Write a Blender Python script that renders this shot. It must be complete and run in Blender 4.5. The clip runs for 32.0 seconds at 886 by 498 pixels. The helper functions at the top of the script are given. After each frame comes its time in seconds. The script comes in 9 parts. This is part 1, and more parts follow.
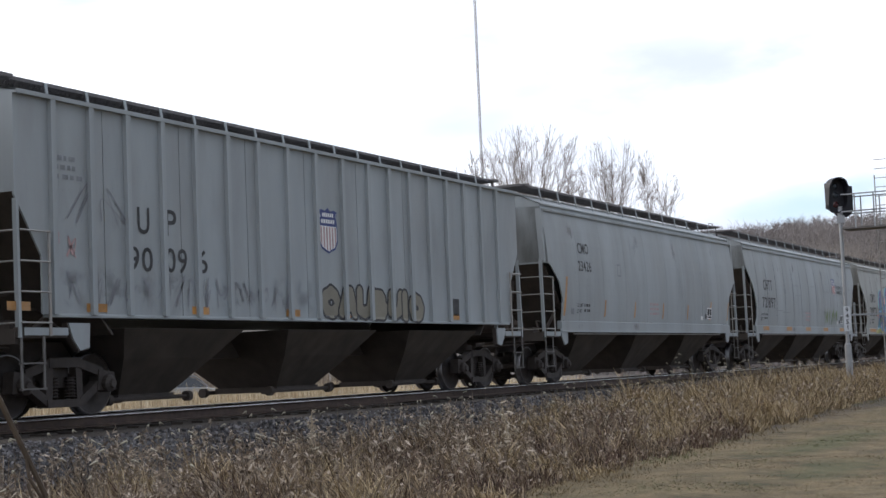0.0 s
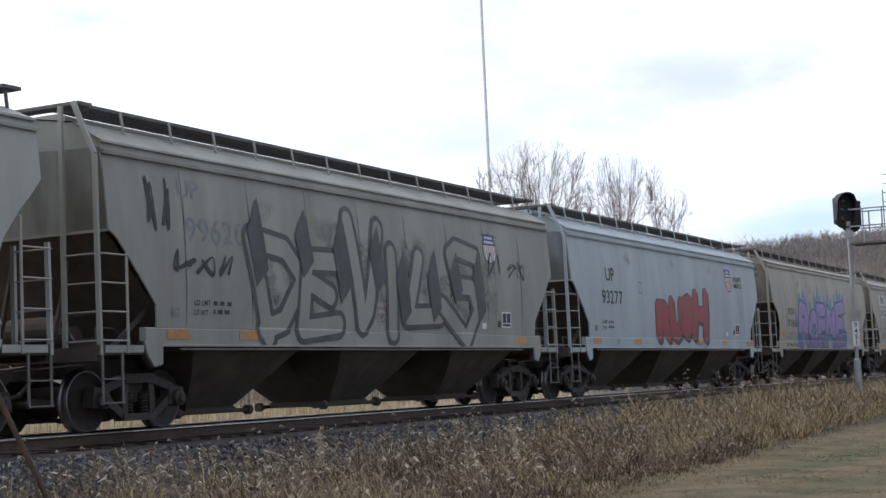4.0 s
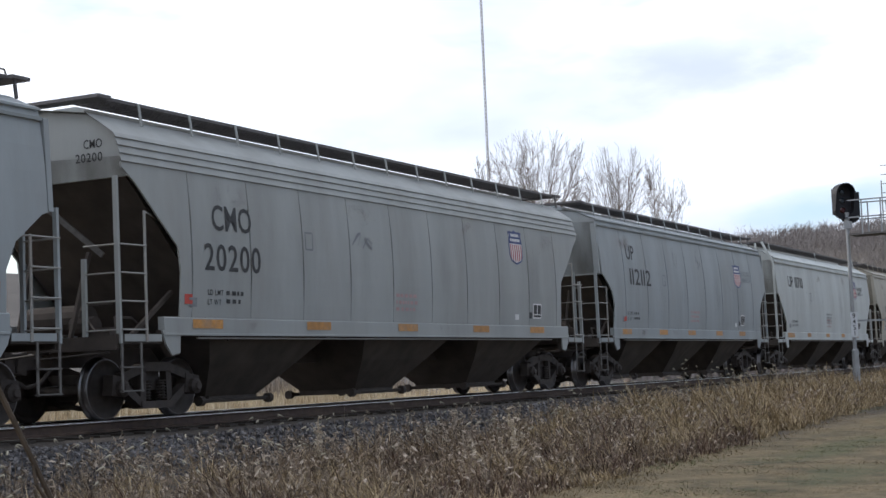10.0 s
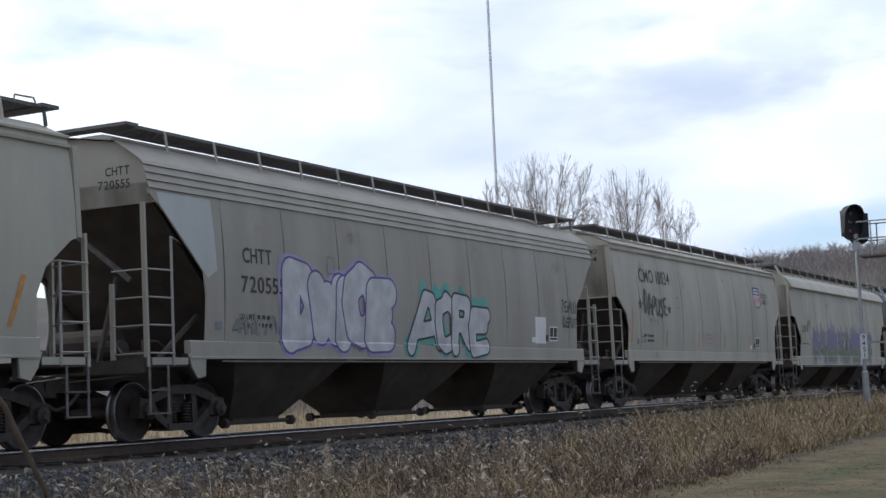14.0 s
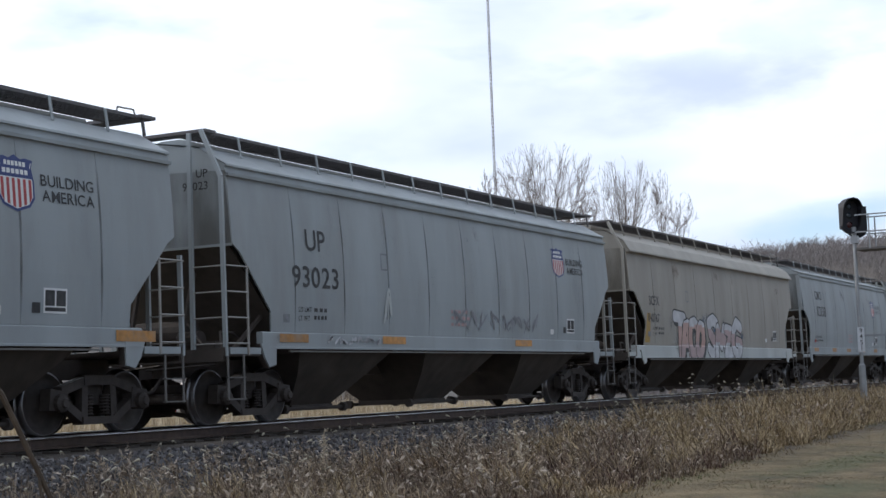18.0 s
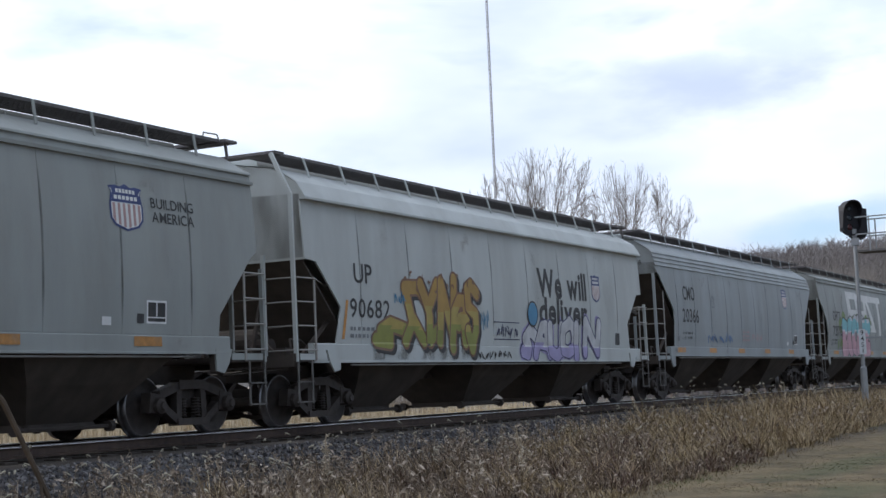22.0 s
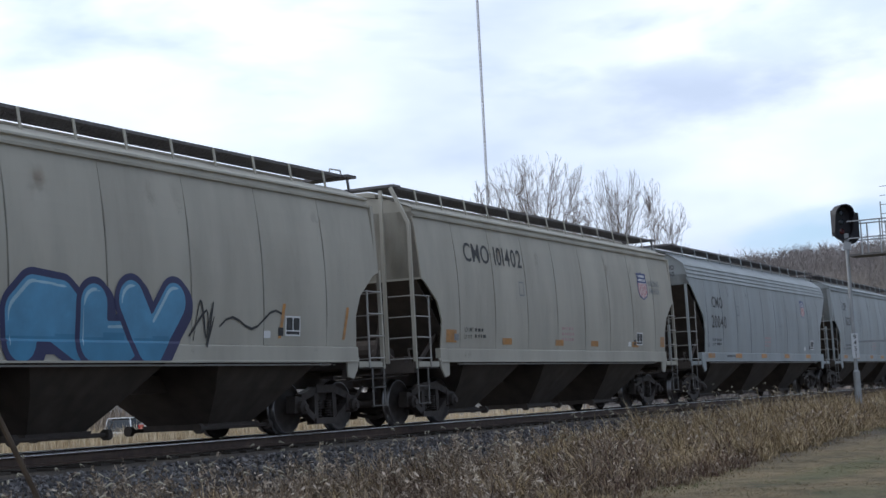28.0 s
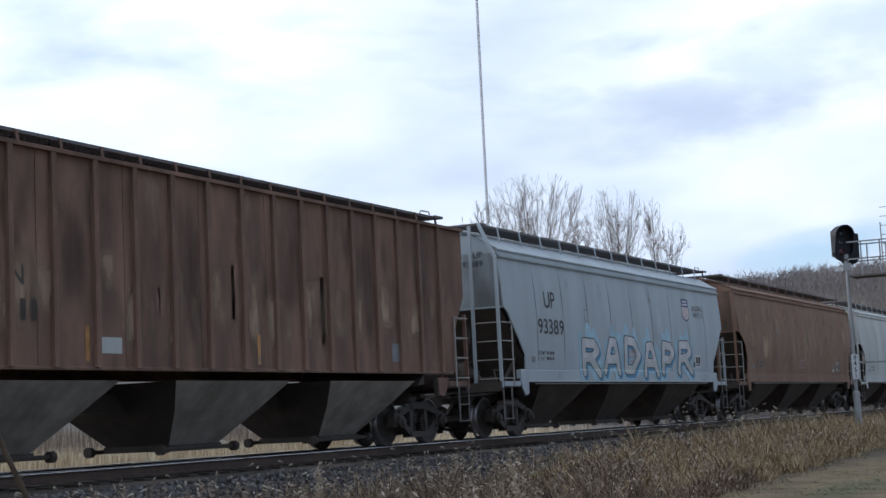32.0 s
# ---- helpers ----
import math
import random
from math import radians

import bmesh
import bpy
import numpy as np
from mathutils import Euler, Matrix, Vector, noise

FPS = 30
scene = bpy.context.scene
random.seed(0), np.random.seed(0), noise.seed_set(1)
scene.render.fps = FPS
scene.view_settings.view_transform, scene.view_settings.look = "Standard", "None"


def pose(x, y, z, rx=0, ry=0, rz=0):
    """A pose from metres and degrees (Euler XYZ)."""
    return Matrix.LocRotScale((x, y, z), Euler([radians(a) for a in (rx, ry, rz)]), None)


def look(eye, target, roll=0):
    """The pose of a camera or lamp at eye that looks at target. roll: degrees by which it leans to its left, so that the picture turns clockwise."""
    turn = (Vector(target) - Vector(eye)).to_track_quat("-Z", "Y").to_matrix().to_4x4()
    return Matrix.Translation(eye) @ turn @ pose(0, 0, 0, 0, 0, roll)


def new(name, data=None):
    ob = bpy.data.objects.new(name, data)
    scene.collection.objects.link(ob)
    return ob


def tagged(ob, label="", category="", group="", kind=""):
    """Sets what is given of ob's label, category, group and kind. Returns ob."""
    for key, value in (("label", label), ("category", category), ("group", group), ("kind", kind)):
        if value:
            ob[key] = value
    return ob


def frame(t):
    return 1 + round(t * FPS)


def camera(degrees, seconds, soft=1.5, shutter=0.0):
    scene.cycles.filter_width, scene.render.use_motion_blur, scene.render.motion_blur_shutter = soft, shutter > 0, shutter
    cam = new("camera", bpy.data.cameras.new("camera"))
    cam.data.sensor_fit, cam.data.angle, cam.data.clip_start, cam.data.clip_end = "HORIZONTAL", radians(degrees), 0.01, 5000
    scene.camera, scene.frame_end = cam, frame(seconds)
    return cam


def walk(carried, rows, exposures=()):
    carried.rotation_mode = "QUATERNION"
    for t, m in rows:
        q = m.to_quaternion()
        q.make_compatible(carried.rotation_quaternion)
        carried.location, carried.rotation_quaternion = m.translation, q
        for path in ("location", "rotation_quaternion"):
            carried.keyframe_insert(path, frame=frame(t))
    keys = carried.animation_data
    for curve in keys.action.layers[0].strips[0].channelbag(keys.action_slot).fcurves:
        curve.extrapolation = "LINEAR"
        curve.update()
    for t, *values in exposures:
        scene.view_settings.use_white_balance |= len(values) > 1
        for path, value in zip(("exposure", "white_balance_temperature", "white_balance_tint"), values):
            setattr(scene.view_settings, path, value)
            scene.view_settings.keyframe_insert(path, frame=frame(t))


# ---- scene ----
# camera: stands beside the track and is held by hand; x runs along the track, z = 0 is the rail top
cam = camera(32.0, 32.0, soft=1.5)
EYE = (0.0, 0.0, 0.47)
walk(cam, [(t, pose(*EYE, rx, ry, rz)) for t, rx, ry, rz in (
    (0, 94.418, 2.359, -63.522), (0.5, 94.443, 2.661, -63.527), (1, 94.518, 2.660, -63.486), (1.5, 94.543, 2.283, -63.444),
    (2, 94.647, 2.176, -63.429), (2.5, 94.783, 2.190, -63.392), (3, 94.928, 2.224, -63.366), (3.5, 95.085, 2.418, -63.276),
    (5.5, 94.748, 2.485, -63.164), (6, 94.627, 2.368, -63.106), (6.5, 94.597, 2.449, -63.095), (7, 94.571, 2.186, -63.090),
    (7.5, 94.569, 2.157, -63.085), (8, 94.646, 2.061, -63.021), (8.5, 94.684, 1.937, -63.039), (9, 94.686, 2.021, -63.131),
    (9.5, 94.660, 2.196, -63.202), (10, 94.647, 2.348, -63.281), (10.5, 94.696, 2.377, -63.371), (11, 94.787, 2.258, -63.409),
    (11.5, 94.948, 2.372, -63.360), (12, 95.166, 2.327, -63.299), (12.5, 95.330, 2.325, -63.231), (13, 95.494, 2.508, -63.112),
    (13.5, 95.553, 2.627, -62.971), (14, 95.495, 2.465, -62.953), (14.5, 95.344, 2.214, -63.062), (15, 95.135, 2.033, -63.231),
    (15.5, 95.102, 2.079, -63.335), (17.5, 95.175, 2.180, -63.109), (18, 95.147, 2.135, -63.054), (18.5, 95.143, 2.131, -63.090),
    (19, 95.177, 2.172, -63.150), (19.5, 95.218, 2.229, -63.142), (20, 95.213, 2.244, -63.174), (20.5, 95.198, 2.151, -63.164),
    (21, 95.274, 2.332, -63.151), (21.5, 95.289, 2.269, -63.094), (22, 95.322, 2.469, -63.005), (22.5, 95.228, 2.310, -63.021),
    (23, 95.221, 2.351, -63.061), (23.5, 95.398, 2.519, -63.088), (24, 95.555, 2.577, -63.186), (24.5, 95.650, 2.384, -63.297),
    (25, 95.726, 2.268, -63.365), (25.5, 95.751, 2.261, -63.428), (27.5, 95.549, 2.648, -63.317), (28, 95.566, 2.866, -63.240),
    (28.5, 95.585, 2.603, -63.205), (29, 95.613, 2.632, -63.130), (29.5, 95.654, 2.811, -63.144), (30, 95.759, 2.855, -63.209),
    (30.5, 95.777, 2.664, -63.294), (31, 95.746, 2.551, -63.336), (31.5, 95.972, 2.445, -63.335), (32, 96.290, 2.703, -63.259)
)], exposures=((0, 0.12, 6260, 14), (6, 0.03, 6120, 13), (11.5, 0.0, 6100, 13), (13.5, -0.17, 5900, 12), (17, -0.10, 5940, 12), (22, -0.14, 5880, 12), (32, -0.25, 5700, 11)))

# ---------------------------------------------------------------- light
SUN_TO = Vector((0.03, 0.92, 0.40)).normalized()
sun_data = bpy.data.lights.new("sun", "SUN")
sun_data.energy, sun_data.angle, sun_data.color = 1.45, radians(0.8), (1.0, 0.90, 0.76)
sun_lamp = new("sun", sun_data)
sun_lamp.matrix_world = look(SUN_TO * 100, (0, 0, 0))

world = bpy.data.worlds.new("sky")
scene.world = world
world.use_nodes = True


def sky_world():
    nt = world.node_tree
    nt.nodes.clear()
    N = nt.nodes.new
    out, bg = N("ShaderNodeOutputWorld"), N("ShaderNodeBackground")
    sky = N("ShaderNodeTexSky")
    sky.sky_type, sky.sun_disc = "NISHITA", False
    sky.sun_elevation = math.asin(SUN_TO.z)
    sky.sun_rotation = math.atan2(SUN_TO.x, SUN_TO.y)
    sky.air_density, sky.dust_density, sky.ozone_density = 1.0, 1.0, 1.0
    tc = N("ShaderNodeTexCoord")
    mp = N("ShaderNodeMapping")
    mp.inputs["Scale"].default_value = (1.0, 1.0, 2.6)
    mp.inputs["Location"].default_value = (0.35, 0.1, 0.0)
    nz = N("ShaderNodeTexNoise")
    nz.inputs["Scale"].default_value, nz.inputs["Detail"].default_value = 2.6, 6.0
    nz.inputs["Roughness"].default_value, nz.inputs["Distortion"].default_value = 0.52, 0.25
    cr = N("ShaderNodeValToRGB")       # how much cloud
    cr.color_ramp.elements[0].position, cr.color_ramp.elements[0].color = 0.30, (0, 0, 0, 1)
    cr.color_ramp.elements[1].position, cr.color_ramp.elements[1].color = 0.46, (1, 1, 1, 1)
    nz2 = N("ShaderNodeTexNoise")      # thick and thin cloud
    nz2.inputs["Scale"].default_value, nz2.inputs["Detail"].default_value = 3.3, 5.0
    cr2 = N("ShaderNodeValToRGB")
    cr2.color_ramp.elements[0].position, cr2.color_ramp.elements[0].color = 0.28, (0.58, 0.63, 0.69, 1)
    cr2.color_ramp.elements[1].position, cr2.color_ramp.elements[1].color = 0.60, (1.0, 1.0, 1.0, 1)
    scale = N("ShaderNodeMix")
    scale.data_type, scale.blend_type = "RGBA", "MULTIPLY"
    scale.inputs["Factor"].default_value = 1.0
    scale.inputs[7].default_value = (SKY, SKY, SKY, 1)
    lit = N("ShaderNodeMix")
    lit.data_type, lit.blend_type = "RGBA", "MULTIPLY"
    lit.inputs["Factor"].default_value = 1.0
    # clouds are brighter and whiter towards the sun, dimmer and bluer away from it
    dot = N("ShaderNodeVectorMath")
    dot.operation = "DOT_PRODUCT"
    dot.inputs[1].default_value = SUN_TO
    glow = N("ShaderNodeValToRGB")
    glow.color_ramp.elements[0].position, glow.color_ramp.elements[0].color = 0.18, (*[CLOUD * k for k in (0.25, 0.295, 0.35)], 1)
    glow.color_ramp.elements[1].position, glow.color_ramp.elements[1].color = 0.66, (*[CLOUD * k for k in (0.87, 0.885, 0.90)], 1)
    half = N("ShaderNodeMath")
    half.operation = "MULTIPLY_ADD"
    half.inputs[1].default_value, half.inputs[2].default_value = 0.5, 0.5
    mix = N("ShaderNodeMix")
    mix.data_type = "RGBA"
    L = nt.links.new
    L(tc.outputs["Generated"], mp.inputs["Vector"])
    L(mp.outputs[0], nz.inputs["Vector"])
    L(mp.outputs[0], nz2.inputs["Vector"])
    L(nz.outputs["Fac"], cr.inputs["Fac"])
    L(nz2.outputs["Fac"], cr2.inputs["Fac"])
    L(sky.outputs[0], scale.inputs[6])
    thick = cr2.outputs[0]
    # one long grey cloud high over the woods and one pale blue opening low beside it
    for centre, wide, high, tone, rough in (((0.9414, 0.2790, 0.1860), 0.125, 0.030, (0.56, 0.605, 0.68, 1), 1.1), ((0.9724, 0.2122, 0.0972), 0.060, 0.016, (0.50, 0.63, 0.70, 1), 1.0),
                                           ((0.9540, 0.2000, 0.2250), 0.110, 0.028, (0.70, 0.745, 0.80, 1), 1.1)):
        c = Vector(centre).normalized()
        e1 = Vector((c.y, -c.x, 0)).normalized()
        e2 = e1.cross(c).normalized()
        e2 = e2 if e2.z > 0 else -e2
        e1, e2 = (e1 + e2 * 0.12).normalized(), (e2 - e1 * 0.12).normalized()
        terms = []
        for e, size in ((e1, wide), (e2, high)):
            dp = N("ShaderNodeVectorMath")
            dp.operation = "DOT_PRODUCT"
            dp.inputs[1].default_value = e / size
            L(tc.outputs["Generated"], dp.inputs[0])
            off = N("ShaderNodeMath")
            off.operation = "SUBTRACT"
            off.inputs[1].default_value = c.dot(e) / size
            L(dp.outputs["Value"], off.inputs[0])
            sq = N("ShaderNodeMath")
            sq.operation = "POWER"
            ab = N("ShaderNodeMath")
            ab.operation = "ABSOLUTE"
            L(off.outputs[0], ab.inputs[0])
            L(ab.outputs[0], sq.inputs[0])
            sq.inputs[1].default_value = 2.0
            terms.append(sq)
        add = N("ShaderNodeMath")
        L(terms[0].outputs[0], add.inputs[0])
        L(terms[1].outputs[0], add.inputs[1])
        tex = N("ShaderNodeTexNoise")
        tex.inputs["Scale"].default_value, tex.inputs["Detail"].default_value = 14.0, 6.0
        L(mp.outputs[0], tex.inputs["Vector"])
        wob = N("ShaderNodeMath")
        wob.operation = "MULTIPLY_ADD"
        wob.inputs[1].default_value = rough * 2.2
        L(tex.outputs["Fac"], wob.inputs[0])
        L(add.outputs[0], wob.inputs[2])
        fac = N("ShaderNodeMapRange")
        fac.interpolation_type = "SMOOTHSTEP"
        fac.inputs["From Min"].default_value, fac.inputs["From Max"].default_value = rough * 0.9, rough * 1.1 + 1.3
        fac.inputs["To Min"].default_value, fac.inputs["To Max"].default_value = 1.0, 0.0
        L(wob.outputs[0], fac.inputs["Value"])
        mx = N("ShaderNodeMix")
        mx.data_type = "RGBA"
        mx.inputs[7].default_value = tone
        L(fac.outputs[0], mx.inputs["Factor"])
        L(thick, mx.inputs[6])
        thick = mx.outputs[2]
    L(thick, lit.inputs[6])
    L(tc.outputs["Generated"], dot.inputs[0])
    L(dot.outputs["Value"], half.inputs[0])
    L(half.outputs[0], glow.inputs["Fac"])
    L(glow.outputs[0], lit.inputs[7])
    L(cr.outputs[0], mix.inputs["Factor"])
    L(scale.outputs[2], mix.inputs[6])
    L(lit.outputs[2], mix.inputs[7])
    L(mix.outputs[2], bg.inputs["Color"])
    bg.inputs["Strength"].default_value = 1.0
    L(bg.outputs[0], out.inputs[0])


SKY, CLOUD = 0.14, 1.60
sky_world()

# ---------------------------------------------------------------- materials
MATS = {}


def material(name, base, rough=0.6, metal=0.0, spread=0.15, grain=6.0, stain=None, stain_amount=0.35, stain_scale=0.8,
             streak=1.0, bump=0.0, bump_scale=40.0, island=0.0, per_object=0.0, second=None, wear=None, wear_amount=0.0, wear_scale=5.0, soft=None):
    """A surface with grain and stains at real size. second: other colours by piece (island)."""
    if name in MATS:
        return MATS[name]
    m = bpy.data.materials.new(name)
    m.use_nodes = True
    nt = m.node_tree
    bs = nt.nodes["Principled BSDF"]
    N, L = nt.nodes.new, nt.links.new
    bs.inputs["Roughness"].default_value, bs.inputs["Metallic"].default_value = rough, metal
    tc = N("ShaderNodeTexCoord")
    mp = N("ShaderNodeMapping")
    mp.inputs["Scale"].default_value = (1, 1, 1 / streak)
    L(tc.outputs["Object"], mp.inputs["Vector"])
    fine = N("ShaderNodeTexNoise")
    fine.inputs["Scale"].default_value, fine.inputs["Detail"].default_value = grain, 5.0
    L(mp.outputs[0], fine.inputs["Vector"])
    ramp = N("ShaderNodeMapRange")
    ramp.inputs["From Min"].default_value, ramp.inputs["From Max"].default_value = 0.25, 0.75
    ramp.inputs["To Min"].default_value, ramp.inputs["To Max"].default_value = 1 - spread, 1 + spread
    L(fine.outputs["Fac"], ramp.inputs["Value"])
    colour = N("ShaderNodeRGB")
    colour.outputs[0].default_value = (*base, 1)
    last = colour.outputs[0]
    if second:
        geo = N("ShaderNodeNewGeometry")
        cr = N("ShaderNodeValToRGB")
        cr.color_ramp.interpolation = "CONSTANT"
        cols = [base, *second]
        cr.color_ramp.elements[0].color = (*cols[0], 1)
        cr.color_ramp.elements[1].position, cr.color_ramp.elements[1].color = 1 / len(cols), (*cols[1], 1)
        for i, c in enumerate(cols[2:], 2):
            cr.color_ramp.elements.new(i / len(cols)).color = (*c, 1)
        L(geo.outputs["Random Per Island"], cr.inputs["Fac"])
        last = cr.outputs[0]
    mul = N("ShaderNodeVectorMath")
    mul.operation = "SCALE"
    L(last, mul.inputs[0])
    L(ramp.outputs[0], mul.inputs["Scale"])
    last = mul.outputs[0]
    if island or per_object:
        src = N("ShaderNodeNewGeometry").outputs["Random Per Island"] if island else N("ShaderNodeObjectInfo").outputs["Random"]
        r2 = N("ShaderNodeMapRange")
        k = island or per_object
        r2.inputs["To Min"].default_value, r2.inputs["To Max"].default_value = 1 - k, 1 + k
        L(src, r2.inputs["Value"])
        mul2 = N("ShaderNodeVectorMath")
        mul2.operation = "SCALE"
        L(last, mul2.inputs[0])
        L(r2.outputs[0], mul2.inputs["Scale"])
        last = mul2.outputs[0]
    if stain:
        big = N("ShaderNodeTexNoise")
        big.inputs["Scale"].default_value, big.inputs["Detail"].default_value = stain_scale, 8.0
        big.inputs["Roughness"].default_value = 0.65
        L(mp.outputs[0], big.inputs["Vector"])
        r3 = N("ShaderNodeMapRange")
        r3.inputs["From Min"].default_value, r3.inputs["From Max"].default_value = 0.45, 0.72
        r3.inputs["To Max"].default_value = stain_amount
        L(big.outputs["Fac"], r3.inputs["Value"])
        mix = N("ShaderNodeMix")
        mix.data_type = "RGBA"
        mix.inputs[7].default_value = (*stain, 1)
        L(r3.outputs[0], mix.inputs["Factor"])
        L(last, mix.inputs[6])
        last = mix.outputs[2]
    if wear:
        spots = N("ShaderNodeTexNoise")
        spots.inputs["Scale"].default_value, spots.inputs["Detail"].default_value = wear_scale, 10.0
        spots.inputs["Roughness"].default_value = 0.72
        L(mp.outputs[0], spots.inputs["Vector"])
        r4 = N("ShaderNodeMapRange")
        r4.inputs["From Min"].default_value, r4.inputs["From Max"].default_value = 0.58, 0.72
        r4.inputs["To Max"].default_value = wear_amount
        L(spots.outputs["Fac"], r4.inputs["Value"])
        mix4 = N("ShaderNodeMix")
        mix4.data_type = "RGBA"
        mix4.inputs[7].default_value = (*wear, 1)
        L(r4.outputs[0], mix4.inputs["Factor"])
        L(last, mix4.inputs[6])
        last = mix4.outputs[2]
    if soft:
        # thin coat of spray or dirt: holes by noise, fading towards the patch's edges
        lo, hi, fade = soft
        veil = N("ShaderNodeTexNoise")
        veil.inputs["Scale"].default_value, veil.inputs["Detail"].default_value = grain, 4.0
        L(mp.outputs[0], veil.inputs["Vector"])
        r5 = N("ShaderNodeMapRange")
        r5.inputs["From Min"].default_value, r5.inputs["From Max"].default_value = 0.35, 0.65
        r5.inputs["To Min"].default_value, r5.inputs["To Max"].default_value = lo, hi
        L(veil.outputs["Fac"], r5.inputs["Value"])
        alpha = r5.outputs[0]
        if fade:
            sp = N("ShaderNodeSeparateXYZ")
            L(tc.outputs["Generated"], sp.inputs[0])
            for axis in ("X", "Z"):
                pp = N("ShaderNodeMath")
                pp.operation = "PINGPONG"
                pp.inputs[1].default_value = 0.5
                L(sp.outputs[axis], pp.inputs[0])
                rr = N("ShaderNodeMapRange")
                rr.interpolation_type = "SMOOTHSTEP"
                rr.inputs["From Max"].default_value = fade
                L(pp.outputs[0], rr.inputs["Value"])
                mm = N("ShaderNodeMath")
                mm.operation = "MULTIPLY"
                L(alpha, mm.inputs[0])
                L(rr.outputs[0], mm.inputs[1])
                alpha = mm.outputs[0]
        L(alpha, bs.inputs["Alpha"])
    L(last, bs.inputs["Base Color"])
    if bump:
        nb = N("ShaderNodeTexNoise")
        nb.inputs["Scale"].default_value, nb.inputs["Detail"].default_value = bump_scale, 4.0
        L(tc.outputs["Object"], nb.inputs["Vector"])
        bp = N("ShaderNodeBump")
        bp.inputs["Strength"].default_value, bp.inputs["Distance"].default_value = bump, 0.02
        L(nb.outputs["Fac"], bp.inputs["Height"])
        L(bp.outputs[0], bs.inputs["Normal"])
    MATS[name] = m
    return m


def paint(name, base, dirt=(0.16, 0.13, 0.10), amount=0.30):
    return material(name, base, rough=0.62, spread=0.09, grain=1.4, stain=dirt, stain_amount=amount, stain_scale=0.8, streak=4.5,
                    bump=0.09, bump_scale=2.6, per_object=0.035, wear=tuple(c * k for c, k in zip(base, (0.52, 0.47, 0.42))), wear_amount=0.16, wear_scale=2.0)


BLUE_GREY = paint("blue_grey_car_paint", (0.352, 0.382, 0.392))
PALE_BLUE = paint("pale_blue_grey_car_paint", (0.42, 0.475, 0.51), amount=0.18)
MID_GREY = paint("mid_grey_car_paint", (0.329, 0.348, 0.333))
BEIGE = paint("beige_grey_car_paint", (0.378, 0.352, 0.305))
STONE_GREY = paint("stone_grey_car_paint", (0.365, 0.373, 0.352))
LIGHT_GREY = paint("light_grey_car_paint", (0.379, 0.392, 0.380))
WARM_GREY = paint("warm_grey_car_paint", (0.446, 0.420, 0.352))
OFF_WHITE = paint("off_white_car_paint", (0.53, 0.555, 0.54), amount=0.2)
DIRTY_GREY = paint("dirty_grey_car_paint", (0.33, 0.33, 0.30), amount=0.5)
RUST = material("rusty_brown_car_paint", (0.220, 0.130, 0.092), rough=0.85, spread=0.45, grain=2.0, stain=(0.085, 0.055, 0.044), stain_amount=0.9,
                stain_scale=1.3, streak=3.5, bump=0.1, bump_scale=8, per_object=0.12, wear=(0.29, 0.222, 0.165), wear_amount=0.85, wear_scale=2.2)
RUST_PALE = material("faded_brown_car_paint", (0.21, 0.115, 0.075), rough=0.8, spread=0.22, grain=3.0, stain=(0.33, 0.25, 0.19),
                     stain_amount=0.5, stain_scale=0.9, streak=4.0, bump=0.1, bump_scale=8)
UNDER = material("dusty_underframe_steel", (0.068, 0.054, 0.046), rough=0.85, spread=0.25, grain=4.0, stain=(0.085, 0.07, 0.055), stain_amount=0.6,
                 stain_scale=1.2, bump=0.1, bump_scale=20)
PALE_DUST = material("pale_dust_on_bare_chutes", (0.34, 0.305, 0.26), rough=0.9, spread=0.25, grain=3.0, stain=(0.10, 0.085, 0.07), stain_amount=0.6, stain_scale=1.2)
# chute ends and stepped-car slope sheets, darkened in colour for the shade on them
END_SHEET_SHADE = material("shade_brown_end_sheet", (0.055, 0.044, 0.038), rough=0.9, spread=0.3, grain=3.0, stain=(0.085, 0.072, 0.06), stain_amount=0.5, stain_scale=1.4)
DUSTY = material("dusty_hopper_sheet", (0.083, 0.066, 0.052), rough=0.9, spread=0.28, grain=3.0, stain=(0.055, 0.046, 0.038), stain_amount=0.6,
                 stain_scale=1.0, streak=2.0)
# slope sheets at the car ends: the recess's shade is put into this colour
RECESS_SHADE = material("shade_dark_slope_sheet", (0.072, 0.059, 0.050), rough=0.85, spread=0.3, grain=3.0, stain=(0.075, 0.06, 0.048), stain_amount=0.5,
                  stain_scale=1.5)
CAST = material("dark_cast_steel", (0.060, 0.048, 0.042), rough=0.7, metal=0.2, spread=0.3, grain=8.0, stain=(0.055, 0.043, 0.033),
                stain_amount=0.6, stain_scale=3.0, bump=0.2, bump_scale=40)
TREAD = material("worn_bright_steel", (0.24, 0.23, 0.23), rough=0.36, metal=1.0, spread=0.1, grain=20)
GRATE = material("dark_galvanised_grating", (0.15, 0.14, 0.14), rough=0.7, metal=0.3, spread=0.3, grain=30)
GALV = material("pale_painted_steel", (0.33, 0.32, 0.30), rough=0.6, spread=0.15, grain=8, stain=(0.2, 0.13, 0.08), stain_amount=0.5, stain_scale=4.0)
BLACK_INK = material("black_stencil_paint", (0.028, 0.028, 0.03), rough=0.6, spread=0.3, grain=9, stain=(0.2, 0.2, 0.2), stain_amount=0.25, stain_scale=5)
GREY_INK = material("faded_grey_stencil_paint", (0.22, 0.23, 0.24), rough=0.6, spread=0.3, grain=9)
WHITE_INK = material("white_paint", (0.78, 0.78, 0.77), rough=0.6, spread=0.08, grain=5)
FLAG_BLUE = material("blue_shield_paint", (0.05, 0.07, 0.20), rough=0.6, spread=0.15, grain=9)
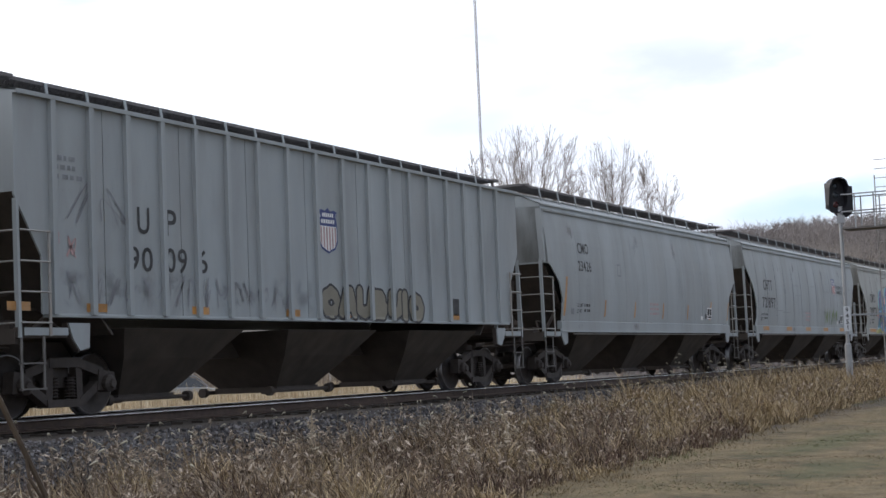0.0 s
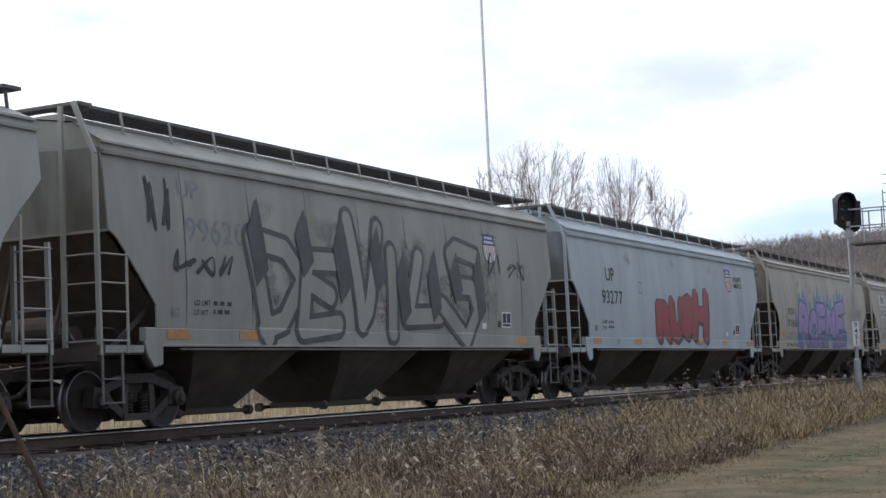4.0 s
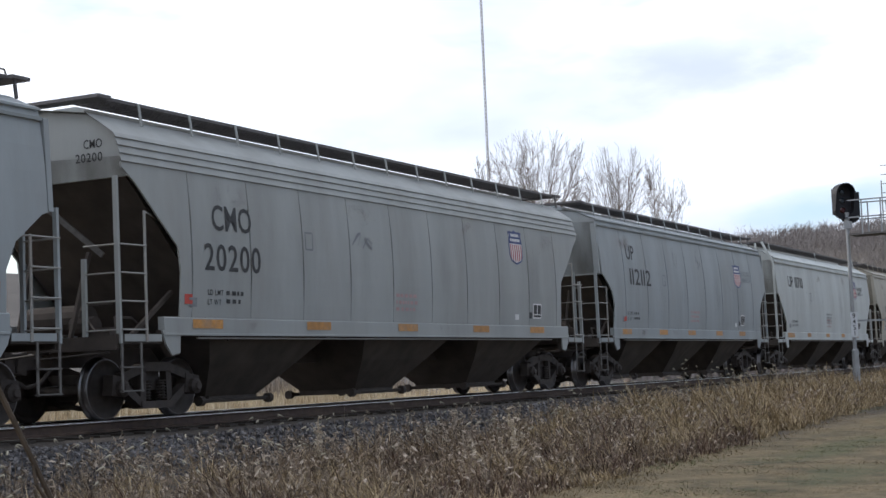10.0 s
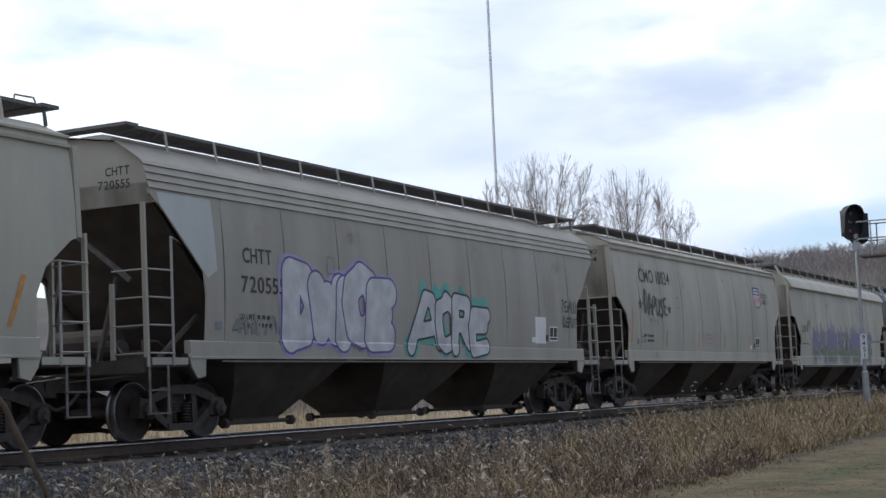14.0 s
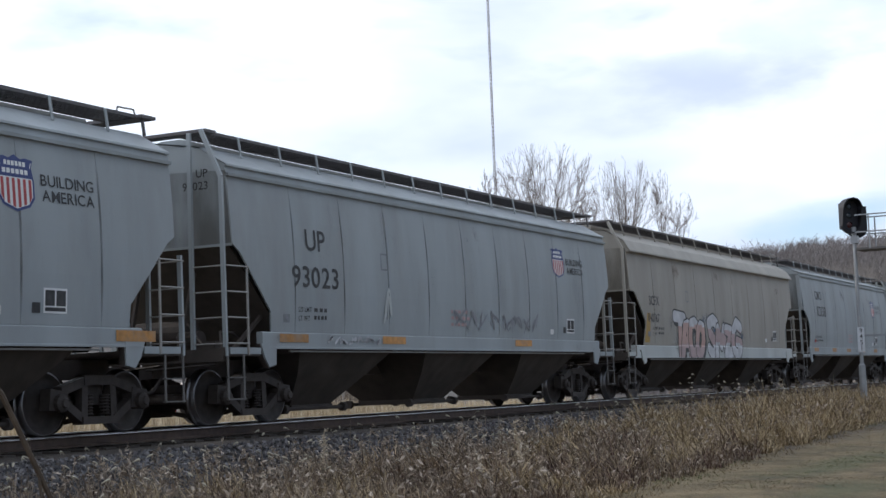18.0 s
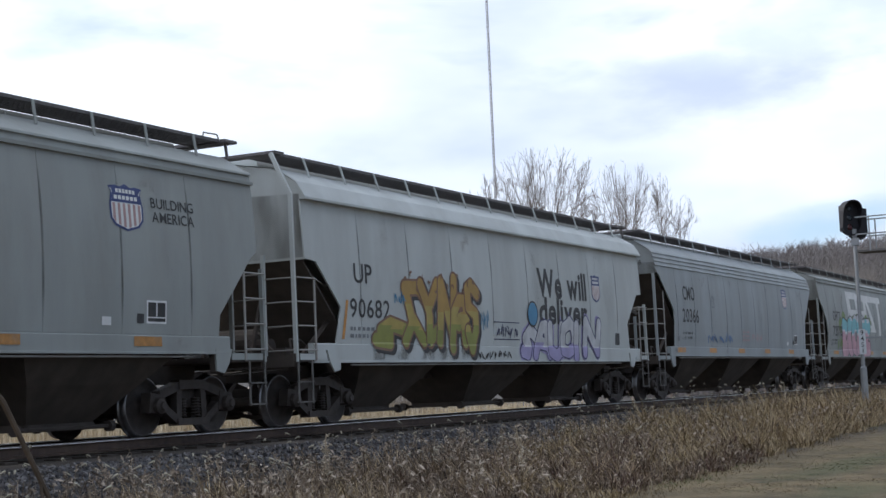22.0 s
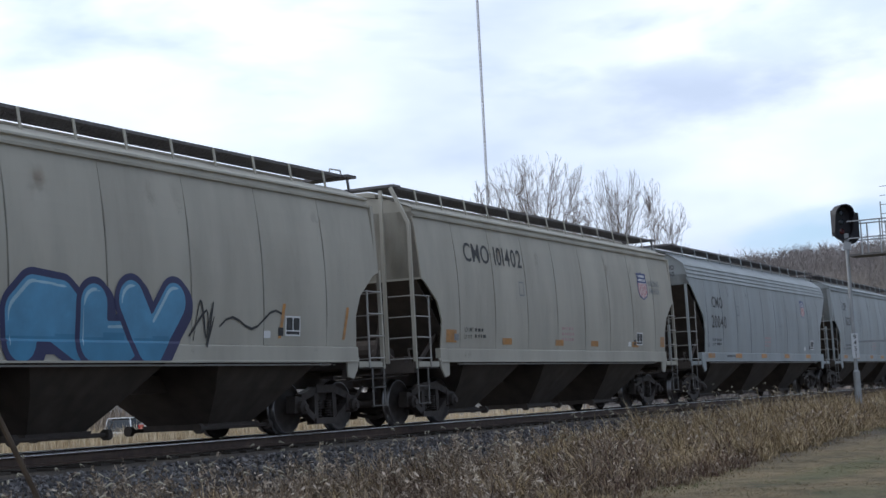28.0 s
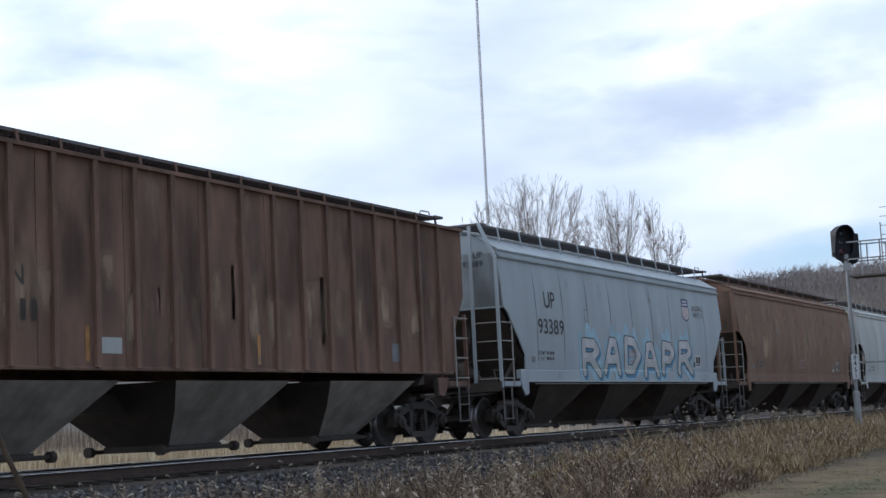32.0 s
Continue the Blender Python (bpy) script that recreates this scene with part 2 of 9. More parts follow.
FLAG_RED = material("red_shield_paint", (0.42, 0.07, 0.07), rough=0.6, spread=0.2, grain=9)
FADED_RED = material("faded_red_shield_paint", (0.46, 0.30, 0.29), rough=0.6, spread=0.2, grain=9)
AMBER = material("amber_reflector", (0.50, 0.235, 0.055), rough=0.5, spread=0.3, grain=9, stain=(0.30, 0.24, 0.18), stain_amount=0.75, stain_scale=3.5, per_object=0.22)
RED_TAG = material("red_label", (0.60, 0.08, 0.06), rough=0.6)
STEP = material("dark_step_steel", (0.14, 0.13, 0.12), rough=0.7, spread=0.3, grain=8)
SEAM_DARK = material("dirt_along_a_weld_seam", (0.05, 0.05, 0.052), rough=0.9, spread=0.3, grain=3.0, streak=6.0, soft=(0.08, 0.46, 0.40))
SEAM_FAINT = material("faint_dirt_along_a_weld_seam", (0.10, 0.10, 0.10), rough=0.9, spread=0.3, grain=3.0, streak=6.0, soft=(0.05, 0.55, 0.30))
DIRT_VEIL = material("thin_brown_dirt_film", (0.12, 0.095, 0.07), rough=0.9, spread=0.3, grain=1.3, streak=2.5, soft=(-0.06, 0.11, 0.45))
RUST_VEIL = material("thin_rust_bloom", (0.20, 0.11, 0.06), rough=0.9, spread=0.3, grain=2.2, streak=1.2, soft=(-0.25, 0.32, 0.45))
PALE_RUST_VEIL = material("pale_streaks_on_rust", (0.40, 0.29, 0.20), rough=0.9, spread=0.3, grain=2.6, streak=4.0, soft=(-0.40, 0.90, 0.30))
DARK_RUST_VEIL = material("dark_streaks_on_rust", (0.045, 0.03, 0.026), rough=0.9, spread=0.3, grain=2.4, streak=6.0, soft=(-0.22, 0.34, 0.30))
SOOT_VEIL = material("smudged_black_spray", (0.035, 0.037, 0.042), rough=0.8, spread=0.3, grain=3.2, soft=(-0.14, 0.24, 0.35))
END_GRIME_SHADE = material("brown_grime_and_shade_film", (0.085, 0.070, 0.052), rough=0.9, spread=0.3, grain=1.6, streak=3.0, soft=(0.02, 0.48, 0.0))
RUBBER = material("black_rubber", (0.02, 0.02, 0.02), rough=0.8, spread=0.2)


def spray(name, rgb, spread=0.15):
    return material("spray_" + name, rgb, rough=0.5, spread=spread, grain=2.5, stain=tuple(c * 0.6 for c in rgb), stain_amount=0.4, stain_scale=1.5)


# ---------------------------------------------------------------- mesh helpers
def box(bm, x0, x1, y0, y1, z0, z1):
    v = [bm.verts.new((x, y, z)) for z in (z0, z1) for x, y in ((x0, y0), (x1, y0), (x1, y1), (x0, y1))]
    for q in ((3, 2, 1, 0), (4, 5, 6, 7), (0, 1, 5, 4), (1, 2, 6, 5), (2, 3, 7, 6), (3, 0, 4, 7)):
        bm.faces.new([v[i] for i in q])


def rod(bm, a, b, r0, r1=None, n=6, cap=True, spin=0.0):
    a, b = Vector(a), Vector(b)
    r1 = r0 if r1 is None else r1
    d = (b - a).normalized()
    u = d.orthogonal().normalized()
    w = d.cross(u)
    rings = []
    for p, r in ((a, r0), (b, r1)):
        rings.append([bm.verts.new(p + (u * math.cos(spin + 2 * math.pi * k / n) + w * math.sin(spin + 2 * math.pi * k / n)) * r) for k in range(n)])
    for k in range(n):
        bm.faces.new((rings[0][k], rings[0][(k + 1) % n], rings[1][(k + 1) % n], rings[1][k]))
    if cap:
        bm.faces.new(rings[0][::-1])
        bm.faces.new(rings[1])


def bar(bm, a, b, w, h):
    """A flat or square bar of section w x h (h upwards where it can be)."""
    a, b = Vector(a), Vector(b)
    d = (b - a).normalized()
    up = Vector((0, 0, 1)) if abs(d.z) < 0.9 else Vector((0, 1, 0))
    s = d.cross(up).normalized()
    up = s.cross(d)
    rings = [[bm.verts.new(p + s * sx * w / 2 + up * sz * h / 2) for sx, sz in ((-1, -1), (1, -1), (1, 1), (-1, 1))] for p in (a, b)]
    for k in range(4):
        bm.faces.new((rings[0][k], rings[0][(k + 1) % 4], rings[1][(k + 1) % 4], rings[1][k]))
    bm.faces.new(rings[0][::-1])
    bm.faces.new(rings[1])


def pipe(bm, points, r, n=6):
    for a, b in zip(points, points[1:]):
        rod(bm, a, b, r, n=n)


def slab(bm, outline, y0, y1):
    """A plate cut to an outline in x and z, from y0 to y1."""
    a = [bm.verts.new((x, y0, z)) for x, z in outline]
    b = [bm.verts.new((x, y1, z)) for x, z in outline]
    bm.faces.new(a)
    bm.faces.new(b[::-1])
    for k in range(len(a)):
        bm.faces.new((a[k - 1], a[k], b[k], b[k - 1])[::-1])


def lathe(bm, profile, n, axis="y", centre=(0, 0, 0), cap=True):
    """Turn (radius, along) about an axis."""
    c = Vector(centre)
    rings = []
    for r, h in profile:
        ring = []
        for k in range(n):
            p, q = r * math.cos(2 * math.pi * k / n), r * math.sin(2 * math.pi * k / n)
            ring.append(bm.verts.new(c + Vector({"y": (p, h, q), "z": (p, q, h), "x": (h, p, q)}[axis])))
        rings.append(ring)
    for ra, rb in zip(rings, rings[1:]):
        for k in range(n):
            bm.faces.new((ra[k], ra[(k + 1) % n], rb[(k + 1) % n], rb[k]))
    for ring in (rings[0], rings[-1]) if cap else ():
        try:
            bm.faces.new(ring)
        except ValueError:
            pass


def mesh_of(name, bm, smooth=False):
    bmesh.ops.recalc_face_normals(bm, faces=bm.faces)
    me = bpy.data.meshes.new(name)
    bm.to_mesh(me)
    bm.free()
    if smooth:
        for p in me.polygons:
            p.use_smooth = True
    return me


def place(name, me, mat, parent, label="", at=None):
    """An object on a mesh that may be shared, with its own material."""
    ob = new(name, me)
    if parent is not None:
        ob.parent = parent
    if at is not None:
        ob.matrix_local = at
    if mat is not None:
        if not me.materials:
            me.materials.append(mat)
        if me.materials[0] != mat:
            ob.material_slots[0].link = "OBJECT"
            ob.material_slots[0].material = mat
    if label:
        ob["label"] = label
    return ob


def part(name, bm, mat, parent, label="", smooth=False):
    return place(name, mesh_of(name, bm, smooth), mat, parent, label)


CACHE = {}


def shared(key, build, smooth=False):
    if key not in CACHE:
        bm = bmesh.new()
        build(bm)
        CACHE[key] = mesh_of(key[0], bm, smooth)
    return CACHE[key]

# ---------------------------------------------------------------- letters
def glyph_library():
    jobs = [(c, 0.0) for c in "ABCDEFGHIKLMNOPQRSTUVXWZacdeilrvw0123456789"] + [(c, o) for c in "ABCDEGHIKLMNOPRSTUVZ" for o in (0.035, 0.065, 0.075, 0.10)] + [(c, 0.03) for c in "Wewildvr"]
    made = []
    for ch, off in jobs:
        cu = bpy.data.curves.new("glyph", "FONT")
        cu.body, cu.size, cu.offset, cu.resolution_u = ch, 1.0, off or 0.010, 3
        made.append((ch, off, new("glyph", cu)))
    dg = bpy.context.evaluated_depsgraph_get()
    lib = {}
    for ch, off, ob in made:
        me = bpy.data.meshes.new_from_object(ob.evaluated_get(dg))
        lib[ch, off] = ([(v.co.x, v.co.y) for v in me.vertices], [tuple(p.vertices) for p in me.polygons])
        bpy.data.meshes.remove(me)
    for ch, off, ob in made:
        cu = ob.data
        bpy.data.objects.remove(ob)
        bpy.data.curves.remove(cu)
    return lib


GLYPHS = glyph_library()

TRACK_Y = 15.55
GROUP = "covered hopper cars of the train"

# x of the side's edge by height, at each end; top of the side; half width at sill, belly and eave; roof section
STYLES = {
    "curve": dict(cut=((1.5, 1.05), (2.05, 1.08), (2.43, 0.90), (2.82, 0.38), (2.86, 0.26), (5, 0.22)), top=4.12, w=(1.53, 1.60, 1.46)),
    "bowl": dict(cut=((1.5, 0.95), (1.78, 1.13), (2.11, 1.14), (2.61, 0.95), (3.0, 0.62), (3.26, 0.34), (3.46, 0.15), (5, 0.10)), top=4.12, w=(1.53, 1.60, 1.46)),
    "slant": dict(cut=((1.5, 1.28), (1.83, 1.26), (2.77, 0.38), (2.88, 0.20), (5, 0.16)), top=3.98, w=(1.52, 1.57, 1.47)),
    "step": dict(cut=((1.5, 1.40), (2.18, 1.42), (2.55, 1.36), (2.97, 0.90), (3.44, 0.42), (3.66, 0.12), (5, 0.08)), top=3.74, w=(1.53, 1.59, 1.52)),
    "deep": dict(cut=((1.42, 1.32), (2.06, 1.48), (2.84, 0.68), (2.87, 0.33), (5, 0.30)), top=3.90, w=(1.51, 1.55, 1.48)),
    "ribbed": dict(cut=((1.40, 0.50), (2.20, 0.50), (3.00, -0.02), (5, -0.02)), top=4.36, w=(1.50, 1.50, 1.50)),
}
ROOFS = {
    "curve": ((1.46, 4.12), (1.50, 4.12), (1.505, 4.165), (1.455, 4.18), (1.43, 4.26), (1.475, 4.265), (1.47, 4.30), (1.30, 4.36), (0.95, 4.52), (0, 4.66)),
    "slant": ((1.47, 3.98), (1.52, 3.98), (1.525, 4.03), (1.47, 4.04), (1.45, 4.14), (1.49, 4.145), (1.48, 4.18), (1.30, 4.28), (0.95, 4.50), (0, 4.66)),
    "step": ((1.52, 3.74), (1.545, 3.75), (1.495, 3.86), (1.518, 3.87), (1.465, 3.98), (1.488, 3.99), (1.43, 4.10), (1.452, 4.11), (1.40, 4.18), (1.15, 4.36), (0.9, 4.52), (0, 4.66)),
    "deep": ((1.48, 3.90), (1.60, 3.90), (1.60, 3.94), (1.42, 4.22), (1.30, 4.30), (0.95, 4.50), (0, 4.66)),
    "ribbed": ((1.50, 4.36), (1.57, 4.36), (1.57, 4.42), (1.40, 4.44), (0.95, 4.52), (0, 4.64)),
}


ROOFS["bowl"] = ROOFS["curve"]


def edge(style, z):
    cut = STYLES[style]["cut"]
    if z <= cut[0][0]:
        return cut[0][1]
    for (z0, x0), (z1, x1) in zip(cut, cut[1:]):
        if z <= z1:
            return x0 + (x1 - x0) * (z - z0) / (z1 - z0)
    return cut[-1][1]


def half_width(style, z):
    a, b, c = STYLES[style]["w"]
    top = STYLES[style]["top"]
    k = min(1.0, max(0.0, (z - 1.25) / (top - 1.25)))
    return a * (1 - k) * (1 - 2 * k) + b * 4 * k * (1 - k) + c * k * (2 * k - 1)


def levels(style):
    top = STYLES[style]["top"]
    zs = {1.42 if style in ("deep", "ribbed") else 1.5, top}
    zs |= {z for z, _ in STYLES[style]["cut"] if 1.5 < z < top}
    zs |= {z for z in (1.75, 2.2, 2.6, 3.1, 3.4, 3.75) if z < top - 0.1}
    return sorted(zs)


def side_sheet(bm, style, length, a, b, sign, fold=0.03):
    """One sheet of a side between two seams, its edges folded inwards."""
    rows = []
    for z in levels(style):
        x0, x1 = max(a, edge(style, z)), min(b, length - edge(style, z))
        if x1 - x0 > 0.01:
            rows.append((z, x0, x1))
    ring = []
    for z, x0, x1 in rows:
        y = sign * half_width(style, z)
        ring.append([bm.verts.new(p) for p in ((x0, y - sign * fold, z), (x0, y, z), (x1, y, z), (x1, y - sign * fold, z))])
    for r0, r1 in zip(ring, ring[1:]):
        for k in range(3):
            bm.faces.new((r0[k], r0[k + 1], r1[k + 1], r1[k]))


def seam_strip(bm, style):
    """A narrow strip of weld and grime that follows the side's curve."""
    top = STYLES[style]["top"]
    zs = [1.52 + (top - 0.06 - 1.52) * i / 8 for i in range(9)]
    rings = [[bm.verts.new((x, -(half_width(style, z) + 0.0025), z)) for x in (-0.032, 0.032)] for z in zs]
    for a, b in zip(rings, rings[1:]):
        bm.faces.new((a[0], a[1], b[1], b[0]))


def roof_sheet(bm, style, length):
    prof = ROOFS[style]
    sec = [(-w, z) for w, z in prof] + [(w, z) for w, z in prof[-2::-1]]
    x0 = edge(style, 4.2)
    rings = [[bm.verts.new((x, y, z)) for y, z in sec] for x in (x0, length - x0)]
    for k in range(len(sec) - 1):
        bm.faces.new((rings[0][k], rings[0][k + 1], rings[1][k + 1], rings[1][k]))


def end_wall(bm, style, x, inward):
    prof = ROOFS[style]
    low = {"ribbed": 3.05, "step": 3.54, "bowl": 3.44}.get(style, 2.86)
    zs = [low, 3.3 if low < 3.2 else 3.6, STYLES[style]["top"]]
    out = [(-half_width(style, z) + 0.012, z) for z in zs] + [(-w + 0.012, z - 0.012) for w, z in prof[1:]]
    out += [(-y, z) for y, z in out[-2::-1]]
    a = [bm.verts.new((x, y, z)) for y, z in out]
    b = [bm.verts.new((x + inward * 0.06, y, z)) for y, z in out]
    bm.faces.new(a)
    bm.faces.new(b[::-1])
    for k in range(len(a)):
        bm.faces.new((a[k - 1], a[k], b[k], b[k - 1]))


def chute(bm, cx, top_half, z1=1.24, end=False):
    """A chute: steep ends and sloped sides down to the outlet."""
    rings = []
    for z, hx, hy in ((z1, top_half, 1.48), (0.80, top_half * 0.73, 1.12), (0.27, top_half * 0.42, 0.62)):
        rings.append([bm.verts.new((cx + a * hx, b * hy, z)) for a, b in ((-1, -1), (1, -1), (1, 1), (-1, 1))])
    for ra, rb in zip(rings, rings[1:]):
        for k in range(4):
            if (k % 2 == 1) != bool(end):
                bm.faces.new((ra[k], ra[k - 1], rb[k - 1], rb[k]))
    if end:
        bm.faces.new(rings[-1])


def gate(bm, cx):
    box(bm, cx - 0.70, cx + 0.70, -0.66, 0.66, 0.17, 0.27)
    for y in (-0.70, 0.70):
        rod(bm, (cx - 0.98, y, 0.20), (cx + 0.98, y, 0.20), 0.035)
        for s in (-1, 1):
            lathe(bm, ((0.0, -0.05), (0.085, -0.05), (0.085, 0.05), (0.0, 0.05)), 10, "x", (cx + s * 1.0, y, 0.20), cap=False)


def side_frame(bm, y):
    for x in (-0.89, 0.89):
        s = 1 if x > 0 else -1
        slab(bm, [(x - 0.21, 0.36), (x + 0.21, 0.36), (x + 0.17, 0.62), (x - 0.17, 0.66)], y - 0.09, y + 0.09)
        bar(bm, (x - s * 0.08, y, 0.62), (s * 0.30, y, 0.76), 0.15, 0.13)
        bar(bm, (x - s * 0.14, y, 0.46), (s * 0.34, y, 0.21), 0.15, 0.12)
        bar(bm, (s * 0.30, y, 0.74), (s * 0.33, y, 0.20), 0.13, 0.12)
    bar(bm, (-0.34, y, 0.77), (0.34, y, 0.77), 0.17, 0.14)
    bar(bm, (-0.40, y, 0.20), (0.40, y, 0.20), 0.20, 0.11)


def axle_box(bm, y):
    s = 1 if y > 0 else -1
    lathe(bm, ((0.0, s * 0.20), (0.06, s * 0.20), (0.075, s * 0.17), (0.125, s * 0.14), (0.13, -s * 0.06)), 12, "y", (0, y, 0.457))


def spring(bm, y):
    prof = []
    for k in range(7):
        prof += [(0.06, 0.27 + 0.045 * k), (0.09, 0.285 + 0.045 * k), (0.06, 0.30 + 0.045 * k)]
    lathe(bm, prof, 9, "z", (0, y, 0))


def wheelset(bm):
    rod(bm, (0, -1.05, 0), (0, 1.05, 0), 0.085, n=10)
    for s in (-1, 1):
        prof = ((0.10, 0.66), (0.17, 0.665), (0.30, 0.70), (0.385, 0.695), (0.385, 0.665), (0.482, 0.672), (0.482, 0.70))
        lathe(bm, [(r, s * h) for r, h in prof], 28, cap=False)
        prof = ((0.10, 0.84), (0.15, 0.83), (0.28, 0.775), (0.39, 0.79), (0.405, 0.81), (0.448, 0.815))
        lathe(bm, [(r, s * h) for r, h in prof], 28, cap=False)


def tread_mesh():
    """Wheelset mesh: dark discs and axle, bright running treads."""
    bm = bmesh.new()
    wheelset(bm)
    for f in bm.faces:
        f.material_index = 0
    n = len(bm.faces)
    for s in (-1, 1):
        lathe(bm, [(r, s * h) for r, h in ((0.483, 0.70), (0.462, 0.715), (0.457, 0.73), (0.452, 0.812), (0.446, 0.817), (0.43, 0.8175))], 28, cap=False)
    bm.faces.ensure_lookup_table()
    for f in bm.faces[n:]:
        f.material_index = 1
    me = mesh_of("wheelset", bm, True)
    me.materials.append(CAST)
    me.materials.append(TREAD)
    return me


def brake_beam(bm):
    """The trussed beam across a truck that carries the brake shoes, with its lever."""
    bar(bm, (0, -0.80, 0.36), (0, 0.80, 0.36), 0.10, 0.12)
    bar(bm, (0, -0.72, 0.30), (0, 0.0, 0.17), 0.06, 0.07)
    bar(bm, (0, 0.72, 0.30), (0, 0.0, 0.17), 0.06, 0.07)
    bar(bm, (0.05, -0.10, 0.18), (0.10, -0.10, 0.72), 0.04, 0.08)


WHEELSET = tread_mesh()
SPINNING = []


def truck(car, x):
    """A two-axle truck: bolster with side frames, springs and turning wheelsets."""
    def bolster(bm):
        box(bm, -0.20, 0.20, -0.95, 0.95, 0.42, 0.70)
        lathe(bm, ((0.20, 0.70), (0.20, 0.80)), 14, "z")
        for s in (-1, 1):
            bar(bm, (s * 0.35, -0.85, 0.42), (s * 0.35, 0.85, 0.42), 0.09, 0.16)
            for y in (-0.76, 0.76):
                box(bm, s * 0.40 - 0.03, s * 0.40 + 0.05, y - 0.08, y + 0.08, 0.30, 0.56)
    t = place("truck", shared(("truck",), bolster), CAST, car, at=pose(x, 0, 0))
    for s in (-1, 1):
        place("side_frame", shared(("side_frame", s), lambda bm: side_frame(bm, s * 1.0)), CAST, t)
        for xa in (-0.89, 0.89):
            place("axle_bearing", shared(("axle_bearing", s), lambda bm: axle_box(bm, s * 1.02)), CAST, t, at=pose(xa, 0, 0))
        for xa in (-0.18, 0.18):
            place("spring", shared(("spring", s), lambda bm: spring(bm, s * 1.0)), CAST, t, at=pose(xa, 0, 0))
        for xa in (-0.44, 0.44):
            place("brake_shoe", shared(("brake_shoe", s, xa > 0), lambda bm: (box(bm, xa - 0.06, xa + 0.06, s * 0.76 - 0.06, s * 0.76 + 0.06, 0.28, 0.62))), CAST, t)
    for xa in (-0.46, 0.46):
        place("brake_beam", shared(("brake_beam",), brake_beam), CAST, t, at=pose(xa, 0, 0))
    for k, xa in enumerate((-0.89, 0.89)):
        w = place("wheelset", WHEELSET, None, t, at=pose(xa, 0, 0.457))
        SPINNING.append((k, w))
    return t


def ladder(bm, style, s):
    """Upright of the side ladder near an end; local x measured from the end inwards."""
    y = -1.56
    tall = {"step": 3.05, "bowl": 2.95}.get(style, 2.55)
    bar(bm, (0.58, y, 1.12), (0.58, y, tall), 0.045, 0.02)
    if style != "ribbed":
        rod(bm, (0.58, y, tall - 0.01), (1.02, -1.45, tall - 0.08), 0.013, n=5)


def side_rung(bm):
    rod(bm, (0.0, -1.57, 0.0), (0.60, -1.57, 0.0), 0.014, n=5)


def stirrup(bm):
    y = -1.54
    for x in (0.02, 0.46):
        bar(bm, (x, y, 1.12), (x, y, 0.40), 0.04, 0.02)
    for z in (0.42, 0.76):
        bar(bm, (0.0, y, z), (0.48, y, z), 0.06, 0.022)


def step_plate(bm):
    box(bm, 0.08, 0.95, -1.55, -1.535, 1.13, 1.235)
    slab(bm, [(0.95, 1.30), (1.40, 1.30), (1.38, 0.96), (1.18, 0.92), (1.04, 1.08)], -1.56, -1.535)


def corner_post(bm, style, tall):
    top = {"curve": 4.70, "slant": 4.74, "step": 3.52, "bowl": 3.5, "deep": 4.70, "ribbed": 2.95}[style] if tall else 2.95 if style == "curve" else 2.62
    bar(bm, (0.0, -1.52, 1.10), (0.0, -1.50, min(top, 3.95)), 0.05, 0.07)
    if top > 4:
        bar(bm, (0.0, -1.50, 3.95), (0.02, -1.12, top), 0.05, 0.07)


def corner_angle(bm):
    bar(bm, (0.16, -1.50, 2.88), (0.16, -1.44, 4.16), 0.10, 0.13)


def inner_post(bm, style, tall):
    top = {"curve": 4.66, "slant": 4.70, "step": 2.35, "bowl": 3.5, "deep": 2.95, "ribbed": 3.05}[style] if tall else 2.95 if style == "curve" else 2.62
    bar(bm, (0.0, -0.90, 1.10), (0.0, -0.90, top), 0.05, 0.07)


def end_rung(bm, side):
    rod(bm, (0.0, side * 1.52, 0.0), (0.0, side * 0.90, 0.0), 0.014, n=5)


def far_post(bm, y):
    bar(bm, (0.0, y, 1.10), (0.0, y, 2.6), 0.05, 0.06)


def end_sill(bm):
    box(bm, -0.04, 0.95, -1.53, -1.46, 1.10, 1.24)
    box(bm, -0.04, 0.95, 1.46, 1.53, 1.10, 1.24)
    box(bm, -0.06, 0.06, -1.5, 1.5, 1.02, 1.22)
    box(bm, 0.06, 0.75, -1.45, 1.45, 1.10, 1.14)
    for y in (-1.5, 1.46):
        slab(bm, [(0.93, 1.30), (1.42, 1.30), (1.40, 0.94), (1.17, 0.90), (1.02, 1.08)], y - 0.035, y + 0.055)
    lathe(bm, ((0.0, -1.548), (0.055, -1.547), (0.055, -1.537)), 10, "y", (1.24, 0, 1.06))


def end_gear(bm):
    """Brake gear on the platform: air tank, valve, pipes and rods under the slope sheet."""
    rod(bm, (0.75, -0.35, 1.52), (0.75, 0.75, 1.52), 0.22, n=14)
    rod(bm, (0.42, -0.75, 1.40), (0.42, -0.35, 1.40), 0.14, n=12)
    box(bm, 0.30, 0.62, -1.1, -0.72, 1.14, 1.36)
    pipe(bm, [(0.2, -1.3, 1.2), (0.3, -1.2, 1.5), (0.8, -1.1, 1.5), (1.5, -1.0, 1.2)], 0.02)
    pipe(bm, [(0.1, -1.0, 1.3), (0.5, -0.4, 1.7), (1.0, -0.6, 1.75)], 0.016)
    bar(bm, (0.12, -0.5, 1.14), (0.55, -0.55, 2.5), 0.07, 0.05)
    bar(bm, (0.12, 0.5, 1.14), (0.55, 0.55, 2.5), 0.07, 0.05)
    bar(bm, (0.5, -1.3, 1.2), (1.6, -1.25, 1.9), 0.06, 0.06)


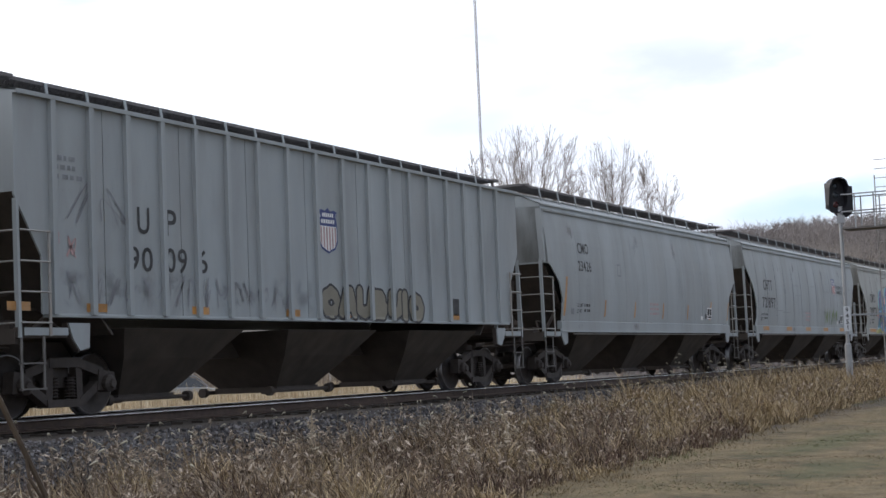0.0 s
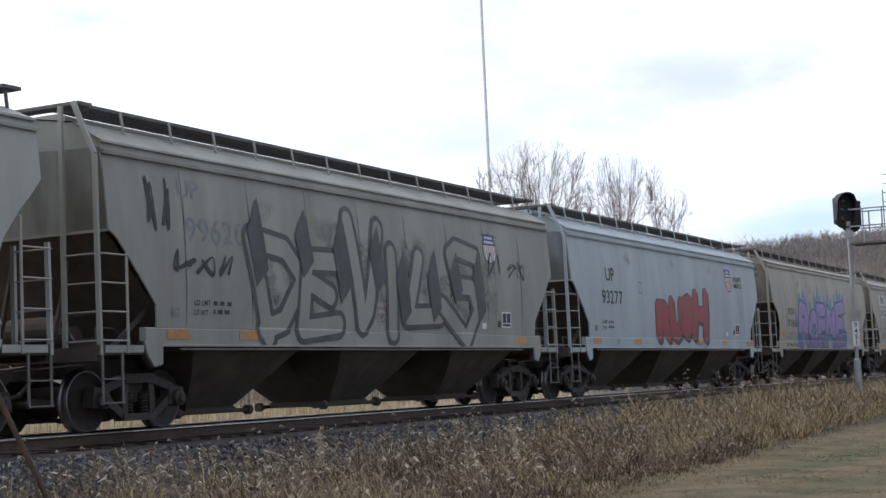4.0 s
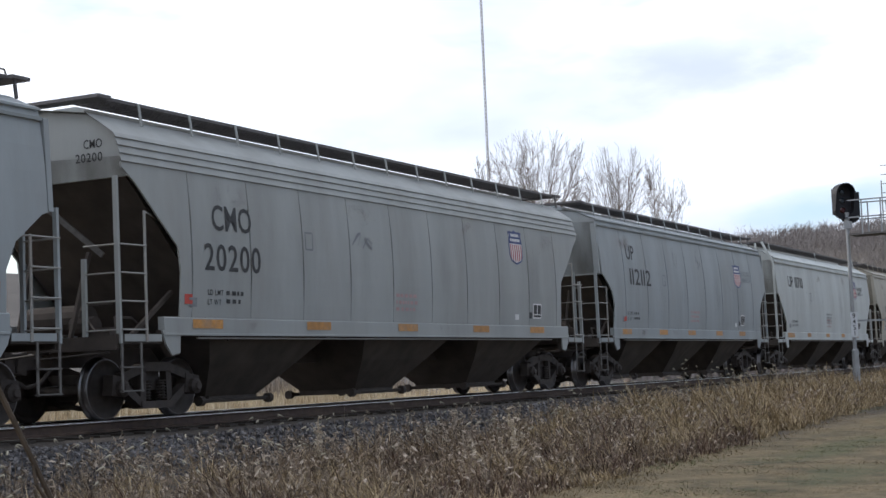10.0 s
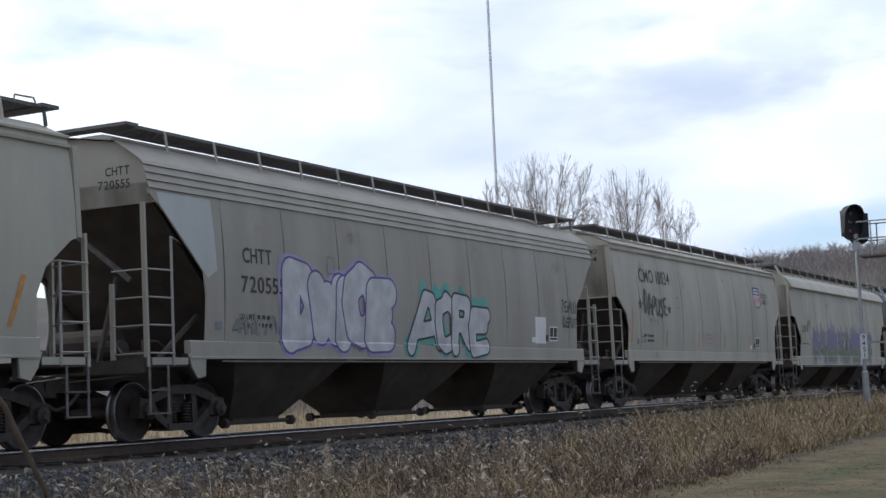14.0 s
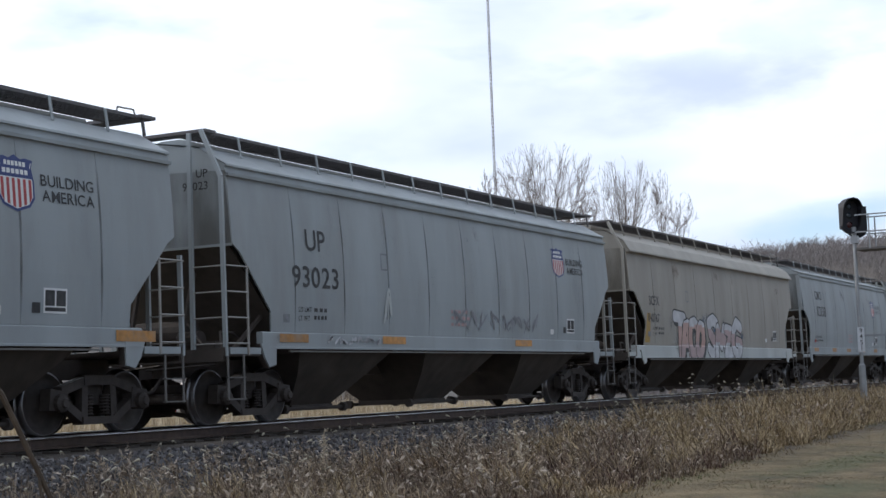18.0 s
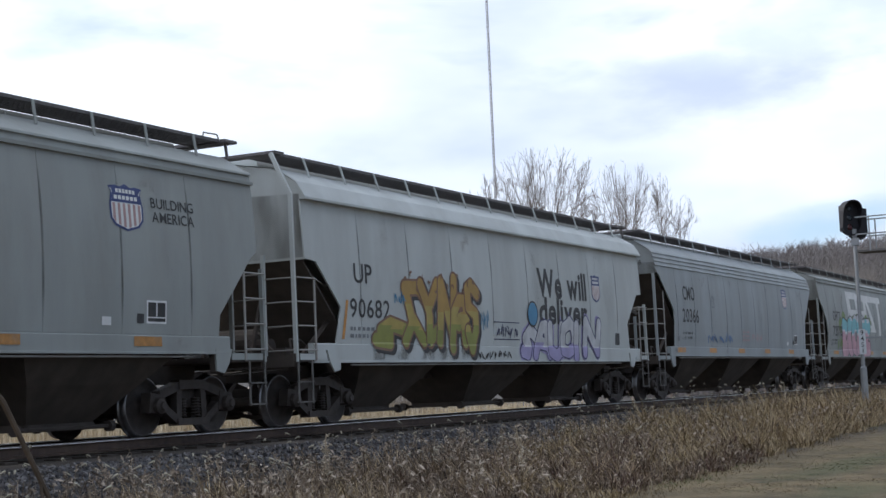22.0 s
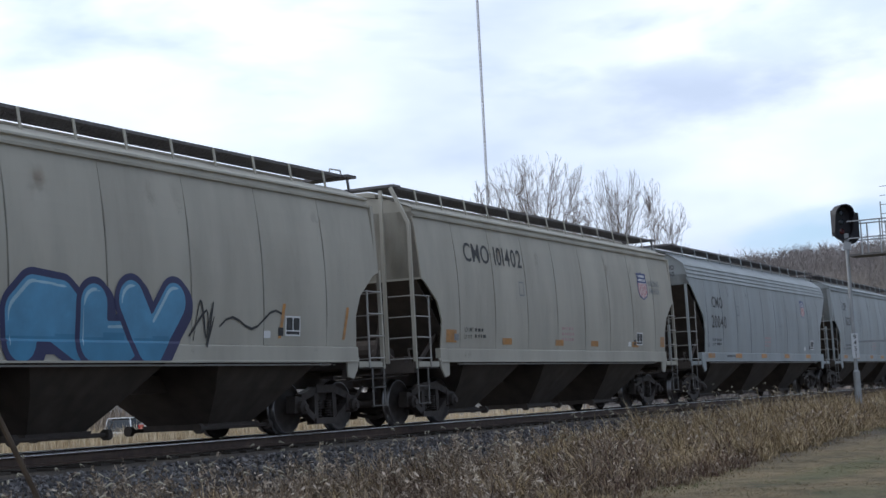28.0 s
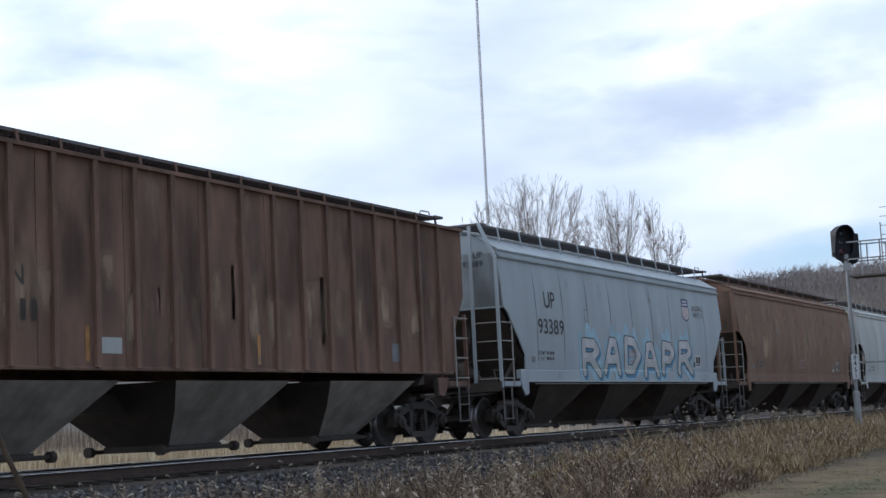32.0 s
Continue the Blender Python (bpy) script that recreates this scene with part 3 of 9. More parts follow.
def coupler(bm, x, s):
    box(bm, min(x, x + s * 0.45), max(x, x + s * 0.45), -0.08, 0.08, 0.78, 0.98)
    slab(bm, [(x + s * 0.42, 0.70), (x + s * 0.66, 0.74), (x + s * 0.70, 1.0), (x + s * 0.42, 1.04)][::s], -0.17, 0.17)
    rod(bm, (x, -1.35, 0.98), (x + s * 0.25, -0.15, 0.92), 0.016, n=5)
    pipe(bm, [(x, -0.28, 0.80), (x + s * 0.25, -0.26, 0.58), (x + s * 0.5, -0.22, 0.52), (x + s * 0.68, -0.1, 0.66)], 0.032)


def centre_sill(bm, length):
    box(bm, 0.1, length - 0.1, -0.20, 0.20, 0.80, 1.09)


def side_sill(bm, style, length, y):
    s = 1 if y > 0 else -1
    if style == "deep":
        z0, z1, x0 = 1.08, 1.42, 0.55
    elif style == "ribbed":
        z0, z1, x0 = 1.38, 1.44, 0.62
    else:
        z0, z1, x0 = 1.22, 1.50, 1.0
    w = half_width(style, z1) + 0.012
    out = [(w - 0.12, z0), (w + 0.01, z0), (w + 0.01, z0 + 0.03), (w, z0 + 0.035), (w, z1 - 0.02), (w - 0.02, z1), (w - 0.12, z1)]
    rings = [[bm.verts.new((x, s * a, z)) for a, z in out] for x in (x0, length - x0)]
    n = len(out)
    for k in range(n):
        bm.faces.new((rings[0][k], rings[0][(k + 1) % n], rings[1][(k + 1) % n], rings[1][k]))
    bm.faces.new(rings[0])
    bm.faces.new(rings[1][::-1])


def slope_sheet(bm, style):
    z0 = {"ribbed": 3.05, "step": 3.56, "bowl": 3.46}.get(style, 2.88)
    x0 = edge(style, z0) + 0.04
    a = [(x0, z0), (x0 + 0.05, z0), (x0 + 0.05 + (z0 - 1.15) * 1.05, 1.15), (x0 + (z0 - 1.15) * 1.05, 1.15)]
    slab(bm, a, -1.44, 1.44)


def running_board(bm, length, y0, y1, z, hang):
    x0, x1 = -hang, length + hang
    box(bm, x0, x1, y0, y0 + 0.03, z - 0.05, z)
    box(bm, x0, x1, y1 - 0.03, y1, z - 0.05, z)
    step = 0.11
    for k in range(int((x1 - x0) / step)):
        x = x0 + k * step
        box(bm, x, x + 0.062, y0 + 0.03, y1 - 0.03, z - 0.035, z - 0.004)
    for k in range(1, 5):
        y = y0 + 0.03 + (y1 - y0 - 0.06) * k / 5
        box(bm, x0, x1, y - 0.028, y + 0.028, z - 0.033, z - 0.006)


def grab_rail(bm, x, y, z):
    pipe(bm, [(x - 0.2, y, z), (x - 0.18, y, z + 0.075), (x + 0.2, y, z + 0.085), (x + 0.24, y, z)], 0.014, 5)


def hatch(bm, x, w):
    sec = [(-0.38, 4.60), (-0.36, 4.73), (-0.2, 4.77), (0.2, 4.77), (0.36, 4.73), (0.38, 4.60)]
    rings = [[bm.verts.new((xx, y, z)) for y, z in sec] for xx in (x + 0.03, x + w - 0.03)]
    for i in range(5):
        bm.faces.new((rings[0][i], rings[0][i + 1], rings[1][i + 1], rings[1][i]))
    bm.faces.new(rings[0])
    bm.faces.new(rings[1][::-1])


CARS = []
ROOF_Z = {"bowl": 4.78, "curve": 4.78, "slant": 4.77, "step": 4.78, "deep": 4.76, "ribbed": 4.72}


def hopper_car(left, length, style, coat, label, seams=9, gap=0.012, first=None, end_coat=None, board=True, lower=None, braces=13, sill_coat=None, tall_posts=None):
    """A covered hopper car whose leading corner starts at left; x runs from that corner to the trailing one."""
    car = tagged(new("hopper_car"), label, "hopper car", GROUP)
    car.matrix_basis = pose(left, TRACK_Y, 0)
    CARS.append((car, left))
    L = round(length, 2)
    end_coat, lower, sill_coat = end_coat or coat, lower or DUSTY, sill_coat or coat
    k = (style, L)
    gap = gap * 1.4
    tall_posts = style != "curve" if tall_posts is None else tall_posts
    # sides
    cuts = [0.0 - 0.1] + [(first if first else L / seams) + (L - 2 * (first if first else L / seams)) * i / (seams - 2) for i in range(seams - 1)] + [L + 0.1]
    for i, (a, b) in enumerate(zip(cuts, cuts[1:])):
        place("side_panel", shared(("side_panel", *k, seams, gap, first, i), lambda bm: side_sheet(bm, style, L, a + gap / 2, b - gap / 2, -1)), coat, car)
    place("far_side", shared(("far_side", *k), lambda bm: side_sheet(bm, style, L, -1, L + 1, 1)), coat, car)
    place("roof", shared(("roof", *k), lambda bm: roof_sheet(bm, style, L)), coat, car)
    x0 = edge(style, 3.6) + 0.03
    place("end_wall", shared(("end_wall", *k, 0), lambda bm: end_wall(bm, style, x0, 1)), end_coat, car)
    place("end_wall", shared(("end_wall", *k, 1), lambda bm: end_wall(bm, style, L - x0, -1)), end_coat, car)
    for x in cuts[1:-1]:
        if style != "ribbed" and gap > 0.0066:
            place("weld_seam", shared(("weld_seam", style), lambda bm: seam_strip(bm, style)), SEAM_DARK if gap > 0.0105 else SEAM_FAINT, car, at=pose(x, 0, 0))
    for y in (-1, 1):
        place("side_sill", shared(("side_sill", *k, y), lambda bm: side_sill(bm, style, L, y)), sill_coat, car)
    if style != "ribbed":
        low = 1.03 if style == "deep" else 1.17
        place("sill_flange", shared(("sill_flange", *k), lambda bm: box(bm, 1.9, L - 1.9, -half_width(style, 1.5) + 0.035, -half_width(style, 1.5) + 0.075, low, low + 0.028)), GALV, car)
    else:
        for i in range(18):
            x = 0.72 + 0.80 * i + 0.0085 * i * i if i <= 10 else 9.57 + (L - 10.7) * (i - 10) / 7
            place("rib", shared(("rib",), lambda bm: slab(bm, [(-0.05, 1.42), (0.05, 1.42), (0.05, 4.37), (-0.05, 4.37)], -1.565, -1.49)), coat, car, at=pose(x, 0, 0))
    # ends
    turn = pose(L, 0, 0) @ Matrix.Diagonal((-1, 1, 1, 1))
    for e in (0, 1):
        def ended(build):
            def run(bm):
                build(bm)
                if e:
                    bmesh.ops.transform(bm, matrix=turn, verts=bm.verts)
            return run
        place("slope_sheet", shared(("slope_sheet", *k, e), ended(lambda bm: slope_sheet(bm, style))), END_SHEET_SHADE if style == "step" else RECESS_SHADE, car)
        if style == "step" and e == 0:
            # brace in dark steel, not car paint: its shade is put into the colour
            place("end_brace", shared(("end_brace", L, e), ended(lambda bm: bar(bm, (0.32, 0.45, 3.50), (0.62, -0.75, 2.45), 0.06, 0.08))), STEP, car)
        place("ladder", shared(("ladder", *k, e), ended(lambda bm: ladder(bm, style, 1))), GALV, car)
        for r in range(4):
            place("rung", shared(("rung",), side_rung), GALV, car, at=pose(L - 0.60 if e else 0.0, 0, 1.30 + 0.41 * r))
        place("corner_post", shared(("corner_post", *k, e, tall_posts), ended(lambda bm: corner_post(bm, style, e == 0 and tall_posts))), end_coat, car)
        place("inner_post", shared(("inner_post", *k, e, tall_posts), ended(lambda bm: inner_post(bm, style, e == 0 and tall_posts))), end_coat, car)
        if style == "curve" and (e or not tall_posts):
            place("corner_angle", shared(("corner_angle", *k, e), ended(corner_angle)), end_coat, car)
        for y in (1.52, 0.95):
            place("far_post", shared(("far_post", *k, e, y), ended(lambda bm: far_post(bm, y))), end_coat, car)
        for y in (-1, 1):
            for r in range(4) if y < 0 else (1,):
                place("end_rung", shared(("end_rung", y), lambda bm: end_rung(bm, y)), GALV, car, at=pose(L if e else 0.0, 0, 1.30 + 0.41 * r))
        place("stirrup_step", shared(("stirrup_step", *k, e), ended(stirrup)), STEP, car)
        place("step_plate", shared(("step_plate", *k, e), ended(step_plate)), sill_coat, car)
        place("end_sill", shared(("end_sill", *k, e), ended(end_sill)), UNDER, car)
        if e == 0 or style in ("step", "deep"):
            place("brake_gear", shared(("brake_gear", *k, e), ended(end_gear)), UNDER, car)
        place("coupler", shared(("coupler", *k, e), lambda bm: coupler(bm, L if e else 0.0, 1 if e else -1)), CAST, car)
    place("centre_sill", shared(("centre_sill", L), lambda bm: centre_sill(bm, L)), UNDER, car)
    if style != "ribbed":
        # end-wall film: brown grime, with the end's shade put into its colour too
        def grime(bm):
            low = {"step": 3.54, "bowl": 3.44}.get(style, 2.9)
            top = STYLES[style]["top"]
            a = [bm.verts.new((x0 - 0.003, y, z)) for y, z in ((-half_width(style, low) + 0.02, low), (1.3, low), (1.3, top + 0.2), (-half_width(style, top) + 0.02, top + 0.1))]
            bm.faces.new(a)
        place("end_grime", shared(("end_grime", *k), grime), END_GRIME_SHADE, car, "film of brown grime and painted shade on the end wall")
    # chutes
    pitch = (L - 3.2) / 3
    for i in (-1, 0, 1):
        cx = L / 2 + i * pitch
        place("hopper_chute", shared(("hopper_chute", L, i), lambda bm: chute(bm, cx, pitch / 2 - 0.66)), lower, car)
        # same metal as the chute sides; the darker colour is painted shade
        place("chute_end", shared(("chute_end", L, i), lambda bm: chute(bm, cx, pitch / 2 - 0.66, end=True)), END_SHEET_SHADE, car, "end sheets of the chute, shade painted into their colour")
        place("outlet_gate", shared(("outlet_gate", L, i), lambda bm: gate(bm, cx)), UNDER, car)
    # roof walk
    z = ROOF_Z[style]
    hang = -0.25
    if board:
        for y0, y1 in ((-1.05, -0.42), (0.42, 1.05)):
            place("running_board", shared(("running_board", L, y0, z), lambda bm: running_board(bm, L, y0, y1, z, hang)), GRATE, car)
        for i in range(braces):
            x = 1.15 + (L - 2.3) * i / (braces - 1)
            lean = 0.12 if style == "deep" else 0.0
            place("board_brace", shared(("board_brace", style), lambda bm: bar(bm, (lean, -1.12, z - 0.36), (0, -1.065, z - 0.01), 0.05, 0.02)), coat, car, at=pose(x, 0, 0))
        place("cross_walk", shared(("cross_walk", L, 0, z), lambda bm: (box(bm, 0.10, 0.40, -1.15, 1.15, z - 0.05, z))), GRATE, car)
        place("cross_walk", shared(("cross_walk", L, 1, z), lambda bm: (box(bm, L - 0.40, L - 0.05, -1.15, 1.15, z - 0.05, z))), GRATE, car)
        place("grab_rail", shared(("grab_rail", L, z), lambda bm: grab_rail(bm, L - 0.60, -1.0, z)), GALV, car)
        place("board_strut", shared(("board_strut", L, style), lambda bm: bar(bm, (L - 0.30, -1.08, z - 0.02), (L - 0.30, -1.12, z - 0.32), 0.035, 0.04)), GRATE, car)
    for i in range(4):
        w = (L - 1.4) / 4
        place("roof_hatch", shared(("roof_hatch", L, i), lambda bm: hatch(bm, 0.7 + i * w, w)), coat, car)
    truck(car, 1.43)
    truck(car, L - 1.38)
    car["style"], car["long"] = style, L
    return car


# ---------------------------------------------------------------- painted marks on the cars
def painted(car, name, verts, faces, mats, which, depth, label="", fine=False):
    """Flat faces in x and z, laid on the car's curved side."""
    style = car["style"]
    bm = bmesh.new()
    vs = [bm.verts.new((x, 0, z)) for x, z in verts]
    for f, m in zip(faces, which):
        try:
            bm.faces.new([vs[i] for i in f]).material_index = m
        except ValueError:
            pass
    if not bm.faces:
        bm.free()
        return None
    zs = [v.co.z for v in bm.verts]
    z = math.floor(min(zs) / 0.16) * 0.16
    while z < max(zs) and not fine:
        bmesh.ops.bisect_plane(bm, geom=bm.verts[:] + bm.edges[:] + bm.faces[:], plane_co=(0, 0, z), plane_no=(0, 0, 1))
        z += 0.16
    sill_top = 1.42 if style == "deep" else 1.46 if style == "ribbed" else 1.51
    for v in bm.verts:
        extra = 0.014 if v.co.z < sill_top else 0.0
        v.co.y = -(half_width(style, max(v.co.z, sill_top)) + depth + extra)
    me = bpy.data.meshes.new(name)
    for f in bm.faces:
        if f.normal.y > 0:
            f.normal_flip()
    bm.to_mesh(me)
    bm.free()
    for m in mats:
        me.materials.append(m)
    ob = new(name, me)
    ob.parent = car
    if label:
        ob["label"] = label
    return ob


def text_shape(text, x0, x1, z0, z1, offset=0.0, wobble=0.0, seed=0, gap=0.10):
    """Outlines of a word that fill a box, letter by letter."""
    rnd = random.Random(seed)
    letters, pen = [], 0.0
    for ch in text:
        if ch == " ":
            pen += 0.35
            continue
        vs, fs = GLYPHS[ch, offset] if (ch, offset) in GLYPHS else GLYPHS[ch, 0.0]
        ref, _ = GLYPHS[ch, 0.0]
        lo, hi = min(x for x, _ in ref), max(x for x, _ in ref)
        letters.append((vs, fs, pen - lo, pen + (hi - lo) / 2, ref))
        pen += hi - lo + gap
    width = pen - gap
    top = max(y for l in letters for _, y in l[4])
    low = min(y for l in letters for _, y in l[4])
    kx, kz = (x1 - x0) / width, (z1 - z0) / (top - low)
    out = []
    for vs, fs, dx, mid, _ in letters:
        a, g, dz = rnd.uniform(-wobble, wobble), 1 + rnd.uniform(-wobble, wobble), rnd.uniform(-wobble, wobble) * 0.4
        pts = []
        for x, y in vs:
            px, py = (x + dx - mid) * g, (y - low - 0.36) * g
            px, py = px * math.cos(a) - py * math.sin(a), px * math.sin(a) + py * math.cos(a)
            pts.append((x0 + (px + mid) * kx, z0 + (py + 0.36 + dz) * kz))
        out.append((pts, fs))
    return out


def stencil(car, text, x0, x1, z0, z1, ink=None, bold=0.0):
    verts, faces = [], []
    for pts, fs in text_shape(text, x0, x1, z0, z1, bold):
        if z1 - z0 >= 0.25:
            painted(car, "letter", pts, fs, [ink or BLACK_INK], [0] * len(fs), 0.006, "stencilled letter")
            continue
        n = len(verts)
        verts += pts
        faces += [tuple(i + n for i in f) for f in fs]
    if not faces:
        return None
    return painted(car, "lettering", verts, faces, [ink or BLACK_INK], [0] * len(faces), 0.006, "stencilled letters and figures")


def rect(car, name, x0, x1, z0, z1, mat, depth=0.004, label="", lean=0.0):
    return painted(car, name, [(x0, z0), (x1, z0), (x1 + lean, z1), (x0 + lean, z1)], [(0, 1, 2, 3)], [mat], [0], depth, label)


def small_print(car, x, z, w, rows=2, seed=1, ink=None):
    rnd = random.Random(seed)
    verts, faces = [], []
    for r in range(rows):
        px = x
        while px < x + w:
            l = rnd.uniform(0.05, 0.14)
            n = len(verts)
            zz = z - r * 0.13
            verts += [(px, zz), (px + l, zz), (px + l, zz + 0.065), (px, zz + 0.065)]
            faces.append((n, n + 1, n + 2, n + 3))
            px += l + rnd.uniform(0.03, 0.08)
    painted(car, "small_print", verts, faces, [ink or GREY_INK], [0] * len(faces), 0.005, "lines of small print too fine to read")


def emblem(car, x0, x1, z0, z1, faded=False):
    """A shield: blue head over upright red and white stripes."""
    cx, h, w = (x0 + x1) / 2, z1 - z0, x1 - x0

    def outline(k):
        pts = [(-0.50, 0.93), (-0.30, 0.96), (-0.16, 0.93), (0.0, 1.0), (0.16, 0.93), (0.30, 0.96), (0.50, 0.93), (0.44, 0.80), (0.50, 0.55),
               (0.49, 0.25), (0.36, 0.10), (0.0, 0.0), (-0.36, 0.10), (-0.49, 0.25), (-0.50, 0.55), (-0.44, 0.80)]
        return [(cx + px * w * k, z0 + h * (0.5 + (pz - 0.5) * k)) for px, pz in pts]

    blue, red = (FLAG_BLUE, FADED_RED if faded else FLAG_RED)
    o = outline(1.0)
    painted(car, "emblem_field", o, [tuple(range(16))], [blue], [0], 0.005, "shield emblem with dark blue edge")
    o = outline(0.90)
    painted(car, "emblem_ground", o, [tuple(range(16))], [WHITE_INK], [0], 0.007)
    verts, faces = [], []

    def foot(px):
        a = abs(px)
        return 0.06 + (0.10 * a / 0.34 if a < 0.34 else 0.10 + (a - 0.34) * 1.4)

    for i in range(6):
        px = -0.375 + 0.15 * i
        n = len(verts)
        verts += [(cx + (px - 0.038) * w, z0 + h * foot(px - 0.038)), (cx + (px + 0.038) * w, z0 + h * foot(px + 0.038)),
                  (cx + (px + 0.038) * w, z0 + h * 0.58), (cx + (px - 0.038) * w, z0 + h * 0.58)]
        faces.append((n, n + 1, n + 2, n + 3))
    painted(car, "emblem_stripes", verts, faces, [red], [0] * 6, 0.009)
    head = [(-0.44, 0.60), (0.44, 0.60), (0.42, 0.68), (0.39, 0.80), (0.44, 0.90), (0.28, 0.92), (0.16, 0.89), (0, 0.95), (-0.16, 0.89), (-0.28, 0.92), (-0.44, 0.90), (-0.39, 0.80), (-0.42, 0.68)]
    painted(car, "emblem_head", [(cx + a * w, z0 + h * b) for a, b in head], [tuple(range(13))], [blue], [0], 0.009)
    bars = [(-0.30, 0.80, 0.60), (-0.36, 0.66, 0.72)]
    verts, faces = [], []
    for a, b, l in bars:
        for i in range(6):
            n = len(verts)
            q = a + l * i / 6
            verts += [(cx + q * w, z0 + h * b), (cx + (q + l / 8) * w, z0 + h * b), (cx + (q + l / 8) * w, z0 + h * (b + 0.085)), (cx + q * w, z0 + h * (b + 0.085))]
            faces.append((n, n + 1, n + 2, n + 3))
    painted(car, "emblem_bars", verts, faces, [WHITE_INK], [0] * len(faces), 0.011)


# letters as centre lines in a unit square, for fat rounded lettering
BONES = {
    "A": (((0.05, 0), (0.36, 0.95), (0.64, 0.95), (0.95, 0)), ((0.25, 0.36), (0.75, 0.36))),
    "B": (((0.12, 0), (0.12, 1), (0.62, 0.95), (0.75, 0.76), (0.58, 0.54), (0.12, 0.52)), ((0.58, 0.52), (0.88, 0.28), (0.66, 0.03), (0.12, 0))),
    "C": (((0.9, 0.8), (0.6, 0.98), (0.22, 0.86), (0.08, 0.5), (0.22, 0.12), (0.6, 0.02), (0.92, 0.2)),),
    "D": (((0.12, 0), (0.12, 1), (0.58, 0.94), (0.88, 0.5), (0.58, 0.06), (0.12, 0)),),
    "E": (((0.92, 0.95), (0.15, 0.95), (0.1, 0.5), (0.15, 0.05), (0.92, 0.05)), ((0.12, 0.5), (0.72, 0.52))),
    "G": (((0.9, 0.82), (0.55, 0.98), (0.18, 0.82), (0.08, 0.48), (0.2, 0.12), (0.6, 0.02), (0.9, 0.2), (0.9, 0.46), (0.58, 0.46)),),
    "H": (((0.12, 0), (0.12, 1)), ((0.88, 0), (0.88, 1)), ((0.12, 0.5), (0.88, 0.5))),
    "I": (((0.3, 0), (0.3, 1)),),
    "K": (((0.12, 0), (0.14, 1)), ((0.88, 0.98), (0.16, 0.46), (0.92, 0))),
    "L": (((0.2, 1), (0.14, 0.06), (0.92, 0.08)),),
    "M": (((0.06, 0), (0.16, 0.98), (0.5, 0.4), (0.84, 0.98), (0.96, 0)),),
    "N": (((0.1, 0), (0.14, 0.98), (0.84, 0.04), (0.9, 1)),),
    "O": (((0.5, 0.98), (0.16, 0.82), (0.08, 0.5), (0.18, 0.14), (0.5, 0.02), (0.84, 0.16), (0.93, 0.5), (0.82, 0.84), (0.5, 0.98)),),
    "P": (((0.12, 0), (0.12, 0.98), (0.66, 0.95), (0.86, 0.72), (0.62, 0.46), (0.12, 0.44)),),
    "R": (((0.12, 0), (0.12, 0.98), (0.66, 0.95), (0.84, 0.74), (0.6, 0.5), (0.12, 0.46)), ((0.5, 0.48), (0.94, 0))),
    "S": (((0.88, 0.84), (0.55, 0.99), (0.18, 0.84), (0.24, 0.6), (0.72, 0.44), (0.84, 0.18), (0.5, 0.01), (0.1, 0.16)),),
    "T": (((0.02, 0.95), (0.98, 0.95)), ((0.5, 0.95), (0.5, 0))),
    "U": (((0.1, 1), (0.14, 0.2), (0.5, 0.02), (0.86, 0.2), (0.9, 1)),),
    "V": (((0.04, 1), (0.46, 0.04), (0.56, 0.04), (0.96, 1)),),
    "Q": (((0.06, 0.0), (0.10, 0.62), (0.34, 0.96), (0.72, 0.90), (0.88, 0.60), (0.58, 0.44), (0.34, 0.46)), ((0.62, 0.42), (0.92, 0.02))),
    "X": (((0.10, 0.02), (0.42, 0.40), (0.10, 0.92), (0.66, 0.98), (0.92, 0.66)), ((0.42, 0.42), (0.92, 0.04))),
    "Y": (((0.06, 0.98), (0.42, 0.46), (0.88, 0.98)), ((0.44, 0.48), (0.30, 0.02), (0.72, 0.10))),
    "J": (((0.02, 0.10), (0.30, 0.02), (0.42, 0.34), (0.20, 0.60), (0.52, 0.98), (0.94, 0.70)),),
    "W": (((0.04, 0.98), (0.22, 0.05), (0.48, 0.72), (0.76, 0.04), (0.96, 0.98)),),
    "Z": (((0.08, 0.95), (0.9, 0.95), (0.1, 0.05), (0.94, 0.05)),),
}


def bone_field(lines, X, Z):
    """Distance of each grid point from the centre lines."""
    best = np.full(X.shape, 9.0)
    for line in lines:
        for (ax, az), (bx, bz) in zip(line, line[1:]):
            dx, dz = bx - ax, bz - az
            t = np.clip(((X - ax) * dx + (Z - az) * dz) / max(dx * dx + dz * dz, 1e-9), 0, 1)
            best = np.minimum(best, np.hypot(X - ax - t * dx, Z - az - t * dz))
    return best


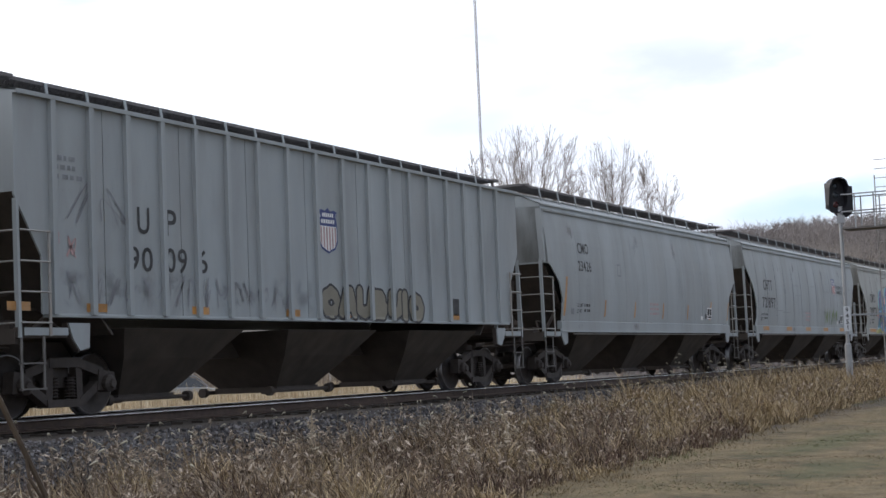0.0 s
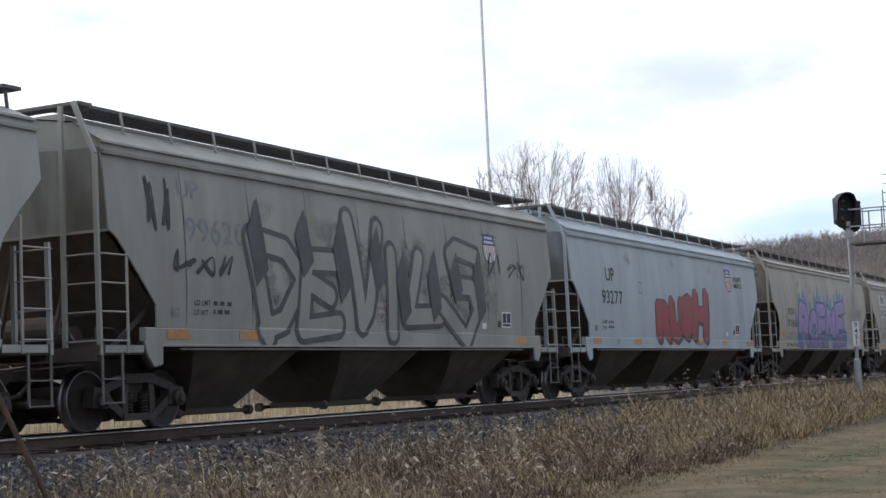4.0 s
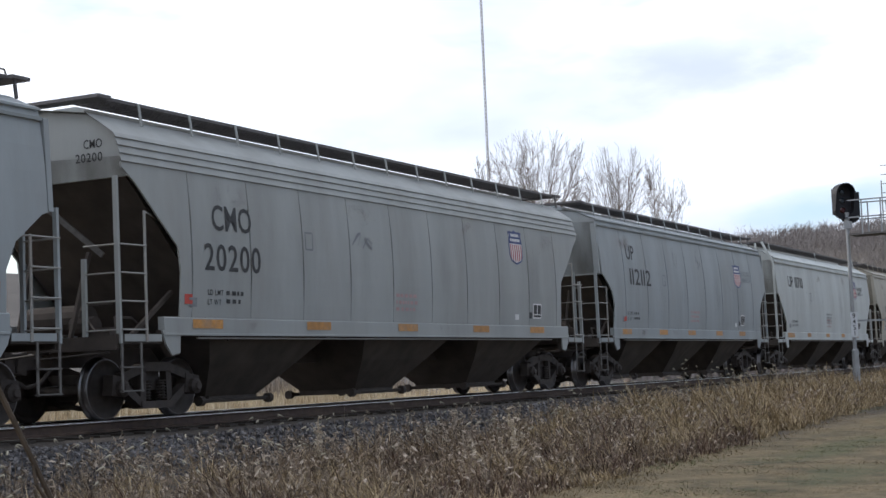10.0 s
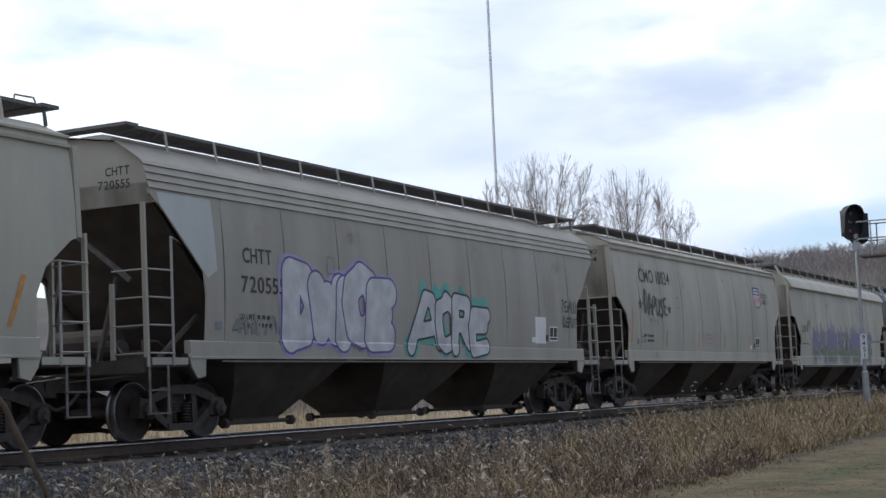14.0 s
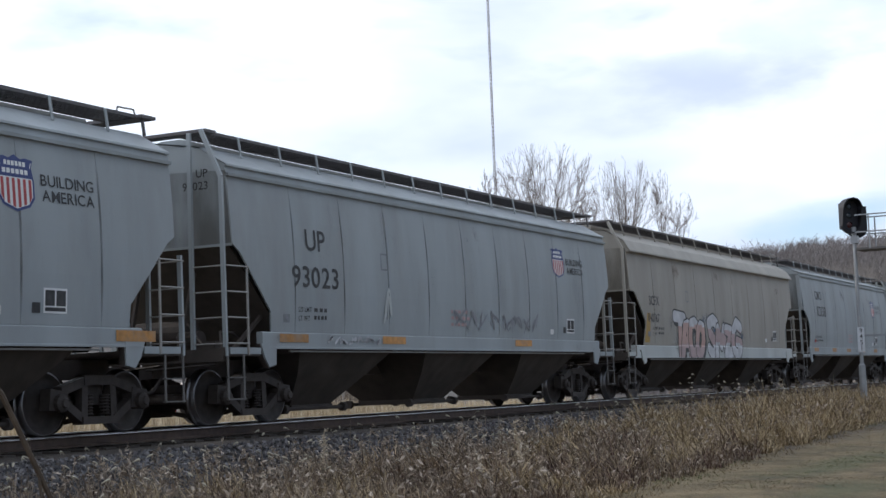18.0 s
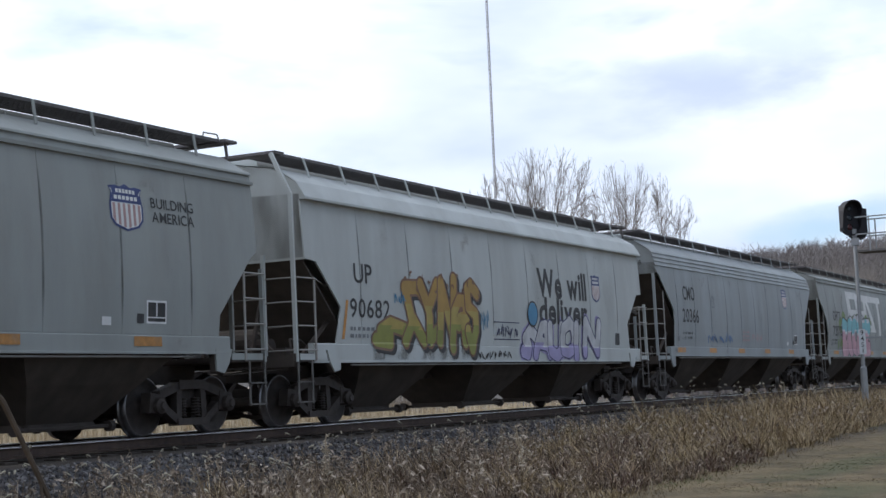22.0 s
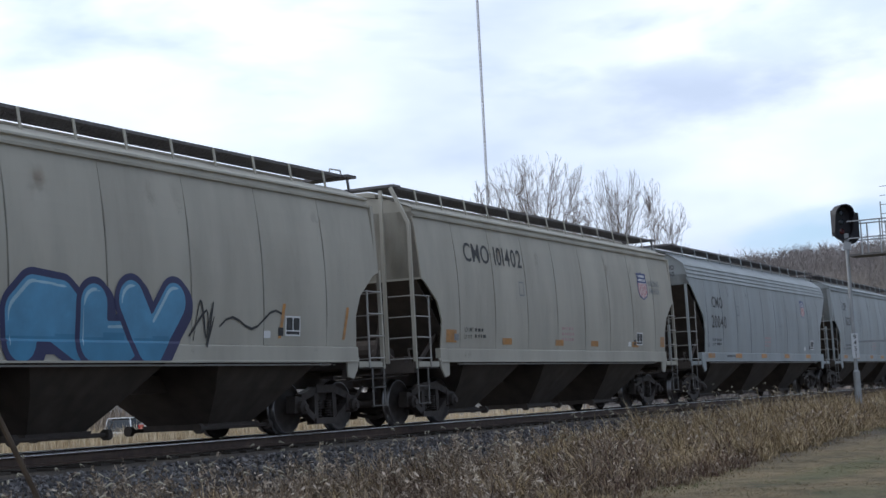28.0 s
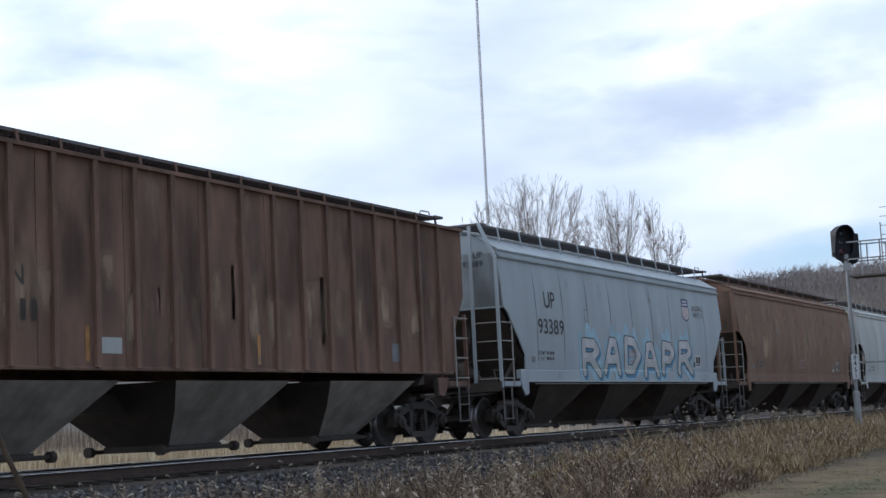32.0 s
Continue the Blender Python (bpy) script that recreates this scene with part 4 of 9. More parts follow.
def region(F, xs, zs):
    """Faces that fill the part of a grid where F is below zero, with smooth borders."""
    verts, faces, index = [], [], {}

    def vert(x, z):
        key = (round(x, 5), round(z, 5))
        if key not in index:
            index[key] = len(verts)
            verts.append(key)
        return index[key]

    inside = F < 0
    count = inside[:-1, :-1].astype(int) + inside[:-1, 1:] + inside[1:, :-1] + inside[1:, 1:]
    for j in range(len(zs) - 1):
        run = None
        for i in range(len(xs) - 1):
            if count[j, i] == 4:
                run = i if run is None else run
                if i < len(xs) - 2 and count[j, i + 1] == 4 and i - run < 12:
                    continue
                faces.append((vert(xs[run], zs[j]), vert(xs[i + 1], zs[j]), vert(xs[i + 1], zs[j + 1]), vert(xs[run], zs[j + 1])))
                run = None
            elif count[j, i]:
                cs = ((j, i), (j, i + 1), (j + 1, i + 1), (j + 1, i))
                poly = []
                for a, b in zip(cs, cs[1:] + cs[:1]):
                    fa, fb = F[a], F[b]
                    if fa < 0:
                        poly.append(vert(xs[a[1]], zs[a[0]]))
                    if (fa < 0) != (fb < 0):
                        t = fa / (fa - fb)
                        poly.append(vert(xs[a[1]] + t * (xs[b[1]] - xs[a[1]]), zs[a[0]] + t * (zs[b[0]] - zs[a[0]])))
                poly = list(dict.fromkeys(poly))
                if len(poly) >= 3:
                    faces.append(tuple(poly))
    return verts, faces


def bubble(car, word, x0, x1, z0, z1, fill, rim, halo=None, seed=0, split=0.5, shine=None, fat=0.19, line=0.05, shade=None, label="rounded graffiti letters", spans=None, grow=0.20, ripple=0.13, bands=None, stray=0.04):
    """Fat rounded letters that overlap: cloud, block shade, rim, two-tone filling, light edge."""
    rnd = random.Random(seed)
    floor_z = 1.09 if car["style"] == "deep" else 1.25
    wide = [0.45 if ch == "I" else 1.15 if ch == "M" else 1.0 for ch in word]
    unit = (x1 - x0) / (sum(wide) * 1.0)
    tall = z1 - z0
    step = 0.036
    letters, pen = [], x0
    r = fat * min(tall, 1.3)
    for i, (ch, w) in enumerate(zip(word, wide)):
        w *= unit
        if spans:
            pen, w = spans[i][0], spans[i][1] - spans[i][0]
            z0, tall = spans[i][2], spans[i][3] - spans[i][2]
        tilt, up, big = rnd.uniform(-0.12, 0.12), rnd.uniform(-0.05, 0.05) * tall, rnd.uniform(0.94, 1.08)
        lines = []
        for ln in BONES[ch]:
            pts = []
            for k, (a, b) in enumerate(ln):
                a += rnd.uniform(-stray, stray)
                b += rnd.uniform(-stray, stray)
                pts.append((pen + w * 0.08 + a * w * 0.84 * big + tilt * (b - 0.5) * w, z0 + r * 0.7 + up + b * (tall - 1.5 * r) * big))
            lines.append(tuple(pts))
        letters.append(lines)
        pen += w
    if spans:
        z0, tall = min(q[2] for q in spans), max(q[3] for q in spans) - min(q[2] for q in spans)
    def grid(lines, pad):
        px = [p[0] for ln in lines for p in ln]
        pz = [p[1] for ln in lines for p in ln]
        xs = np.arange(min(px) - pad, max(px) + pad + step, step)
        zs = np.arange(max(floor_z, min(pz) - pad), max(pz) + pad + step, step)
        return xs, zs, *np.meshgrid(xs, zs)
    if halo:
        lines = [ln for l in letters for ln in l]
        xs, zs, X, Z = grid(lines, 0.75)
        F = bone_field(lines, X, Z)
        wave = np.sin(X * 5.3 + seed) * np.sin(X * 2.1 + 1.3 * Z) + 0.7 * np.sin(X * 11.0 + 2.0 * np.sin(Z * 3.0))
        for k, m in enumerate(halo):
            vs, fs = region(F - r - grow * (1 - 0.35 * k) - ripple * wave * (Z > z0 + 0.5 * tall) - 0.4 * ripple * wave, xs, zs)
            painted(car, "spray_cloud", vs, fs, [m], [0] * len(fs), 0.004 + 0.001 * k, "soft cloud of spray round the letters", fine=True)
    depth = 0.0075
    for lines in letters:
        xs, zs, X, Z = grid(lines, r + line + 0.12)
        F = bone_field(lines, X, Z)
        if shade:
            vs, fs = region(bone_field(lines, X - 0.09, Z + 0.07) - r - line, xs, zs)
            painted(car, "letter_shade", vs, fs, [shade], [0] * len(fs), depth, fine=True)
        vs, fs = region(F - r - line, xs, zs)
        painted(car, "graffiti_rim", vs, fs, [rim], [0] * len(fs), depth + 0.0005, fine=True)
        vs, fs = region(F - r, xs, zs)
        which = []
        for f in fs:
            cx, cz = sum(vs[v][0] for v in f) / len(f), sum(vs[v][1] for v in f) / len(f)
            high = (cz - z0) / tall + 0.05 * math.sin(cx * 6)
            which.append(sum(high > b for b in bands) if bands else 1 if len(fill) > 1 and high > split else 0)
        painted(car, "graffiti_letter", vs, fs, list(fill), which, depth + 0.001, label, fine=True)
        if shine:
            G = bone_field(lines, X - 0.045, Z + 0.06)
            vs, fs = region(np.maximum(F - r * 0.80, r * 0.86 - G), xs, zs)
            if fs:
                painted(car, "highlight", vs, fs, [shine], [0] * len(fs), depth + 0.0014, fine=True)
        depth += 0.0019


def handstyle(car, word, x0, x1, z0, z1, mat, seed=0, width=0.07, drop=0.0, label="sprayed marker-style tag"):
    """A word in single sprayed strokes, each letter swaying and a little out of line."""
    rnd = random.Random(seed)
    w = (x1 - x0) / len(word)
    n = 0
    for i, ch in enumerate(word):
        lean, up, big = rnd.uniform(-0.04, 0.12), rnd.uniform(-0.06, 0.06) * (z1 - z0) - drop * i, rnd.uniform(0.9, 1.12)
        for line in BONES[ch]:
            pts = []
            for a, b in line:
                b += rnd.uniform(-0.06, 0.06)
                pts.append(Vector((x0 + w * (i + 0.06 + 0.92 * a) + lean * (b - 0.5), z0 + up + b * (z1 - z0) * big)))
            fine = []
            for p, q in zip(pts, pts[1:]):
                fine += [p.lerp(q, k / 3) for k in range(3)]
            fine.append(pts[-1])
            for _ in range(2):
                fine = [fine[0]] + [(fine[k - 1] + fine[k] * 2 + fine[k + 1]) / 4 for k in range(1, len(fine) - 1)] + [fine[-1]]
            verts = []
            for k, p in enumerate(fine):
                d = fine[min(k + 1, len(fine) - 1)] - fine[max(k - 1, 0)]
                nrm = Vector((-d.y, d.x)).normalized() * width / 2 * (0.8 + 0.35 * math.sin(k * 0.6 + i))
                verts += [tuple(p - nrm), tuple(p + nrm)]
            faces = [(2 * k, 2 * k + 2, 2 * k + 3, 2 * k + 1) for k in range(len(fine) - 1)]
            painted(car, "tag", verts, faces, [mat], [0] * len(faces), 0.012 + 0.0002 * n, label)
            n += 1


def spray_star(car, x, z, r, mat, depth=0.011):
    """A small five-rayed star in crossing strokes."""
    verts = []
    for k in range(10):
        a, q = math.pi / 2 + k * math.pi / 5, r if k % 2 == 0 else r * 0.36
        verts.append((x + q * math.cos(a), z + q * math.sin(a)))
    painted(car, "star", verts, [(1, 3, 5, 7, 9)] + [(k - 1 if k else 9, k, k + 1) for k in range(0, 10, 2)], [mat], [0] * 6, depth)


def smudge(car, x0, x1, z0, z1, mat, seed=0, n=6, size=0.5):
    """Soft-edged, thin smears of spray or dirt."""
    rnd = random.Random(seed)
    for i in range(n):
        cell = (x1 - x0) / n
        w, h = min(size * rnd.uniform(0.6, 1.5), cell * 1.15), min(size * rnd.uniform(0.6, 1.4), z1 - z0)
        x, z = x0 + cell * i + rnd.uniform(0, max(0.0, cell - w)), rnd.uniform(z0, max(z0, z1 - h))
        rect(car, "smear", x, x + w, z, z + h, mat, 0.0045 + 0.00015 * i)


def crescent(car, cx, cz, r, a0, a1, w, mat, depth, squash=1.0, name="mural_stroke"):
    """A curved stroke that swells in the middle and ends in points."""
    n = 9
    out, inn = [], []
    for i in range(n + 1):
        a = math.radians(a0 + (a1 - a0) * i / n)
        t = w * math.sin(math.pi * (0.06 + 0.88 * i / n)) / 2
        out.append((cx + (r + t) * math.cos(a), max(1.26, cz + (r + t) * math.sin(a) * squash)))
        inn.append((cx + (r - t) * math.cos(a), max(1.26, cz + (r - t) * math.sin(a) * squash)))
    faces = [(i, i + 1, n + 2 + i, n + 1 + i) for i in range(n)]
    painted(car, name, out + inn, faces, [mat], [0] * n, depth)


def scrawl(car, x0, x1, z0, z1, mat, letters=5, seed=0, width=0.035, label="thin sprayed tag"):
    """A thin line sprayed as joined, letter-like strokes."""
    rnd = random.Random(seed)
    verts, faces = [], []
    w = (x1 - x0) / letters
    for i in range(letters):
        p = [(x0 + w * (i + rnd.uniform(0.0, 0.25)), z0 + (z1 - z0) * rnd.uniform(0, 0.3))]
        for q in range(4):
            p.append((x0 + w * (i + rnd.uniform(0.0, 1.05)), z0 + (z1 - z0) * (rnd.uniform(0.6, 1.0) if q % 2 == 0 else rnd.uniform(0, 0.45))))
        fine = []
        for a in range(len(p) - 1):
            p0, p1, p2, p3 = p[max(a - 1, 0)], p[a], p[a + 1], p[min(a + 2, len(p) - 1)]
            for s in range(6):
                t = s / 6
                fine.append(tuple(0.5 * (2 * p1[d] + (p2[d] - p0[d]) * t + (2 * p0[d] - 5 * p1[d] + 4 * p2[d] - p3[d]) * t * t + (3 * p1[d] - p0[d] - 3 * p2[d] + p3[d]) * t ** 3) for d in (0, 1)))
        for q, a in enumerate(fine):
            b, c = fine[max(q - 1, 0)], fine[min(q + 1, len(fine) - 1)]
            d = Vector((c[0] - b[0], c[1] - b[1]))
            nrm = Vector((-d.y, d.x)).normalized() * width / 2 * (0.8 + 0.4 * math.sin(q * 0.5 + i))
            verts += [(a[0] - nrm.x, a[1] - nrm.y), (a[0] + nrm.x, a[1] + nrm.y)]
        faces = [(2 * q, 2 * q + 2, 2 * q + 3, 2 * q + 1) for q in range(len(fine) - 1)]
        painted(car, "tag", verts, faces, [mat], [0] * len(faces), 0.012 + 0.0002 * i, label)
        verts, faces = [], []


def reflectors(car, xs, w=0.5, z0=1.33, z1=1.47):
    for x in xs:
        rect(car, "reflector_strip", x, x + w, z0, z1, AMBER, 0.006)


def upright_strips(car, xs, z0=1.6, z1=2.1, lean=0.05):
    for x in xs:
        rect(car, "reflector_strip", x, x + 0.09, z0, z1, AMBER, 0.006, lean=lean)


def slogan(car, x0, x1, z, ink=None):
    stencil(car, "BUILDING", x0, x1, z, z + 0.16, ink)
    stencil(car, "AMERICA", x0 + 0.01, x1, z - 0.21, z - 0.05, ink)


def car_marks(car, x=2.0, seed=0):
    """What nearly every car carries low on its side: small print, a framed stencil box, a white label."""
    L = car["long"]
    for text, w, z in (("LD LMT", 0.42, 1.85), ("LT WT", 0.36, 1.70)):
        stencil(car, text, x, x + w, z, z + 0.085)
    small_print(car, x + 0.50, 1.86, 0.42, 2, seed, BLACK_INK)
    rim, hole = [(5.0, 2.70), (5.26, 2.70), (5.26, 3.02), (5.0, 3.02)], [(5.03, 2.73), (5.23, 2.73), (5.23, 2.99), (5.03, 2.99)]
    painted(car, "outlined_plate", rim + hole, [(0, 1, 5, 4), (1, 2, 6, 5), (2, 3, 7, 6), (3, 0, 4, 7)], [GREY_INK], [0] * 4, 0.005, "small outlined square mark")
    b = L - (3.45 if car["style"] in ("curve", "bowl") else 3.1)
    rect(car, "stencil_box", b, b + 0.47, 1.66, 2.0, WHITE_INK, 0.006, "white-framed stencil panel with dark panes")
    for i, (p, q, low, high) in enumerate(((0.03, 0.22, 1.76, 1.97), (0.25, 0.44, 1.76, 1.97), (0.03, 0.44, 1.69, 1.74))):
        rect(car, "stencil_pane", b + p, b + q, low, high, BLACK_INK, 0.008)
    rect(car, "stencil_square", b - 0.22, b - 0.06, 1.66, 1.80, BLACK_INK, 0.006)
    small_print(car, L * 0.46, 1.98, 0.75, 3, seed + 40, FADED_RED)
    rect(car, "white_label", L - 4.1, L - 3.9, 1.62, 1.74, WHITE_INK, 0.006)
    rect(car, "car_end_label", 1.62, 1.82, 1.66, 1.80, GREY_INK, 0.006)


def end_marks(car, mark, number, small=True):
    """Small reporting mark high on the leading end wall."""
    x = edge(car["style"], 3.6) + 0.024
    for text, w, z in ((mark, 0.115 * len(mark), 4.00), (number, 0.10 * len(number), 3.80)):
        bm = bmesh.new()
        for pts, fs in text_shape(text, -1.10, -1.10 + w, z, z + 0.135):
            vs = [bm.verts.new((x, -2.20 + w - a, b)) for a, b in pts]
            for f in fs:
                bm.faces.new([vs[i] for i in f])
        me = bpy.data.meshes.new("lettering")
        bm.to_mesh(me)
        bm.free()
        me.materials.append(BLACK_INK)
        ob = new("lettering", me)
        ob.parent = car

# ---------------------------------------------------------------- ground, track and plants


def ground_height(x, y):
    """The lie of the land across the track: lawn, verge, embankment, field, and the wooded hill far off."""
    prof = ((-400, -1.3), (-30, -1.15), (4, -1.05), (7.5, -0.98), (9.5, -0.88), (11.3, -0.74), (12.2, -0.62), (13.15, -0.26), (13.6, -0.225), (17.5, -0.225),
            (18.0, -0.26), (19.6, -0.75), (24, -0.85), (42, -0.90), (47, -1.45), (70, -1.5), (90, -0.9), (5000, -0.8))
    z = prof[0][1]
    for (y0, z0), (y1, z1) in zip(prof, prof[1:]):
        if y0 <= y <= y1:
            z = z0 + (z1 - z0) * (y - y0) / (y1 - y0)
            break
    d = math.hypot(x, y)
    if d > 250 and y > 30:
        k = min(1.0, (d - 250) / 330)
        k = k * k * (3 - 2 * k)
        hill = 41 + 8 * math.sin(x * 0.006 + 1.0) + 5 * math.sin(y * 0.02)
        fade = min(1.0, (y - 30) / 60)
        z += hill * k * fade
    return z


def land(x, y):
    """The ground's height with its small unevenness."""
    if 13.2 <= y <= 17.9:
        return ground_height(x, y)
    return ground_height(x, y) + 0.05 * noise.noise(Vector((x * 0.35, y * 0.35, 0))) + 0.008 * noise.noise(Vector((x * 1.1, y * 1.1, 3)))


def ground():
    xs = list(np.concatenate([[-3000, -1200, -500, -200, -80, -40], np.arange(-20, 70, 1.0), np.arange(70, 150, 4), np.arange(150, 700, 20), [800, 1000, 1400, 2000, 3000]]))
    ys = list(np.concatenate([[-3000, -1000, -300, -100, -40, -20, -10], np.arange(-5, 11, 0.5), np.arange(11, 20.1, 0.2), np.arange(21, 45, 1.0), np.arange(48, 100, 6), np.arange(110, 700, 20), [800, 1100, 1600, 3000]]))
    verts, faces = [], []
    for y in ys:
        for x in xs:
            verts.append((x, y, land(x, y)))
    w = len(xs)
    for j in range(len(ys) - 1):
        for i in range(w - 1):
            a = j * w + i
            faces.append((a, a + 1, a + 1 + w, a + w))
    me = bpy.data.meshes.new("ground")
    me.from_pydata(verts, [], faces)
    for p in me.polygons:
        p.use_smooth = True
    m = bpy.data.materials.new("earth_grass_and_ballast")
    m.use_nodes = True
    nt = m.node_tree
    bs = nt.nodes["Principled BSDF"]
    bs.inputs["Roughness"].default_value = 0.95
    N, L = nt.nodes.new, nt.links.new
    geo = N("ShaderNodeNewGeometry")
    sep = N("ShaderNodeSeparateXYZ")
    L(geo.outputs["Position"], sep.inputs[0])
    wob = N("ShaderNodeTexNoise")
    wob.inputs["Scale"].default_value, wob.inputs["Detail"].default_value = 1.2, 5.0
    L(geo.outputs["Position"], wob.inputs["Vector"])
    add = N("ShaderNodeMath")
    add.operation = "MULTIPLY_ADD"
    add.inputs[1].default_value, add.inputs[2].default_value = 1.6, -0.8
    L(wob.outputs["Fac"], add.inputs[0])
    yy = N("ShaderNodeMath")
    L(sep.outputs["Y"], yy.inputs[0])
    L(add.outputs[0], yy.inputs[1])

    def noisy(scale, cols, rough=0.6, lo=0.32, hi=0.70):
        t = N("ShaderNodeTexNoise")
        t.inputs["Scale"].default_value, t.inputs["Detail"].default_value, t.inputs["Roughness"].default_value = scale, 8.0, rough
        L(geo.outputs["Position"], t.inputs["Vector"])
        c = N("ShaderNodeValToRGB")
        e = c.color_ramp.elements
        e[0].position, e[0].color = lo, (*cols[0], 1)
        e[1].position, e[1].color = hi, (*cols[-1], 1)
        for i, col in enumerate(cols[1:-1], 1):
            e.new(lo + (hi - lo) * i / (len(cols) - 1)).color = (*col, 1)
        L(t.outputs["Fac"], c.inputs["Fac"])
        return c.outputs[0]

    lawn = noisy(0.9, ((0.068, 0.066, 0.028), (0.122, 0.092, 0.045), (0.180, 0.134, 0.068), (0.228, 0.172, 0.090), (0.150, 0.113, 0.056)), 0.66, 0.34, 0.66)
    lawn_fine = noisy(7.0, ((0.50, 0.50, 0.48), (0.98, 0.98, 0.98), (1.45, 1.40, 1.32)), 0.85)
    lawn_mix = N("ShaderNodeMix")
    lawn_mix.data_type, lawn_mix.blend_type = "RGBA", "MULTIPLY"
    lawn_mix.inputs["Factor"].default_value = 0.9
    L(lawn, lawn_mix.inputs[6])
    L(lawn_fine, lawn_mix.inputs[7])
    litter = noisy(9.0, ((0.035, 0.025, 0.02), (0.075, 0.055, 0.038), (0.13, 0.10, 0.068)))
    stone = noisy(30.0, ((0.03, 0.03, 0.032), (0.065, 0.064, 0.067), (0.12, 0.118, 0.122)), 0.75)
    grime = noisy(14.0, ((0.035, 0.028, 0.022), (0.06, 0.048, 0.038), (0.085, 0.07, 0.055)))
    field = noisy(0.6, ((0.45, 0.37, 0.25), (0.55, 0.46, 0.32), (0.38, 0.31, 0.20)))
    wood = noisy(0.05, ((0.085, 0.075, 0.066), (0.13, 0.115, 0.10)))

    def blend(a, b, y0, y1):
        r = N("ShaderNodeMapRange")
        r.interpolation_type = "SMOOTHSTEP"
        r.inputs["From Min"].default_value, r.inputs["From Max"].default_value = y0, y1
        L(yy.outputs[0], r.inputs["Value"])
        k = N("ShaderNodeMix")
        k.data_type = "RGBA"
        L(r.outputs[0], k.inputs["Factor"])
        L(a, k.inputs[6])
        L(b, k.inputs[7])
        return k.outputs[2]

    lawn_top = lawn_mix.outputs[2]
    # greener patches in the lawn
    for cx, cy, rx, ry in ((26.0, 5.8, 5.0, 0.7), (20.5, 4.6, 2.2, 0.7), (44.0, 6.6, 7.0, 0.9)):
        mp = N("ShaderNodeMapping")
        mp.vector_type = "POINT"
        mp.inputs["Location"].default_value = (-cx / rx, -cy / ry, 0)
        mp.inputs["Scale"].default_value = (1 / rx, 1 / ry, 0)
        L(geo.outputs["Position"], mp.inputs["Vector"])
        far = N("ShaderNodeVectorMath")
        far.operation = "LENGTH"
        L(mp.outputs[0], far.inputs[0])
        rag = N("ShaderNodeMath")
        rag.operation = "ADD"
        L(far.outputs["Value"], rag.inputs[0])
        L(wob.outputs["Fac"], rag.inputs[1])
        r = N("ShaderNodeMapRange")
        r.interpolation_type = "SMOOTHSTEP"
        r.inputs["From Min"].default_value, r.inputs["From Max"].default_value = 0.7, 1.6
        r.inputs["To Min"].default_value, r.inputs["To Max"].default_value = 0.62, 0.0
        L(rag.outputs[0], r.inputs["Value"])
        k = N("ShaderNodeMix")
        k.data_type = "RGBA"
        k.inputs[7].default_value = (0.075, 0.088, 0.034, 1)
        L(r.outputs[0], k.inputs["Factor"])
        L(lawn_top, k.inputs[6])
        lawn_top = k.outputs[2]
    c = blend(lawn_top, litter, 7.2, 8.4)
    c = blend(c, stone, 11.7, 12.4)
    c = blend(c, grime, 12.95, 13.3)
    c = blend(c, stone, 17.3, 17.7)
    c = blend(c, field, 19.0, 20.0)
    c = blend(c, wood, 43.5, 47)
    L(c, bs.inputs["Base Color"])
    nb = N("ShaderNodeTexNoise")
    nb.inputs["Scale"].default_value, nb.inputs["Detail"].default_value = 25.0, 6.0
    L(geo.outputs["Position"], nb.inputs["Vector"])
    bp = N("ShaderNodeBump")
    bp.inputs["Strength"].default_value, bp.inputs["Distance"].default_value = 0.6, 0.05
    L(nb.outputs["Fac"], bp.inputs["Height"])
    L(bp.outputs[0], bs.inputs["Normal"])
    me.materials.append(m)
    tagged(new("ground", me), "sheet of mown lawn, dry verge, ballast bank and field", "ground", kind="structure")


ground()

RAIL = material("rusty_rail_side", (0.07, 0.045, 0.035), rough=0.8, spread=0.3, grain=9, stain=(0.12, 0.08, 0.05), stain_amount=0.6, stain_scale=3)
RAIL_HEAD = material("polished_rail_head", (0.86, 0.86, 0.85), rough=0.38, metal=1.0, spread=0.1, grain=15)
TIE = material("oily_timber_sleeper", (0.05, 0.04, 0.032), rough=0.9, spread=0.35, grain=5, stain=(0.13, 0.11, 0.09), stain_amount=0.5, stain_scale=2.0, per_object=0.3, bump=0.3, bump_scale=18)


